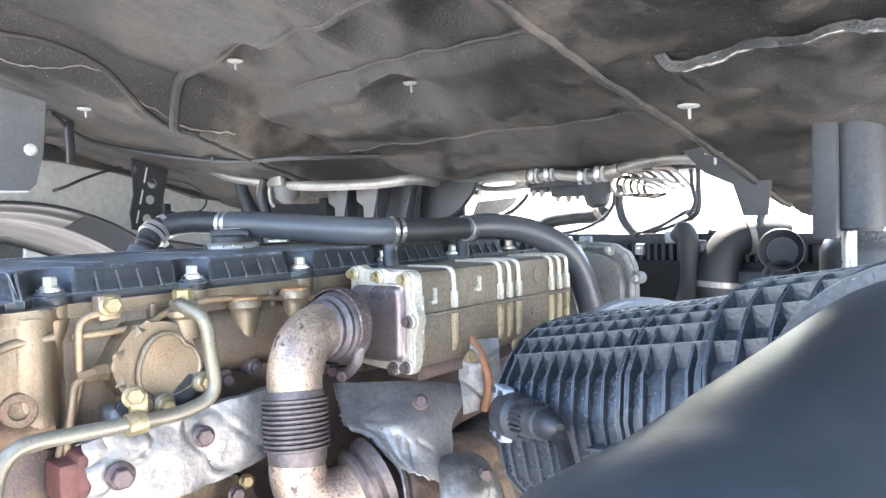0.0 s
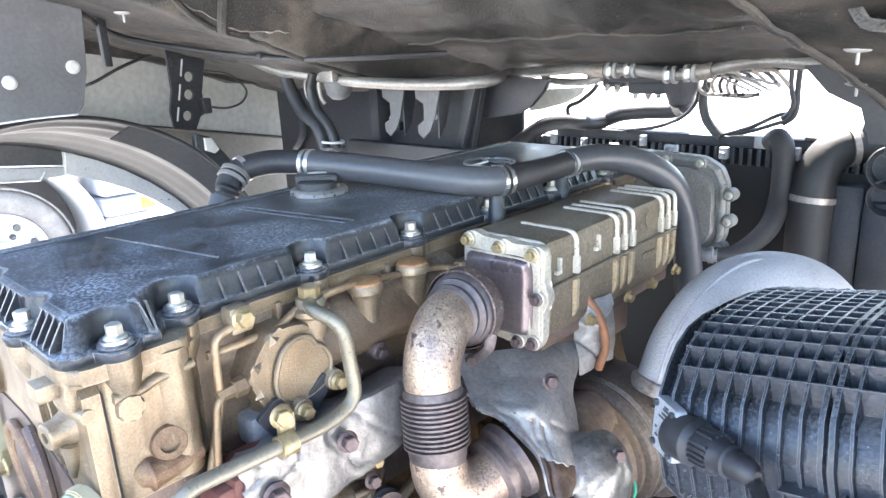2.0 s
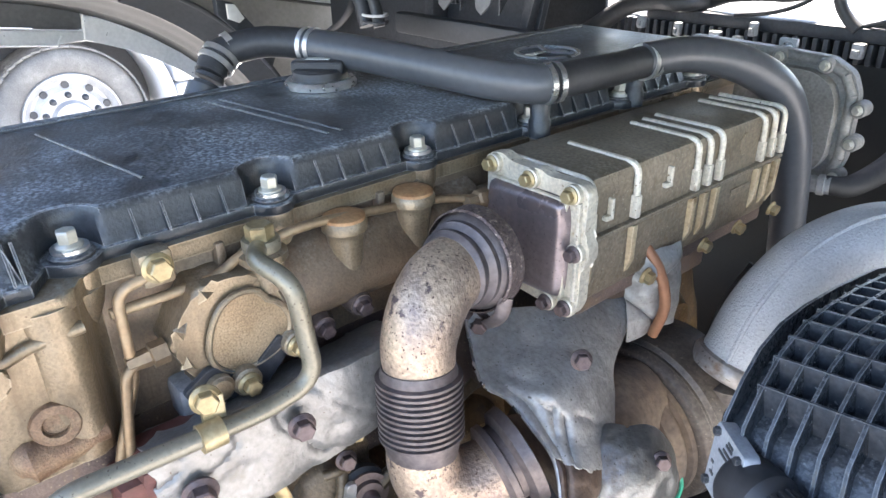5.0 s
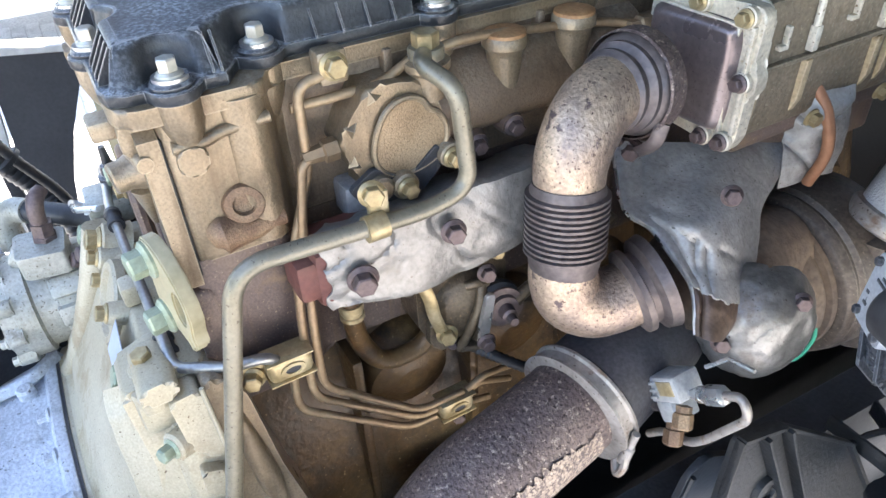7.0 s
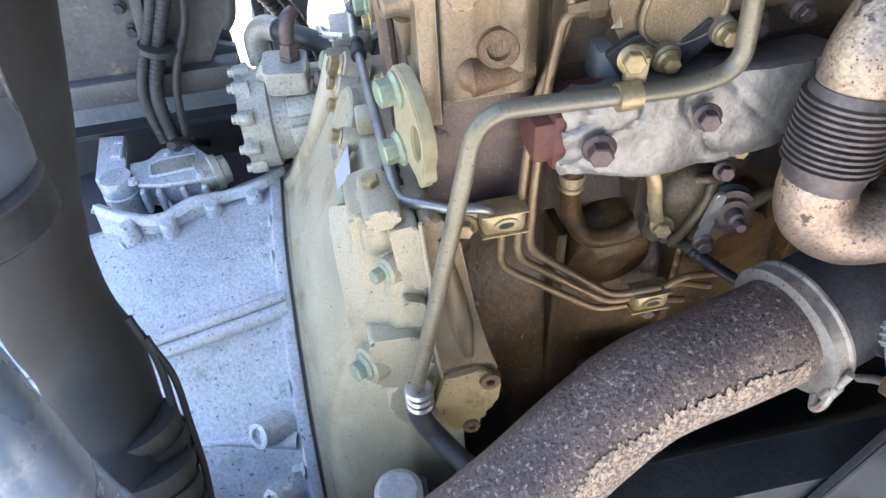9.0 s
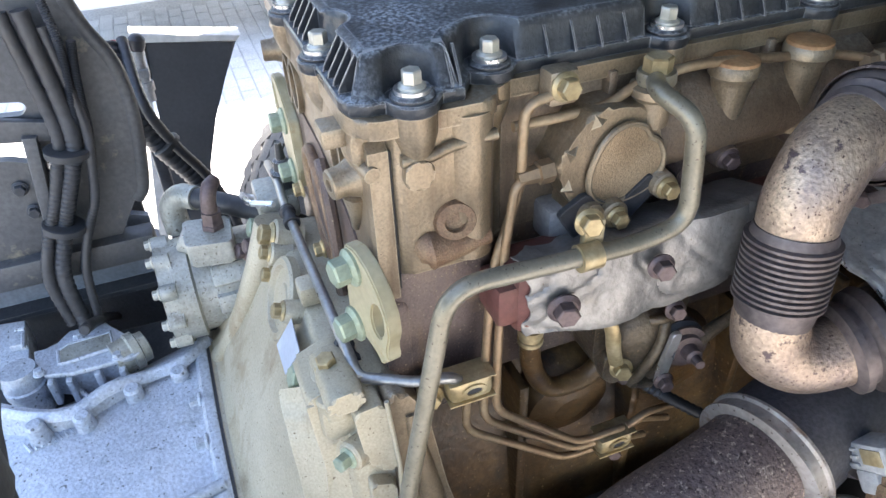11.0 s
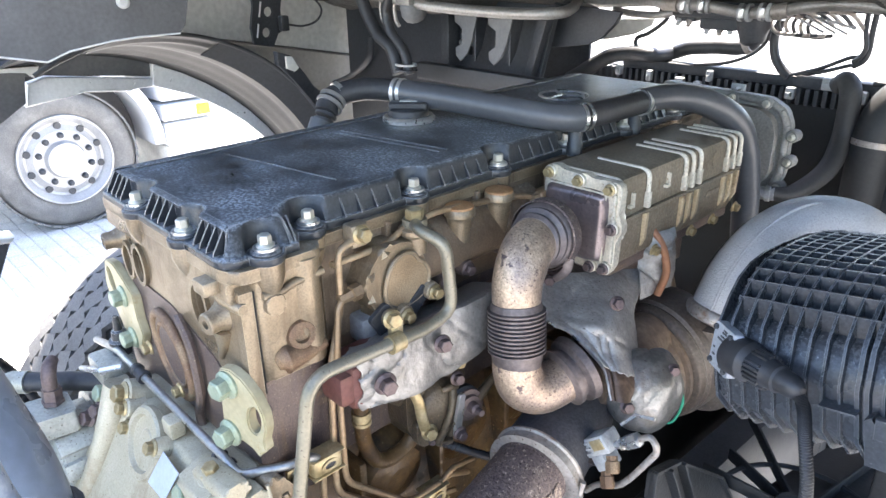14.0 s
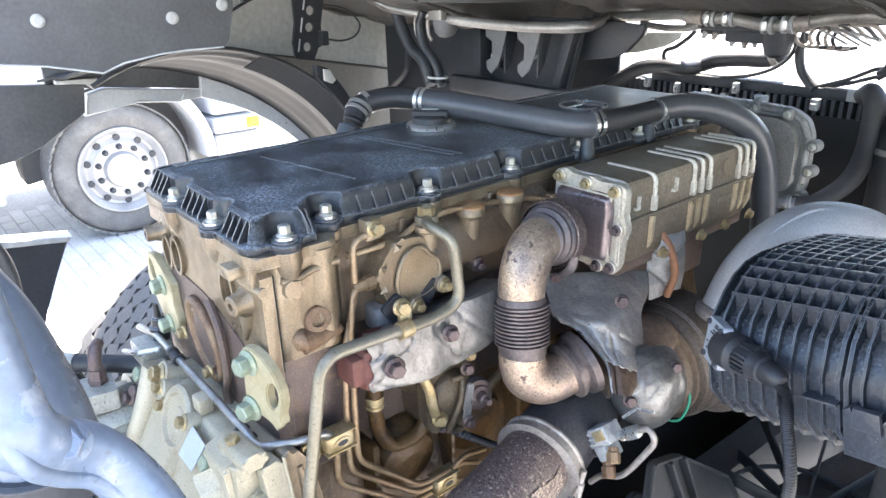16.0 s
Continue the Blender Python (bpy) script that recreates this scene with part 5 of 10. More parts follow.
for a in (2.0, 2.75, 3.5):
    bm = bmesh.new()
    c = Vector((0.149, 0.200 + 0.043 * math.cos(a), 1.366 + 0.043 * math.sin(a)))
    t_ = Vector((0, -math.sin(a), math.cos(a)))
    o_ = Vector((0, math.cos(a), math.sin(a)))
    v = [bm.verts.new(c + t_ * 0.009 - o_ * 0.004), bm.verts.new(c - t_ * 0.009 - o_ * 0.004), bm.verts.new(c + o_ * 0.006), bm.verts.new(c - o_ * 0.002 + Vector((0.006, 0, 0)))]
    for q in ((0, 1, 3), (1, 2, 3), (2, 0, 3), (0, 2, 1)):
        bm.faces.new([v[i] for i in q])
    part("web", bm, GOLD, rh)
bolt(rh, (0.140, 0.238, 1.432), (0, 0, 1), 0.020, ZINC, h=0.012, flange=False, name="banjo_bolt")
bm = bmesh.new()
add_lathe(bm, (0.140, 0.238, 1.420), (0, 0, 1), [(0, 0.0145), (0.003, 0.0155), (0.010, 0.0155), (0.012, 0.0145)], 24)
part("banjo_ring", bm, PIPE_OLIVE, rh)
bm = bmesh.new()
add_prism(bm, round_poly([(0.15, 1.33), (0.175, 1.29), (0.19, 1.30), (0.215, 1.305), (0.245, 1.335), (0.235, 1.35), (0.205, 1.325), (0.175, 1.345)], 0.004), "x", 0.150, 0.156, 0.001)
part("black_strap", bm, FRAME, rh, "black bracket strap")
bm = bmesh.new()
add_box(bm, (0.11, 0.150, 1.29), (0.142, 0.20, 1.325), 0.006)
part("lower_body", bm, ALU, rh)
# side union
bm = bmesh.new()
add_lathe(bm, (0.140, 0.150, 1.366), (0, -1, -0.05), [(0, 0.010), (0.012, 0.010), (0.013, 0.0075), (0.03, 0.006)], 6)
part("union_nut", bm, PIPE_BROWN, rh)

# ---- bent olive pipe ----
op = thing("oil_return_pipe", (0.205, -0.03, 0.98), "olive painted steel pipe bent round the engine side", "pipe")
bm = bmesh.new()
add_tube(bm, rounded([(0.150, 0.230, 1.428), (0.170, 0.218, 1.430), (0.200, 0.232, 1.418), (0.202, 0.240, 1.330), (0.200, 0.200, 1.319), (0.200, 0.036, 1.327), (0.2186, -0.025, 1.075), (0.222, -0.036, 1.03)], 0.03, 8), 0.0076, 16)
part("pipe_run", bm, PIPE_OLIVE, op)
bm = bmesh.new()
add_lathe(bm, (0.200, 0.152, 1.3205), (0, 1, 0), [(-0.009, 0.0112), (0.009, 0.0112)], 20)
add_box(bm, (0.188, 0.150, 1.322), (0.196, 0.168, 1.348), 0.002)
part("pipe_clip", bm, ZINC, op)
bolt(op, (0.190, 0.156, 1.345), (1, -0.2, 0.2), 0.015, ZINC)
bm = bmesh.new()
for z in (1.022, 1.010, 0.998):
    add_lathe(bm, (0.222, -0.036, z), (0, 0, -1), [(0, 0.013), (0.004, 0.015), (0.008, 0.013)], 18)
part("hose_clip", bm, STEEL, op)
bm = bmesh.new()
add_tube(bm, spline([(0.222, -0.036, 1.02), (0.222, -0.038, 0.97), (0.24, -0.02, 0.94), (0.30, 0.02, 0.93)], 6), 0.012, 14)
part("rubber_hose", bm, RUBBER, op)

# ---- thin fuel lines ----
fl = thing("fuel_lines", (0.14, 0.1, 1.1), "thin brown steel fuel lines clipped along the engine", "fuel line")
bm = bmesh.new()
add_tube(bm, rounded([(0.150, 0.462, 1.405), (0.140, 0.43, 1.412), (0.136, 0.36, 1.420), (0.135, 0.28, 1.428), (0.135, 0.225, 1.422), (0.135, 0.20, 1.408), (0.131, 0.165, 1.405), (0.131, 0.12, 1.405)], 0.02), 0.0042, 10)
part("upper_line", bm, PIPE_BROWN, fl)
bm = bmesh.new()
add_tube(bm, rounded([(0.136, 0.155, 1.428), (0.137, 0.126, 1.424), (0.138, 0.124, 1.352), (0.139, 0.115, 1.33), (0.150, 0.095, 1.29), (0.158, 0.085, 1.20), (0.160, 0.082, 1.12), (0.160, 0.19, 1.02), (0.160, 0.245, 1.02)], 0.018), 0.0042, 10)
part("long_line", bm, PIPE_BROWN, fl)
bm = bmesh.new()
add_tube(bm, rounded([(0.140, 0.138, 1.365), (0.142, 0.118, 1.362), (0.150, 0.105, 1.30), (0.164, 0.094, 1.20), (0.166, 0.092, 1.135), (0.166, 0.19, 1.038), (0.166, 0.245, 1.036)], 0.018), 0.0042, 10)
part("second_line", bm, PIPE_BROWN, fl)
bm = bmesh.new()
add_tube(bm, rounded([(0.154, 0.070, 1.19), (0.154, 0.066, 1.105), (0.156, 0.18, 1.005), (0.156, 0.25, 1.003), (0.150, 0.29, 0.985)], 0.018), 0.0042, 10)
part("third_line", bm, PIPE_BROWN, fl)
bm = bmesh.new()
add_tube(bm, rounded([(0.160, 0.25, 1.02), (0.158, 0.27, 1.03), (0.15, 0.32, 1.00)], 0.012), 0.004, 10)
add_tube(bm, rounded([(0.166, 0.25, 1.036), (0.164, 0.275, 1.045), (0.15, 0.33, 1.02)], 0.012), 0.004, 10)
part("tail_line", bm, PIPE_BROWN, fl)
for c, ear in (((0.170, 0.066, 1.184), -0.034), ((0.168, 0.236, 1.022), 0.0)):
    bm = bmesh.new()
    add_box(bm, (c[0] - 0.016, c[1] - 0.022, c[2] - 0.014), (c[0] + 0.006, c[1] + 0.020, c[2] + 0.014), 0.007, 3)
    k = part("line_clip", bm, ZINC, fl, "yellow zinc clip")
    for dz in (-0.0135, 0.0115):
        bm = bmesh.new()
        add_box(bm, (c[0] - 0.017, c[1] - 0.023, c[2] + dz), (c[0] + 0.008, c[1] + 0.021, c[2] + dz + 0.002), 0.0008)
        part("clip_lip", bm, ZINC, k)
    bm = bmesh.new()
    add_plate(bm, ring2d(c[1], c[2], 0.0115, 0.0075, 22), [ring2d(c[1], c[2], 0.0075, 0.0040, 22)], "x", c[0] + 0.005, c[0] + 0.0078)
    part("slot_rim", bm, ZINC, k)
    bm = bmesh.new()
    add_prism(bm, ring2d(c[1], c[2], 0.0078, 0.0043, 22), "x", c[0] + 0.004, c[0] + 0.0066)
    part("slot", bm, RUBBER, k)
    bm = bmesh.new()
    add_box(bm, (c[0] - 0.018, c[1] - 0.018, c[2] - 0.012), (c[0] - 0.010, c[1] + 0.018, c[2] + 0.0125), 0.002)
    part("rubber_pad", bm, RUBBER, k)
    if ear:
        bm = bmesh.new()
        add_box(bm, (c[0] - 0.018, c[1] + ear - 0.012, c[2] - 0.020), (c[0] - 0.012, c[1] - 0.016, c[2] + 0.004), 0.002)
        part("clip_ear", bm, ZINC, k)
        bolt(fl, (c[0] - 0.012, c[1] + ear, c[2] - 0.009), (1, -0.3, 0.1), 0.015, ZINC)
    else:
        bolt(fl, (c[0] - 0.004, c[1] + 0.002, c[2] - 0.022), (1, -0.3, 0), 0.013, DARK_BOLT)
# banjo block on the head
bm = bmesh.new()
add_box(bm, (0.120, 0.145, 1.418), (0.140, 0.170, 1.446), 0.004)
part("banjo_block", bm, GOLD, fl)
bolt(fl, (0.140, 0.157, 1.434), (1, 0, 0.1), 0.015, ZINC)
bm = bmesh.new()
add_lathe(bm, (0.150, 0.466, 1.404), (0.1, -1, 0.1), [(-0.012, 0.0095), (0.006, 0.0095), (0.008, 0.007), (0.02, 0.006)], 6)
part("line_union", bm, PIPE_BROWN, fl)

# ---- bright rod along the rear face ----
rod = thing("breather_rod_pipe", (0, -0.05, 1.19), "thin bright steel pipe with rubber sleeves behind the engine", "pipe")
bm = bmesh.new()
add_tube(bm, rounded([(-0.30, -0.03, 1.19), (-0.20, -0.030, 1.215), (-0.135, -0.034, 1.222), (0.116, -0.027, 1.207), (0.136, -0.026, 1.200), (0.166, 0.020, 1.204), (0.172, 0.045, 1.206), (0.168, 0.058, 1.190)], 0.02, 8), 0.0052, 12)
part("pipe_run", bm, make("dull_steel", [(0.24, 0.24, 0.235), (0.32, 0.32, 0.31), (0.40, 0.395, 0.38)], (0.25, 0.42), 0.7, 20, 200, 0.15, 0.1), rod)
for x, z in ((-0.110, 1.2195), (0.104, 1.2008)):
    bm = bmesh.new()
    add_lathe(bm, (x - 0.014, -0.0335 + 0.0065 * (x > 0), z + 0.0012), (1, 0.028, -0.088), [(0, 0.009), (0.006, 0.0095), (0.008, 0.0075), (0.020, 0.0075), (0.022, 0.0095), (0.028, 0.009)], 16)
    part("sleeve", bm, RUBBER, rod)

# ---- exhaust gas cooler ----
ec = thing("exhaust_gas_cooler", (0.2, 0.65, 1.32), "ribbed beige cast exhaust gas cooler bolted to the engine side", "cooler")
bm = bmesh.new()
add_box(bm, (0.138, 0.487, 1.318), (0.260, 0.845, 1.446), 0.010)
part("cooler_body", bm, COOLER, ec)
for y in (0.497, 0.562, 0.664, 0.686, 0.709, 0.797, 0.820, 0.842):
    bm = bmesh.new()
    w = 0.0048 if y > 0.56 else 0.0035
    x0 = 0.152 if y < 0.5 else 0.178
    add_tube(bm, rounded([(x0, y, 1.4455), (0.2625, y, 1.4455), (0.2635, y, 1.400)], 0.012), w * 0.72, 8)
    add_box(bm, (0.256, y - w * 0.8, 1.392), (0.2675, y + w * 0.8, 1.415), 0.0012)
    part("rib", bm, RIBPALE, ec, "pale dusty rib")
    bm = bmesh.new()
    add_prism(bm, [(0.254, 1.384), (0.2665, 1.384), (0.2655, 1.345), (0.258, 1.328), (0.254, 1.328)], "y", y - w * 0.8, y + w * 0.8, 0.001)
    part("lower_rib", bm, RIBGOLD, ec, "gold stained rib")
bm = bmesh.new()
add_box(bm, (0.255, 0.49, 1.3845), (0.266, 0.85, 1.3895), 0.002)
part("long_rib", bm, COOLER, ec)
for y, z in ((0.520, 1.412), (0.612, 1.420)):
    bm = bmesh.new()
    add_box(bm, (0.258, y + 0.003, z - 0.008), (0.2655, y + 0.007, z + 0.010), 0.0012)
    add_box(bm, (0.258, y - 0.004, z - 0.011), (0.2655, y + 0.007, z - 0.006), 0.0012)
    part("cast_lug", bm, RIBPALE, ec)
bm = bmesh.new()
add_prism(bm, ring2d(0.762, 1.420, 0.010, 0.013, 18), "x", 0.258, 0.2615, 0.0012)
part("cast_pad", bm, COOLER, ec)
bm = bmesh.new()
add_box(bm, (0.2625, 0.745, 1.362), (0.2635, 0.782, 1.370), 0.0002)
part("cast_mark", bm, COOLER, ec)
# end flange and pressed end plate
bm = bmesh.new()
add_prism(bm, round_poly([(0.150, 1.450), (0.168, 1.4535), (0.180, 1.448), (0.205, 1.4475), (0.215, 1.4505), (0.228, 1.4455), (0.252, 1.4475), (0.268, 1.4475), (0.274, 1.440), (0.272, 1.40), (0.278, 1.392), (0.278, 1.376), (0.271, 1.370), (0.270, 1.33), (0.262, 1.314), (0.15, 1.320), (0.147, 1.38)], 0.005), "y", 0.477, 0.490, 0.002)
part("end_flange", bm, RIBPALE, ec)
for x0, x1, z0, z1 in ((0.2495, 0.2535, 1.330, 1.428), (0.2635, 0.2685, 1.334, 1.432), (0.158, 0.262, 1.4275, 1.4305)):
    bm = bmesh.new()
    add_box(bm, (x0, 0.4725, z0), (x1, 0.480, z1), 0.0012)
    part("flange_ridge", bm, RIBPALE, ec)
bm = bmesh.new()
def pan(u, v):
    """A pressed lid, flat within and rolled over at its rim."""
    a, b = 2 * u - 1, 2 * v - 1
    k = max(abs(a), abs(b))
    r = max(0.0, (k - 0.80) / 0.20)
    corner = 1 - 0.085 * (abs(a) * abs(b)) ** 4
    return (0.2035 + 0.0515 * a * corner + 0.001 * b, 0.4685 + 0.0095 * r ** 2.2 + 0.0008 * noise.noise(Vector((a * 2, b * 2, 3))), 1.3785 + 0.0510 * b * corner + 0.002 * a)
add_sheet(bm, pan, 40, 40, -0.0015)
part("end_plate", bm, PURPLE, ec, "violet heat-tinted pressed end plate", 60)
for p in ((0.160, 1.442), (0.209, 1.4395), (0.259, 1.438), (0.266, 1.384), (0.259, 1.325), (0.236, 1.322), (0.152, 1.372)):
    bm = bmesh.new()
    add_lathe(bm, (p[0], 0.478, p[1]), (0, -1, 0), [(0, 0.0095), (0.006, 0.0095), (0.007, 0.008)], 18)
    part("boss", bm, RIBPALE, ec)
    bolt(ec, (p[0], 0.471, p[1]), (0, -1, 0), 0.0105, ZINC if p[1] > 1.4 else DARK_BOLT)
for y in (0.585, 0.69, 0.76, 0.84):
    bolt(ec, (0.268, y, 1.322), (1, 0, -0.2), 0.012, ZINC)
bm = bmesh.new()
add_box(bm, (0.19, 0.50, 1.30), (0.252, 0.85, 1.3205), 0.004)
part("lower_flange", bm, BROWN, ec)
bm = bmesh.new()
add_box(bm, (0.10, 0.49, 1.30), (0.15, 0.85, 1.40), 0.006)
part("mounting_web", bm, GOLD, ec)

# ---- front gear case ----
CASE = make("hazy_grey_casting", [(0.21, 0.20, 0.182), (0.265, 0.255, 0.235), (0.33, 0.32, 0.295)], (0.5, 0.7), 0.15, 10, 220, 0.2, 0.3, edge=((0.34, 0.335, 0.32), 0.002, 0.6))
fc = thing("front_gear_case", (0.1, 1.15, 1.2), "grey cast front gear case with bolted flange lugs", "housing")
outer = round_poly([(-0.06, 1.455), (0.085, 1.452), (0.180, 1.448), (0.214, 1.430), (0.228, 1.400), (0.230, 1.30), (0.218, 1.262), (0.19, 1.245), (-0.06, 1.240)], 0.010)
bm = bmesh.new()
add_prism(bm, outer, "y", 1.150, 1.166, 0.003)
part("case_flange", bm, CASE, fc)
bm = bmesh.new()
add_prism(bm, round_poly([(-0.04, 1.432), (0.165, 1.428), (0.194, 1.412), (0.206, 1.385), (0.207, 1.30), (0.185, 1.268), (-0.04, 1.26)], 0.018), "y", 1.128, 1.150, 0.006)
part("case", bm, CASE, fc)
rim = [(0.085, 1.444), (0.175, 1.440), (0.204, 1.424), (0.218, 1.397), (0.220, 1.30), (0.208, 1.267)]
for a, b in zip(rim, rim[1:]):
    bm = bmesh.new()
    add_tube(bm, [(a[0], 1.150, a[1]), (b[0], 1.150, b[1])], 0.0075, 10)
    part("flange_bead", bm, CASE, fc)
for x, z, dx, dz in ((0.234, 1.379, 1, 0), (0.234, 1.327, 1, 0), (0.222, 1.272, 0.8, -0.5), (0.175, 1.436, 0, 1), (0.105, 1.440, 0, 1)):
    bm = bmesh.new()
    add_lathe(bm, (x, 1.140, z), (0, 1, 0), [(0, 0.0105), (0.003, 0.0125), (0.024, 0.0125)], 18)
    part("flange_lug", bm, CASE, fc)
    bolt(fc, (x, 1.140, z), (0, -1, 0), 0.010, PALE_BOLT)
bm = bmesh.new()
add_box(bm, (0.082, 1.176, 1.432), (0.112, 1.186, 1.462), 0.003)
add_box(bm, (0.090, 1.150, 1.385), (0.106, 1.158, 1.448), 0.002)
part("lifting_lug", bm, ALU, fc, "bright steel lug")
bolt(fc, (0.097, 1.176, 1.448), (0, -1, 0), 0.012, STEEL)
bm = bmesh.new()
add_lathe(bm, (0.205, 1.10, 1.268), (1, 0.25, 0.05), [(0, 0.013), (0.012, 0.013), (0.013, 0.016), (0.022, 0.016), (0.023, 0.0135), (0.030, 0.0135)], 20)
part("hose_stub", bm, ALU, fc, "small steel hose stub")

# ---- breather hose over the rocker cover ----
bh = thing("breather_hose", (0.1, 0.5, 1.49), "thick grey-black breather hose with clamps across the cover", "hose")
bm = bmesh.new()
add_tube(bm, spline([(-0.150, 0.458, 1.516), (-0.06, 0.490, 1.511), (0.03, 0.522, 1.503), (0.09, 0.540, 1.499), (0.126, 0.562, 1.497), (0.134, 0.578, 1.497)], 8), 0.0205, 24)
part("long_section", bm, HOSE, bh)
bm = bmesh.new()
add_tube(bm, spline([(-0.200, 0.350, 1.490), (-0.208, 0.372, 1.510), (-0.19, 0.415, 1.520), (-0.165, 0.448, 1.518), (-0.15, 0.460, 1.516)], 8), [0.018, 0.0185, 0.0185, 0.0185, 0.0185], 22)
part("elbow_section", bm, RUBBER, bh)
for k, (s_, r_) in enumerate(((0.0, 0.0165), (0.010, 0.0178), (0.019, 0.0175))):
    bm = bmesh.new()
    add_lathe(bm, Vector((-0.197, 0.342, 1.476)) + Vector((-0.15, 0.6, 0.8)).normalized() * s_, (-0.15, 0.6, 0.8), [(0, r_ - 0.003), (0.001, r_), (0.0055, r_), (0.0065, r_ - 0.003)], 22)
    part("coupling_ring", bm, RUBBER, bh)
bm = bmesh.new()
add_lathe(bm, (-0.194, 0.326, 1.462), (-0.12, 0.55, 0.82), [(0, 0.016), (0.012, 0.0165), (0.022, 0.0165)], 22)
part("spigot", bm, HOSE, bh, "grey spigot")
bm = bmesh.new()
add_lathe(bm, (-0.207, 0.386, 1.515), (0.12, 0.8, 0.35), [(-0.004, 0.0188), (-0.004, 0.0205), (0.004, 0.0205), (0.004, 0.0188)], 24, closed=False)
part("clamp", bm, STEEL, bh)
bm = bmesh.new()
add_tube(bm, spline([(0.132, 0.570, 1.497), (0.137, 0.66, 1.496), (0.134, 0.745, 1.495)], 8), 0.0185, 22)
part("middle_section", bm, RUBBER, bh)
bm = bmesh.new()
add_tube(bm, spline([(0.134, 0.735, 1.497), (0.150, 0.80, 1.497), (0.182, 0.865, 1.482), (0.210, 0.925, 1.445), (0.220, 0.965, 1.385), (0.222, 0.995, 1.30), (0.224, 1.01, 1.22), (0.23, 1.02, 1.12)], 8), [0.020, 0.021, 0.023, 0.024, 0.0245, 0.0245, 0.0245, 0.0245], 24)
part("down_section", bm, HOSE, bh)
for p, d, r in (((-0.150, 0.458, 1.516), (1, 0.40, -0.03), 0.0215), ((0.1335, 0.572, 1.497), (0.3, 1, 0), 0.0215), ((0.135, 0.738, 1.495), (0, 1, 0), 0.0215), ((-0.204, 0.362, 1.501), (-0.2, 0.7, 0.6), 0.0225)):
    for s in (0, 0.011):
        bm = bmesh.new()
        q = Vector(p) + Vector(d).normalized() * s
        add_lathe(bm, q, d, [(-0.003, r - 0.003), (-0.003, r), (0.003, r), (0.003, r - 0.003)], 28, closed=False)
        part("clamp", bm, STEEL, bh)
for p in ((0.128, 0.571, 1.470), (0.120, 0.745, 1.470)):
    bm = bmesh.new()
    add_lathe(bm, p, (0, 0, -1), [(-0.012, 0.011), (0.01, 0.0105), (0.012, 0.012), (0.03, 0.012)], 18)
    part("support_post", bm, PLASTIC, bh)

# ---- exhaust elbow with bellows ----
xp = thing("exhaust_bellows_pipe", (0.235, 0.32, 1.2), "heat-scaled steel elbow pipe with ribbed bellows", "exhaust pipe")
TOP = [(0.238, 0.316, 1.322), (0.236, 0.318, 1.345), (0.232, 0.330, 1.368), (0.224, 0.352, 1.382), (0.217, 0.378, 1.385), (0.212, 0.402, 1.383)]
bm = bmesh.new()
add_tube(bm, spline(TOP, 6), [0.0305, 0.0315, 0.0325, 0.0325, 0.0315, 0.031], 30)
part("upper_elbow", bm, BENT, xp)
bm = bmesh.new()
prof = [(0, 0.031), (0.006, 0.033)]
z = 0.008
for k in range(11):
    prof += [(z, 0.0330), (z + 0.0013, 0.0368), (z + 0.0036, 0.0368), (z + 0.0049, 0.0330)]
    z += 0.00525
prof += [(z + 0.002, 0.033), (z + 0.010, 0.032), (z + 0.018, 0.0305)]
add_lathe(bm, (0.2385, 0.315, 1.326), (0.14, -0.10, -1), prof, 40)
part("bellows", bm, BELLOWS, xp, "ribbed dark steel bellows")
LOW = [(0.248, 0.308, 1.256), (0.251, 0.306, 1.236), (0.256, 0.312, 1.214), (0.266, 0.332, 1.202), (0.276, 0.358, 1.206), (0.282, 0.38, 1.214)]
bm = bmesh.new()
add_tube(bm, spline(LOW, 6), [0.0305, 0.0315, 0.0325, 0.0325, 0.0315, 0.031], 30)
part("lower_elbow", bm, BENT, xp)
bm = bmesh.new()
add_lathe(bm, (0.2168, 0.378, 1.385), (-0.17, 1, -0.06), [(-0.012, 0.032), (-0.008, 0.036), (-0.004, 0.036), (0.0, 0.034), (0.004, 0.040), (0.009, 0.040), (0.012, 0.043), (0.018, 0.0455), (0.032, 0.0455), (0.034, 0.043), (0.034, 0.03)], 40)
part("upper_band_clamp", bm, BELLOWS, xp)
bm = bmesh.new()
add_lathe(bm, (0.2130, 0.400, 1.384), (-0.17, 1, -0.06), [(-0.011, 0.046), (-0.009, 0.0478), (0.009, 0.0478), (0.011, 0.046)], 40, closed=False)
part("outer_band", bm, RUST, xp)
bm = bmesh.new()
add_lathe(bm, (0.277, 0.362, 1.207), (0.25, 1, 0.32), [(0, 0.033), (0.004, 0.041), (0.010, 0.041), (0.012, 0.036), (0.018, 0.036), (0.022, 0.045), (0.032, 0.047), (0.034, 0.04)], 40)
part("lower_band_clamp", bm, BELLOWS, xp)
bm = bmesh.new()
add_tube(bm, [(0.276, 0.36, 1.165), (0.262, 0.352, 1.158), (0.268, 0.345, 1.150), (0.288, 0.350, 1.152)], 0.0045, 8)
part("clamp_screw", bm, STEEL, xp)
bm = bmesh.new()
add_tube(bm, [(0.207, 0.404, 1.336), (0.224, 0.399, 1.333), (0.242, 0.394, 1.334)], 0.0035, 8)
part("upper_clamp_screw", bm, DARK_BOLT, xp)
for p in ((0.205, 0.398, 1.330), (0.230, 0.392, 1.328)):
    bolt(xp, p, (0.5, -0.8, -0.25), 0.013, DARK_BOLT, flange=False, name="clamp_nut")
bm = bmesh.new()
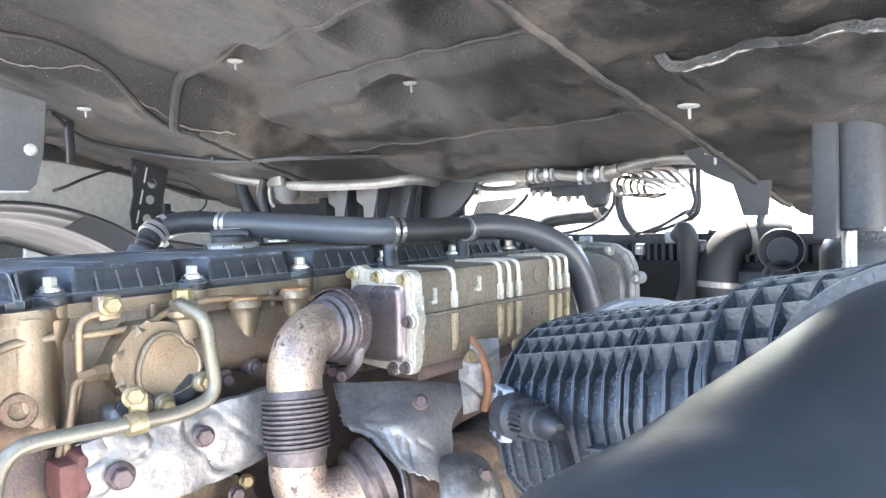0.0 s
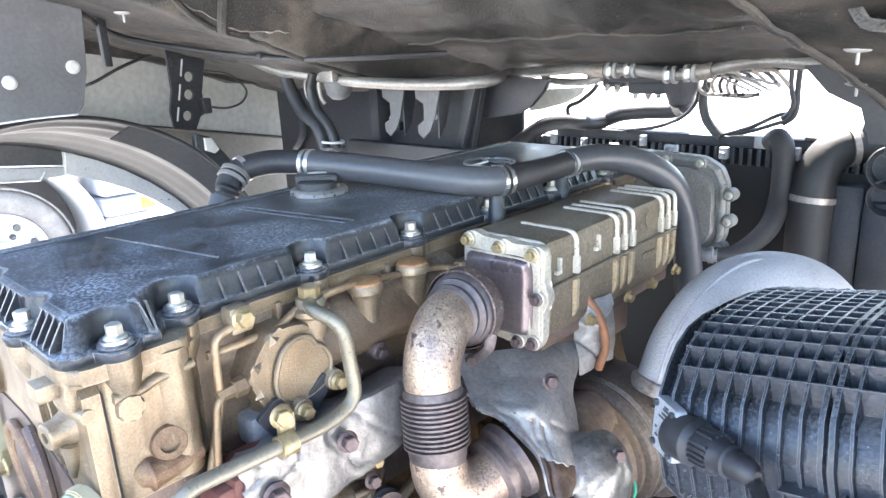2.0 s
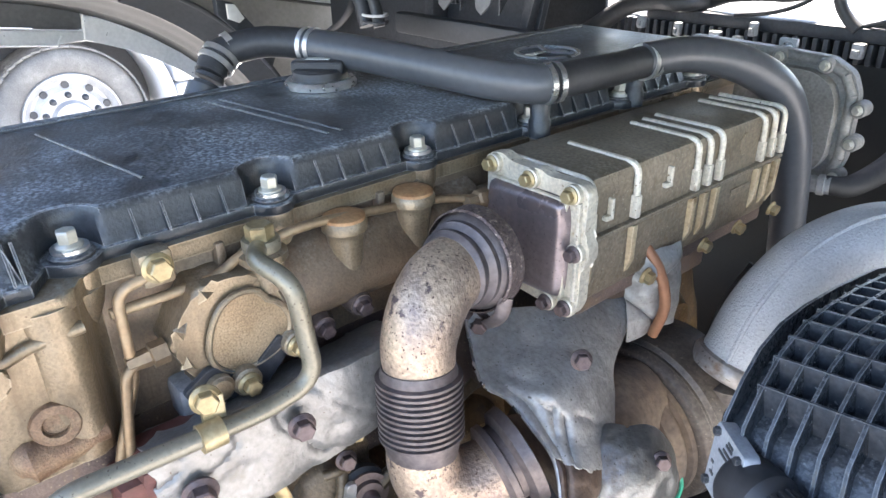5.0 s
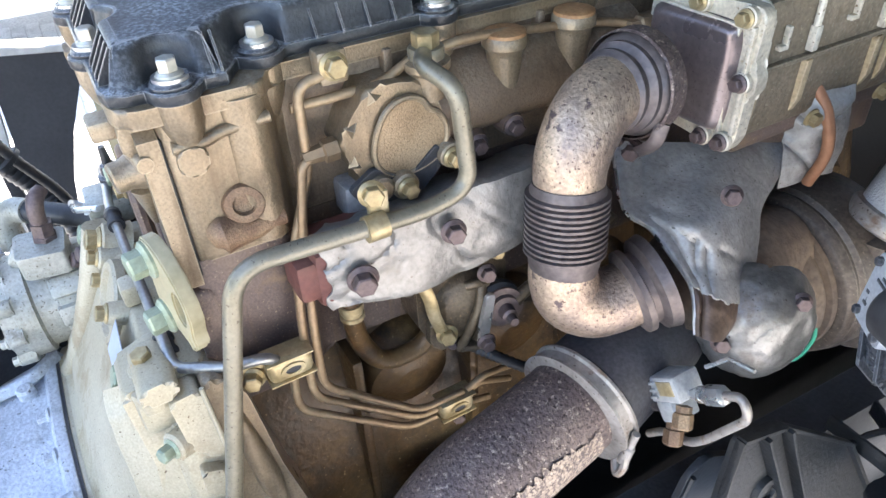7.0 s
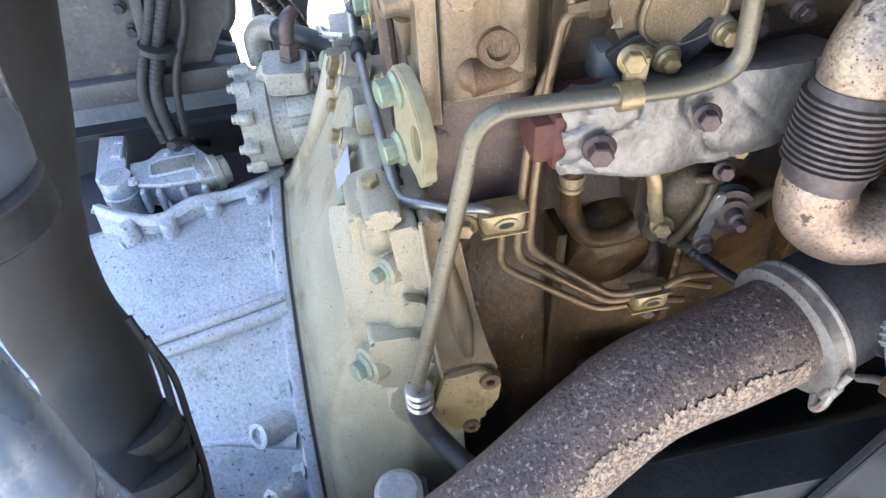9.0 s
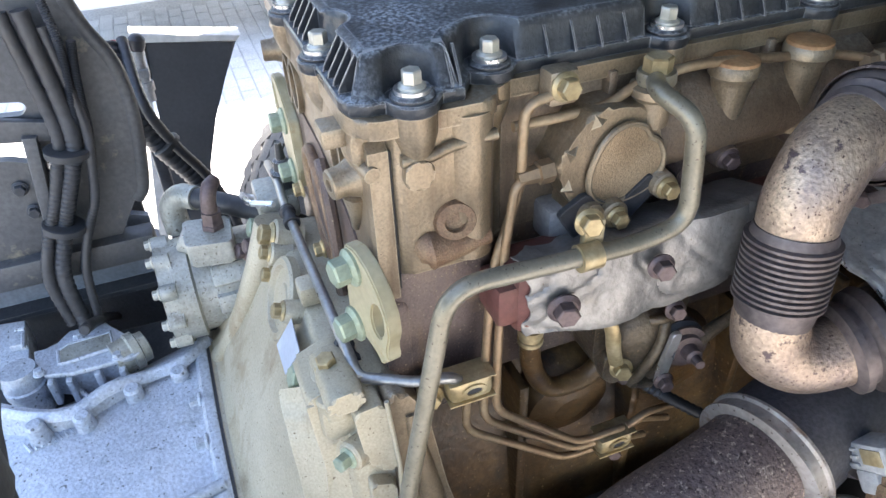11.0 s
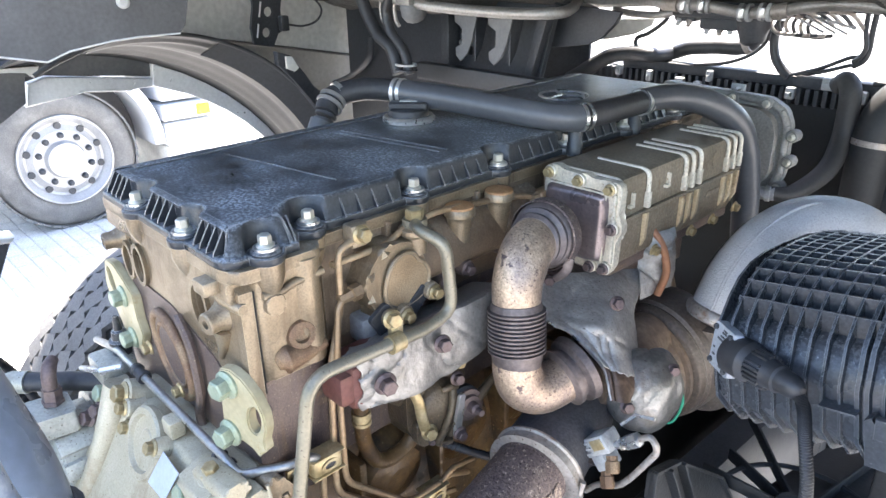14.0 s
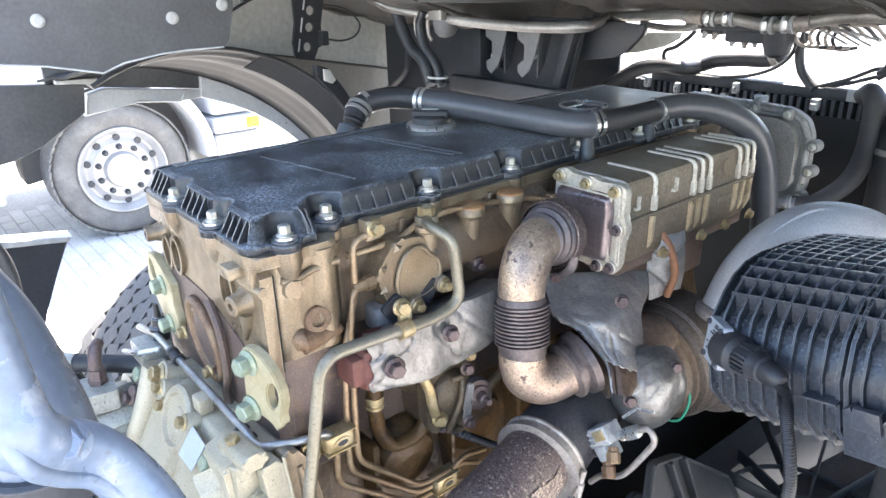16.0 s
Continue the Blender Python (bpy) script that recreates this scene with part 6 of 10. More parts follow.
add_tube(bm, spline([(0.254, 0.400, 1.362), (0.252, 0.396, 1.345), (0.240, 0.393, 1.332), (0.224, 0.391, 1.322)], 6), 0.0065, 10, squash=0.3)
part("clamp_strap", bm, BELLOWS, xp)

# ---- manifold heat shield ----
ms = thing("manifold_heat_shield", (0.19, 0.21, 1.24), "crumpled pale aluminium heat shield over the exhaust manifold", "heat shield")
def shield_fn(u, v):
    y = 0.108 + 0.235 * u
    w = 0.066 + 0.018 * math.sin(math.pi * u)
    top = 1.302 + 0.016 * u
    if v < 0.35:
        s = v / 0.35
        x = 0.125 + 0.058 * s + 0.01 * u
        z = top + 0.008 * s - 0.012 * (1 - s)
    else:
        s = (v - 0.35) / 0.65
        x = 0.183 + 0.014 * s - 0.010 * s * s + 0.012 * u
        z = top + 0.006 - w * s
    q = Vector((y * 34, z * 34, 1.7))
    x += 0.0052 * noise.noise(q * 0.7) + 0.0012 * noise.noise(q * 3.1) - 0.05 * max(0.0, 0.07 - abs(noise.noise(q * 0.55 + Vector((0, 0, 7)))))
    z += 0.002 * noise.noise(q * 1.7 + Vector((5, 2, 0)))
    y += 0.006 * noise.noise(Vector((v * 6, u * 3, 4.4))) * (1 - u)
    return (x, y, z)
bm = bmesh.new()
add_sheet(bm, shield_fn, 60, 34, 0.0016)
part("shield_sheet", bm, SHIELD, ms, "", 50)
bolt(ms, (0.197, 0.136, 1.272), (1, -0.2, 0), 0.018, DARK_BOLT)
bolt(ms, (0.202, 0.222, 1.290), (1, -0.2, 0.1), 0.015, DARK_BOLT)
bm = bmesh.new()
add_box(bm, (0.13, 0.10, 1.24), (0.185, 0.40, 1.30), 0.01)
add_box(bm, (0.14, 0.085, 1.252), (0.182, 0.112, 1.292), 0.006)
part("manifold", bm, make("red_iron", [(0.11, 0.038, 0.033), (0.155, 0.058, 0.046), (0.17, 0.085, 0.062)], (0.5, 0.75), 0.2, 14, 150, 0.2, 0.2), ms, "red-brown iron manifold end")

# ---- turbocharger ----
SCROLL = make("tan_casting", [(0.075, 0.056, 0.045), (0.115, 0.09, 0.072), (0.165, 0.135, 0.11)], (0.4, 0.6), 0.35, 9, 200, 0.25, 0.3, edge=((0.34, 0.29, 0.235), 0.003, 0.7), speck=((0.24, 0.19, 0.15), 300, 0.66, 0.72))
tc = thing("turbocharger", (0.28, 0.55, 1.05), "rusty turbocharger behind dented grey heat shields", "turbocharger")
def dome(c, rad, th0, th1, ph0, ph1, seed, amp):
    def fn(u, v):
        th = radians(th0 + (th1 - th0) * u)
        ph = radians(ph0 + (ph1 - ph0) * v)
        d = Vector((math.cos(ph) * math.cos(th), math.cos(ph) * math.sin(th), math.sin(ph)))
        k = 1 + amp * noise.noise(d * 2.3 + Vector((seed, 0, 0))) + amp * 0.45 * noise.noise(d * 6.5 + Vector((0, seed, 0)))
        return (c[0] + rad[0] * d.x * k, c[1] + rad[1] * d.y * k, c[2] + rad[2] * d.z * k)
    return fn
def patch(tl, tr, br, bl, nrm, bulge, seed, amp):
    tl, tr, br, bl, nrm = Vector(tl), Vector(tr), Vector(br), Vector(bl), Vector(nrm).normalized()
    def fn(u, v):
        p = (tl * (1 - u) + tr * u) * (1 - v) + (bl * (1 - u) + br * u) * v
        k = bulge * (math.sin(math.pi * min(1, u * 0.85 + 0.1)) * math.sin(math.pi * min(1, v * 0.8 + 0.18))) ** 0.8
        q = p * 22 + Vector((seed, 0, 0))
        fold = abs(noise.noise(q * 0.9 + Vector((0, 0, seed))))
        k += amp * (noise.noise(q) - 1.1 * max(0.0, 0.16 - fold) * 2.2) + amp * 0.3 * noise.noise(q * 2.7)
        return p + nrm * k
    return fn
SHIELD_WARM = make("smoked_shield", [(0.25, 0.24, 0.225), (0.36, 0.347, 0.325), (0.48, 0.463, 0.435)], (0.38, 0.58), 0.3, 9, 200, 0.16, 0.3, spots=((0.15, 0.128, 0.105), 10, 0.56, 0.72, 0.6, 0.2), speck=((0.10, 0.085, 0.07), 300, 0.67, 0.73))
HEM = spline([(0.158, 0.435, 1.295), (0.219, 0.400, 1.262), (0.250, 0.407, 1.253), (0.285, 0.407, 1.237), (0.312, 0.405, 1.221), (0.333, 0.394, 1.191)], 12)
FAR = spline([(0.232, 0.632, 1.264), (0.274, 0.538, 1.240), (0.294, 0.514, 1.218), (0.316, 0.489, 1.195), (0.331, 0.466, 1.185), (0.340, 0.430, 1.178)], 12)


BOLT_AT = Vector((0.291, 0.462, 1.288))
CREASES = (((0.42, 0.46), (0.30, 0.72), 0.006, 0.007), ((0.36, 0.40), (0.22, 0.60), 0.005, 0.006), ((0.30, 0.10), (0.70, 0.16), 0.006, 0.006), ((0.55, 0.45), (0.80, 0.50), 0.005, 0.005), ((0.20, 0.20), (0.42, 0.24), 0.005, 0.004))


def shield_wrap(v0, v1, lift):
    """The dented shield between its front hem and its far edge."""
    def fn(u, v):
        ve = v1 + (0.030 * noise.noise(Vector((u * 9, 2.2, 0))) + 0.018 * noise.noise(Vector((u * 31, 5.1, 0))) if v1 < 1 else 0.0)
        w = (v0 + (ve - v0) * v) * (len(HEM) - 1)
        i = min(int(w), len(HEM) - 2)
        p = HEM[i].lerp(HEM[i + 1], w - i).lerp(FAR[i].lerp(FAR[i + 1], w - i), u)
        n_ = Vector((0.72, -0.6, 0.34)).normalized()
        k = 0.030 * math.sin(math.pi * min(1.0, 0.06 + u * 0.94)) ** 0.7
        q = p * 17 + Vector((3.0, 0, 0))
        fold = abs(noise.noise(q * 0.9 + Vector((0, 0, 3.0))))
        k += 0.004 * noise.noise(q) - 0.012 * max(0.0, 0.10 - fold) + 0.0012 * noise.noise(q * 3.1)
        k += 0.0045 * math.exp(-((u - 0.045) / 0.04) ** 2) - 0.004 * math.exp(-((u - 0.15) / 0.035) ** 2)
        vv = v0 + (ve - v0) * v
        # dent round the fixing and the creases that run from it
        q = p + n_ * k
        d = (q - BOLT_AT).length
        k -= 0.010 * math.exp(-(d / 0.015) ** 2) - 0.004 * math.exp(-((d - 0.024) / 0.010) ** 2)
        for (ua, va), (ub, vb), wd, dp in CREASES:
            du, dv = ub - ua, vb - va
            s_ = min(1.0, max(0.0, ((u - ua) * du + (vv - va) * dv) / (du * du + dv * dv)))
            e_ = math.hypot((u - ua - du * s_) * 0.2, (vv - va - dv * s_) * 0.2)
            k -= dp * math.exp(-(e_ / wd) ** 2) * (1 - 0.6 * s_)
        k += 0.016 * math.exp(-((u - 0.45) / 0.26) ** 2 - ((vv - 0.32) / 0.20) ** 2)
        k += 0.0016 * noise.noise(q * 60) + 0.0035 * abs(noise.noise(q * 24)) * (0.4 + vv)
        return p + n_ * (k + lift) + Vector((0, 0, 0.010 * math.exp(-((u - 0.6) / 0.3) ** 2 - ((vv - 0.25) / 0.2) ** 2)))
    return fn


bm = bmesh.new()
add_sheet(bm, shield_wrap(0.0, 0.76, 0.0), 60, 72, 0.0018)
part("upper_shield", bm, SHIELD_WARM, tc, "dented dull grey heat shield", 55)
bm = bmesh.new()
add_sheet(bm, shield_wrap(0.70, 1.0, -0.0025), 50, 30, 0.0018)
part("burnt_shield", bm, make("burnt_sheet", [(0.050, 0.034, 0.028), (0.082, 0.054, 0.042), (0.14, 0.095, 0.068)], (0.35, 0.6), 0.4, 12, 200, 0.25, 0.25), tc, "burnt dark brown lower shield", 55)
UP = shield_wrap(0.0, 1.0, 0.0015)
bm = bmesh.new()
add_tube(bm, [UP(0.0, 0.30 + 0.46 * k / 30) for k in range(31)], 0.0013, 8)
part("rolled_hem", bm, CLAMP, tc, "bright rolled hem")
bm = bmesh.new()
add_tube(bm, [UP(0.085, 0.04 + 0.70 * k / 40) - Vector((0.0018, 0, 0.0012)) for k in range(41)], 0.0016, 8)
part("hem_bead", bm, SHIELD_WARM, tc)
bm = bmesh.new()
add_sheet(bm, dome((0.334, 0.482, 1.163), (0.050, 0.058, 0.064), -160, 60, -60, 88, 4.0, 0.045), 56, 48, 0.0018)
part("lower_shield", bm, SHIELD_DARK, tc, "dented grey turbine shield", 55)
bm = bmesh.new()
add_sheet(bm, patch((0.235, 0.595, 1.335), (0.262, 0.655, 1.335), (0.275, 0.640, 1.245), (0.262, 0.575, 1.240), (0.75, -0.6, 0.2), 0.016, 11.0, 0.016), 44, 44, 0.0018)
part("side_shield", bm, SHIELD_WARM, tc, "", 55)
bolt(tc, (0.291, 0.462, 1.288), (0.75, -0.55, 0.3), 0.013, DARK_BOLT)
bolt(tc, (0.343, 0.425, 1.166), (0.75, -0.6, 0.3), 0.013, DARK_BOLT)
bolt(tc, (0.370, 0.487, 1.207), (0.75, -0.6, 0.3), 0.012, DARK_BOLT)
bm = bmesh.new()
add_tube(bm, [UP(0.0, k / 24) for k in range(25)], 0.0022, 8)
part("shield_edge", bm, STEEL, tc)
bm = bmesh.new()
add_lathe(bm, (0.262, 0.43, 1.170), (0.08, 1, 0), [(0, 0.045), (0.02, 0.055), (0.10, 0.058), (0.13, 0.05), (0.16, 0.045)], 40)
part("turbine_housing", bm, TURBO, tc)
bm = bmesh.new()
add_lathe(bm, (0.266, 0.562, 1.120), (0.05, 1, 0.05), [(0, 0.050), (0.004, 0.066), (0.006, 0.079), (0.012, 0.083), (0.020, 0.084), (0.022, 0.080), (0.026, 0.080), (0.028, 0.0865), (0.034, 0.0875), (0.036, 0.082), (0.06, 0.080)], 64)
part("compressor_housing", bm, TURBO, tc, "brown ringed compressor housing")
bm = bmesh.new()
add_lathe(bm, (0.269, 0.597, 1.122), (0.05, 1, 0.05), [(0, 0.078), (0.001, 0.094), (0.003, 0.0965), (0.012, 0.099), (0.014, 0.0965), (0.018, 0.0965), (0.022, 0.1015), (0.06, 0.104), (0.085, 0.100), (0.105, 0.08)], 64)
part("compressor_scroll", bm, SCROLL, tc, "tan cast scroll")
bm = bmesh.new()
add_tube(bm, spline([(0.255, 0.60, 1.345), (0.272, 0.605, 1.32), (0.280, 0.61, 1.28), (0.27, 0.61, 1.24)], 6), 0.006, 10)
part("copper_pipe", bm, make("orange_pipe", [(0.26, 0.12, 0.065), (0.36, 0.17, 0.09)], (0.4, 0.6), 0.3, 12, 120, 0.15, 0.1), tc, "orange-brown oil pipe")
bm = bmesh.new()
add_tube(bm, spline([(0.345, 0.575, 1.12), (0.352, 0.57, 1.10), (0.345, 0.56, 1.07), (0.325, 0.55, 1.065)], 6), 0.0022, 8)
part("green_wire", bm, GREEN, tc)

# ---- exhaust downpipe ----
dp = thing("exhaust_downpipe", (0.31, 0.05, 0.8), "large rust-speckled exhaust downpipe with band clamp", "exhaust pipe")
bm = bmesh.new()
add_tube(bm, spline([(0.280, 0.322, 1.098), (0.287, 0.290, 1.095), (0.294, 0.236, 1.086), (0.300, 0.166, 1.066), (0.318, 0.106, 1.038), (0.346, 0.034, 1.002), (0.37, -0.05, 0.96), (0.39, -0.14, 0.90), (0.40, -0.25, 0.80)], 8), [0.052, 0.050, 0.0495, 0.050, 0.0505, 0.051, 0.051, 0.051, 0.051], 36)
part("pipe_run", bm, RUST, dp)
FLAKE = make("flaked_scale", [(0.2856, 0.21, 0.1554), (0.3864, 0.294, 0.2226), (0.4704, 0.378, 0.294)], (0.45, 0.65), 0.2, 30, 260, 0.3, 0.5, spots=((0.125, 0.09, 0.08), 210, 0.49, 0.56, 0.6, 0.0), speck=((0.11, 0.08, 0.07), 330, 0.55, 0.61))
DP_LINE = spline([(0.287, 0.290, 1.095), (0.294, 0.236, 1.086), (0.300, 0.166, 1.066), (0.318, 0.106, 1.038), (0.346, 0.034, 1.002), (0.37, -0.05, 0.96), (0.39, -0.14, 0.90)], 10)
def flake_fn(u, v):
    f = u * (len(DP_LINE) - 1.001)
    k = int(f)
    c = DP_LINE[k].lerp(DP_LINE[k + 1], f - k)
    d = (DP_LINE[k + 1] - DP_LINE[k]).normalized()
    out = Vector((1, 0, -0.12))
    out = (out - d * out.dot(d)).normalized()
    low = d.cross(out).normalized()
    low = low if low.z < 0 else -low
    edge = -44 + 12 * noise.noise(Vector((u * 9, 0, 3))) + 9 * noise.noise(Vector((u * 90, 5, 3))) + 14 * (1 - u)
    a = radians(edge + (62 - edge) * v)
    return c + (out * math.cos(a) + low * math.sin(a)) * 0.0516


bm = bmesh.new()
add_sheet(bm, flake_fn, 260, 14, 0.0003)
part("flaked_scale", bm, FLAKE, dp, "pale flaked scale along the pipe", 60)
bm = bmesh.new()
ax = Vector((-0.22, 1, 0.16))
add_lathe(bm, (0.2865, 0.300, 1.092), ax, [(0.0, 0.053), (0.001, 0.061), (0.002, 0.0645), (0.004, 0.0645), (0.006, 0.0618), (0.016, 0.0618), (0.018, 0.0645), (0.021, 0.0645), (0.022, 0.060), (0.03, 0.05)], 48)
part("band_clamp", bm, CLAMP, dp, "pale rust-streaked band clamp")
bm = bmesh.new()
add_lathe(bm, (0.281, 0.325, 1.096), ax, [(0, 0.058), (0.004, 0.058), (0.05, 0.057), (0.11, 0.056), (0.14, 0.05)], 40)
part("outlet", bm, OUTLET, dp)
bm = bmesh.new()
add_tube(bm, spline([(0.335, 0.318, 1.055), (0.345, 0.312, 1.05), (0.350, 0.315, 1.062), (0.345, 0.322, 1.085)], 5), 0.004, 8)
add_lathe(bm, (0.345, 0.318, 1.065), (0.1, 0.2, 1), [(0, 0.006), (0.02, 0.006), (0.022, 0.004), (0.04, 0.004)], 12)
part("clamp_screw", bm, CLAMP, dp)
bm = bmesh.new()
add_tube(bm, spline([(0.318, 0.19, 1.028), (0.335, 0.115, 0.995), (0.362, 0.04, 0.960)], 6), 0.003, 8)
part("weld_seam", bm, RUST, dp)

# ---- sensor block by the outlet ----
sb = thing("wastegate_valve", (0.335, 0.375, 1.06), "small silver cast valve block with nuts and a looped pipe", "valve")
VA, VB = Vector((0.75, 0.0, 0.66)).normalized(), Vector((0.66, 0.0, -0.75)).normalized()
VC = Vector((0, 1, 0))
VM = Matrix.Translation((0.343, 0.378, 1.124)) @ Matrix((VA, VC, VB)).transposed().to_4x4()
bm = bmesh.new()
add_box(bm, (-0.020, -0.016, -0.022), (0.022, 0.016, 0.004), 0.003, m=VM)
add_box(bm, (-0.014, -0.017, 0.002), (0.008, 0.013, 0.024), 0.003, m=VM)
part("valve_body", bm, ALU, sb, "silver cast body")
bm = bmesh.new()
add_box(bm, (-0.002, -0.0172, -0.018), (0.018, -0.0158, -0.004), 0.0005, m=VM)
part("type_plate", bm, ZINC, sb)
for k in range(3):
    bm = bmesh.new()
    add_box(bm, (-0.016, -0.0188, -0.018 + 0.007 * k), (-0.006, -0.015, -0.015 + 0.007 * k), 0.0008, m=VM)
    part("body_rib", bm, ALU, sb)
bm = bmesh.new()
add_lathe(bm, VM @ Vector((-0.020, 0.0, -0.004)), -VA, [(0, 0.022), (0.004, 0.0225), (0.026, 0.021), (0.030, 0.018)], 26)
part("burnt_flange", bm, BELLOWS, sb, "burnt rough steel flange")
for p, r in (((0.012, -0.006, 0.010), 0.0095), ((-0.006, -0.010, 0.026), 0.0095)):
    bm = bmesh.new()
    add_lathe(bm, VM @ Vector(p), VB * 0.8 + Vector((0, -0.5, -0.3)), [(0, r * 0.8), (0.006, r * 0.8), (0.007, r), (0.020, r), (0.022, r * 0.8)], 6)
    part("union_nut", bm, RUST_BROWN, sb, "rusty union nut")
bm = bmesh.new()
add_lathe(bm, VM @ Vector((0.022, 0.0, 0.0)), VA, [(0, 0.005), (0.008, 0.005), (0.009, 0.008), (0.014, 0.008), (0.015, 0.006), (0.018, 0.006), (0.019, 0.0095), (0.040, 0.0095), (0.042, 0.006)], 6)
part("end_union", bm, STEEL, sb)
bm = bmesh.new()
q = VM @ Vector((0.062, 0.0, 0.0))
add_tube(bm, rounded([q, q + VA * 0.022, q + VA * 0.020 + VB * 0.020, VM @ Vector((0.020, -0.002, 0.044)), VM @ Vector((-0.010, 0.0, 0.052)), VM @ Vector((-0.050, 0.004, 0.045)), VM @ Vector((-0.080, 0.006, 0.052))], 0.012), 0.0043, 10)
part("looped_pipe", bm, CLAMP, sb)
bm = bmesh.new()
add_tube(bm, [VM @ Vector((0.028, 0.02, -0.018)), VM @ Vector((0.05, 0.03, -0.022)), VM @ Vector((0.075, 0.03, -0.010))], 0.0022, 6)
part("thin_wire", bm, STEEL, sb)

# ---- throttle actuator below the shield ----
REG = make("greasy_casting", [(0.070, 0.051, 0.033), (0.115, 0.085, 0.054), (0.175, 0.133, 0.085)], (0.3, 0.55), 0.25, 12, 260, 0.25, 0.35, spots=((0.035, 0.027, 0.022), 16, 0.54, 0.68, 0.5, 0.0), edge=((0.30, 0.24, 0.16), 0.002, 0.5), speck=((0.24, 0.16, 0.09), 300, 0.67, 0.73))
ac = thing("fuel_regulator_block", (0.16, 0.26, 1.08), "greasy brown cast actuator with lever, ball joint and bracket", "actuator")
bm = bmesh.new()
add_prism(bm, round_poly([(0.205, 1.225), (0.300, 1.215), (0.318, 1.170), (0.300, 1.120), (0.270, 1.098), (0.225, 1.105), (0.205, 1.140)], 0.012), "x", 0.085, 0.150, 0.006)
part("block", bm, REG, ac)
bm = bmesh.new()
add_lathe(bm, (0.140, 0.262, 1.152), (1, -0.28, 0.12), [(0, 0.044), (0.012, 0.042), (0.024, 0.036), (0.030, 0.024), (0.032, 0.002)], 32)
part("cover_dome", bm, REG, ac)
for pts, r in (([(0.166, 0.244, 1.106), (0.176, 0.250, 1.135), (0.178, 0.262, 1.166), (0.170, 0.270, 1.190)], 0.0055), ([(0.164, 0.262, 1.104), (0.175, 0.268, 1.130), (0.176, 0.276, 1.155)], 0.0055), ([(0.170, 0.243, 1.112), (0.170, 0.264, 1.104)], 0.0065), ([(0.168, 0.252, 1.190), (0.172, 0.262, 1.192), (0.170, 0.276, 1.186)], 0.005)):
    bm = bmesh.new()
    add_tube(bm, spline(pts, 6), r, 10)
    part("cast_rib", bm, REG, ac)
bm = bmesh.new()
add_tube(bm, rounded([(0.158, 0.206, 1.212), (0.168, 0.212, 1.190), (0.168, 0.214, 1.170), (0.162, 0.228, 1.128)], 0.01), 0.0075, 10, squash=0.6)
part("bracket_arm", bm, ZINC, ac, "dull zinc bracket arm")
bm = bmesh.new()
add_prism(bm, round_poly([(0.214, 1.150), (0.242, 1.146), (0.246, 1.116), (0.228, 1.104), (0.212, 1.120)], 0.005), "x", 0.148, 0.160, 0.002)
part("bracket_foot", bm, REG, ac)
for p, a in (((0.160, 0.206, 1.214), 0.013), ((0.166, 0.229, 1.134), 0.015), ((0.160, 0.238, 1.110), 0.008), ((0.152, 0.300, 1.205), 0.012)):
    bolt(ac, p, (1, -0.35, 0.2), a, DARK_BOLT if a < 0.01 else ZINC)
bm = bmesh.new()
add_prism(bm, round_poly([(0.262, 1.190), (0.272, 1.188), (0.266, 1.150), (0.262, 1.122), (0.252, 1.124), (0.254, 1.152)], 0.004), "x", 0.188, 0.193, 0.001)
part("lever", bm, STEEL, ac, "bright steel lever")
bm = bmesh.new()
add_lathe(bm, (0.176, 0.288, 1.157), (1, -0.2, 0.15), [(0, 0.018), (0.006, 0.018), (0.007, 0.0225), (0.010, 0.0225), (0.011, 0.016), (0.016, 0.015), (0.017, 0.009), (0.028, 0.008), (0.030, 0.005), (0.040, 0.0045)], 24)
part("ball_joint", bm, DARK_BOLT, ac)
bm = bmesh.new()
add_lathe(bm, (0.170, 0.288, 1.158), (1, -0.2, 0.15), [(0, 0.024), (0.008, 0.024), (0.012, 0.019)], 24)
part("rubber_boot", bm, RUBBER, ac)
bolt(ac, (0.193, 0.260, 1.130), (1, -0.2, 0), 0.013, DARK_BOLT)
bolt(ac, (0.176, 0.272, 1.204), (1, -0.2, 0.2), 0.013, DARK_BOLT)
bm = bmesh.new()
add_tube(bm, spline([(0.184, 0.300, 1.160), (0.184, 0.335, 1.178), (0.182, 0.380, 1.196), (0.18, 0.43, 1.215)], 5), [0.008, 0.006, 0.006, 0.006], 10)
part("rod", bm, REG, ac)
bm = bmesh.new()
P = spline([(0.150, 0.250, 1.102), (0.175, 0.285, 1.078), (0.205, 0.330, 1.052), (0.235, 0.39, 1.03)], 16)
add_tube(bm, P, [0.0068 if k % 2 else 0.0056 for k in range(len(P))], 10)
part("conduit", bm, RUBBER, ac)
bm = bmesh.new()
add_tube(bm, [(0.125, 0.225, 1.168), (0.142, 0.176, 1.214)], 0.0125, 14)
part("feed_stub", bm, REG, ac)
bm = bmesh.new()
add_tube(bm, rounded([(0.140, 0.140, 1.25), (0.138, 0.140, 1.150), (0.136, 0.165, 1.098), (0.136, 0.215, 1.100), (0.136, 0.235, 1.130)], 0.035, 8), 0.0105, 14)
part("feed_pipe", bm, OCHRE, ac)
bm = bmesh.new()
add_lathe(bm, (0.139, 0.140, 1.200), (0, 0, -1), [(0, 0.0125), (0.008, 0.0125), (0.009, 0.011), (0.013, 0.011), (0.014, 0.0125), (0.018, 0.0125)], 18)
part("pipe_fitting", bm, ZINC, ac)

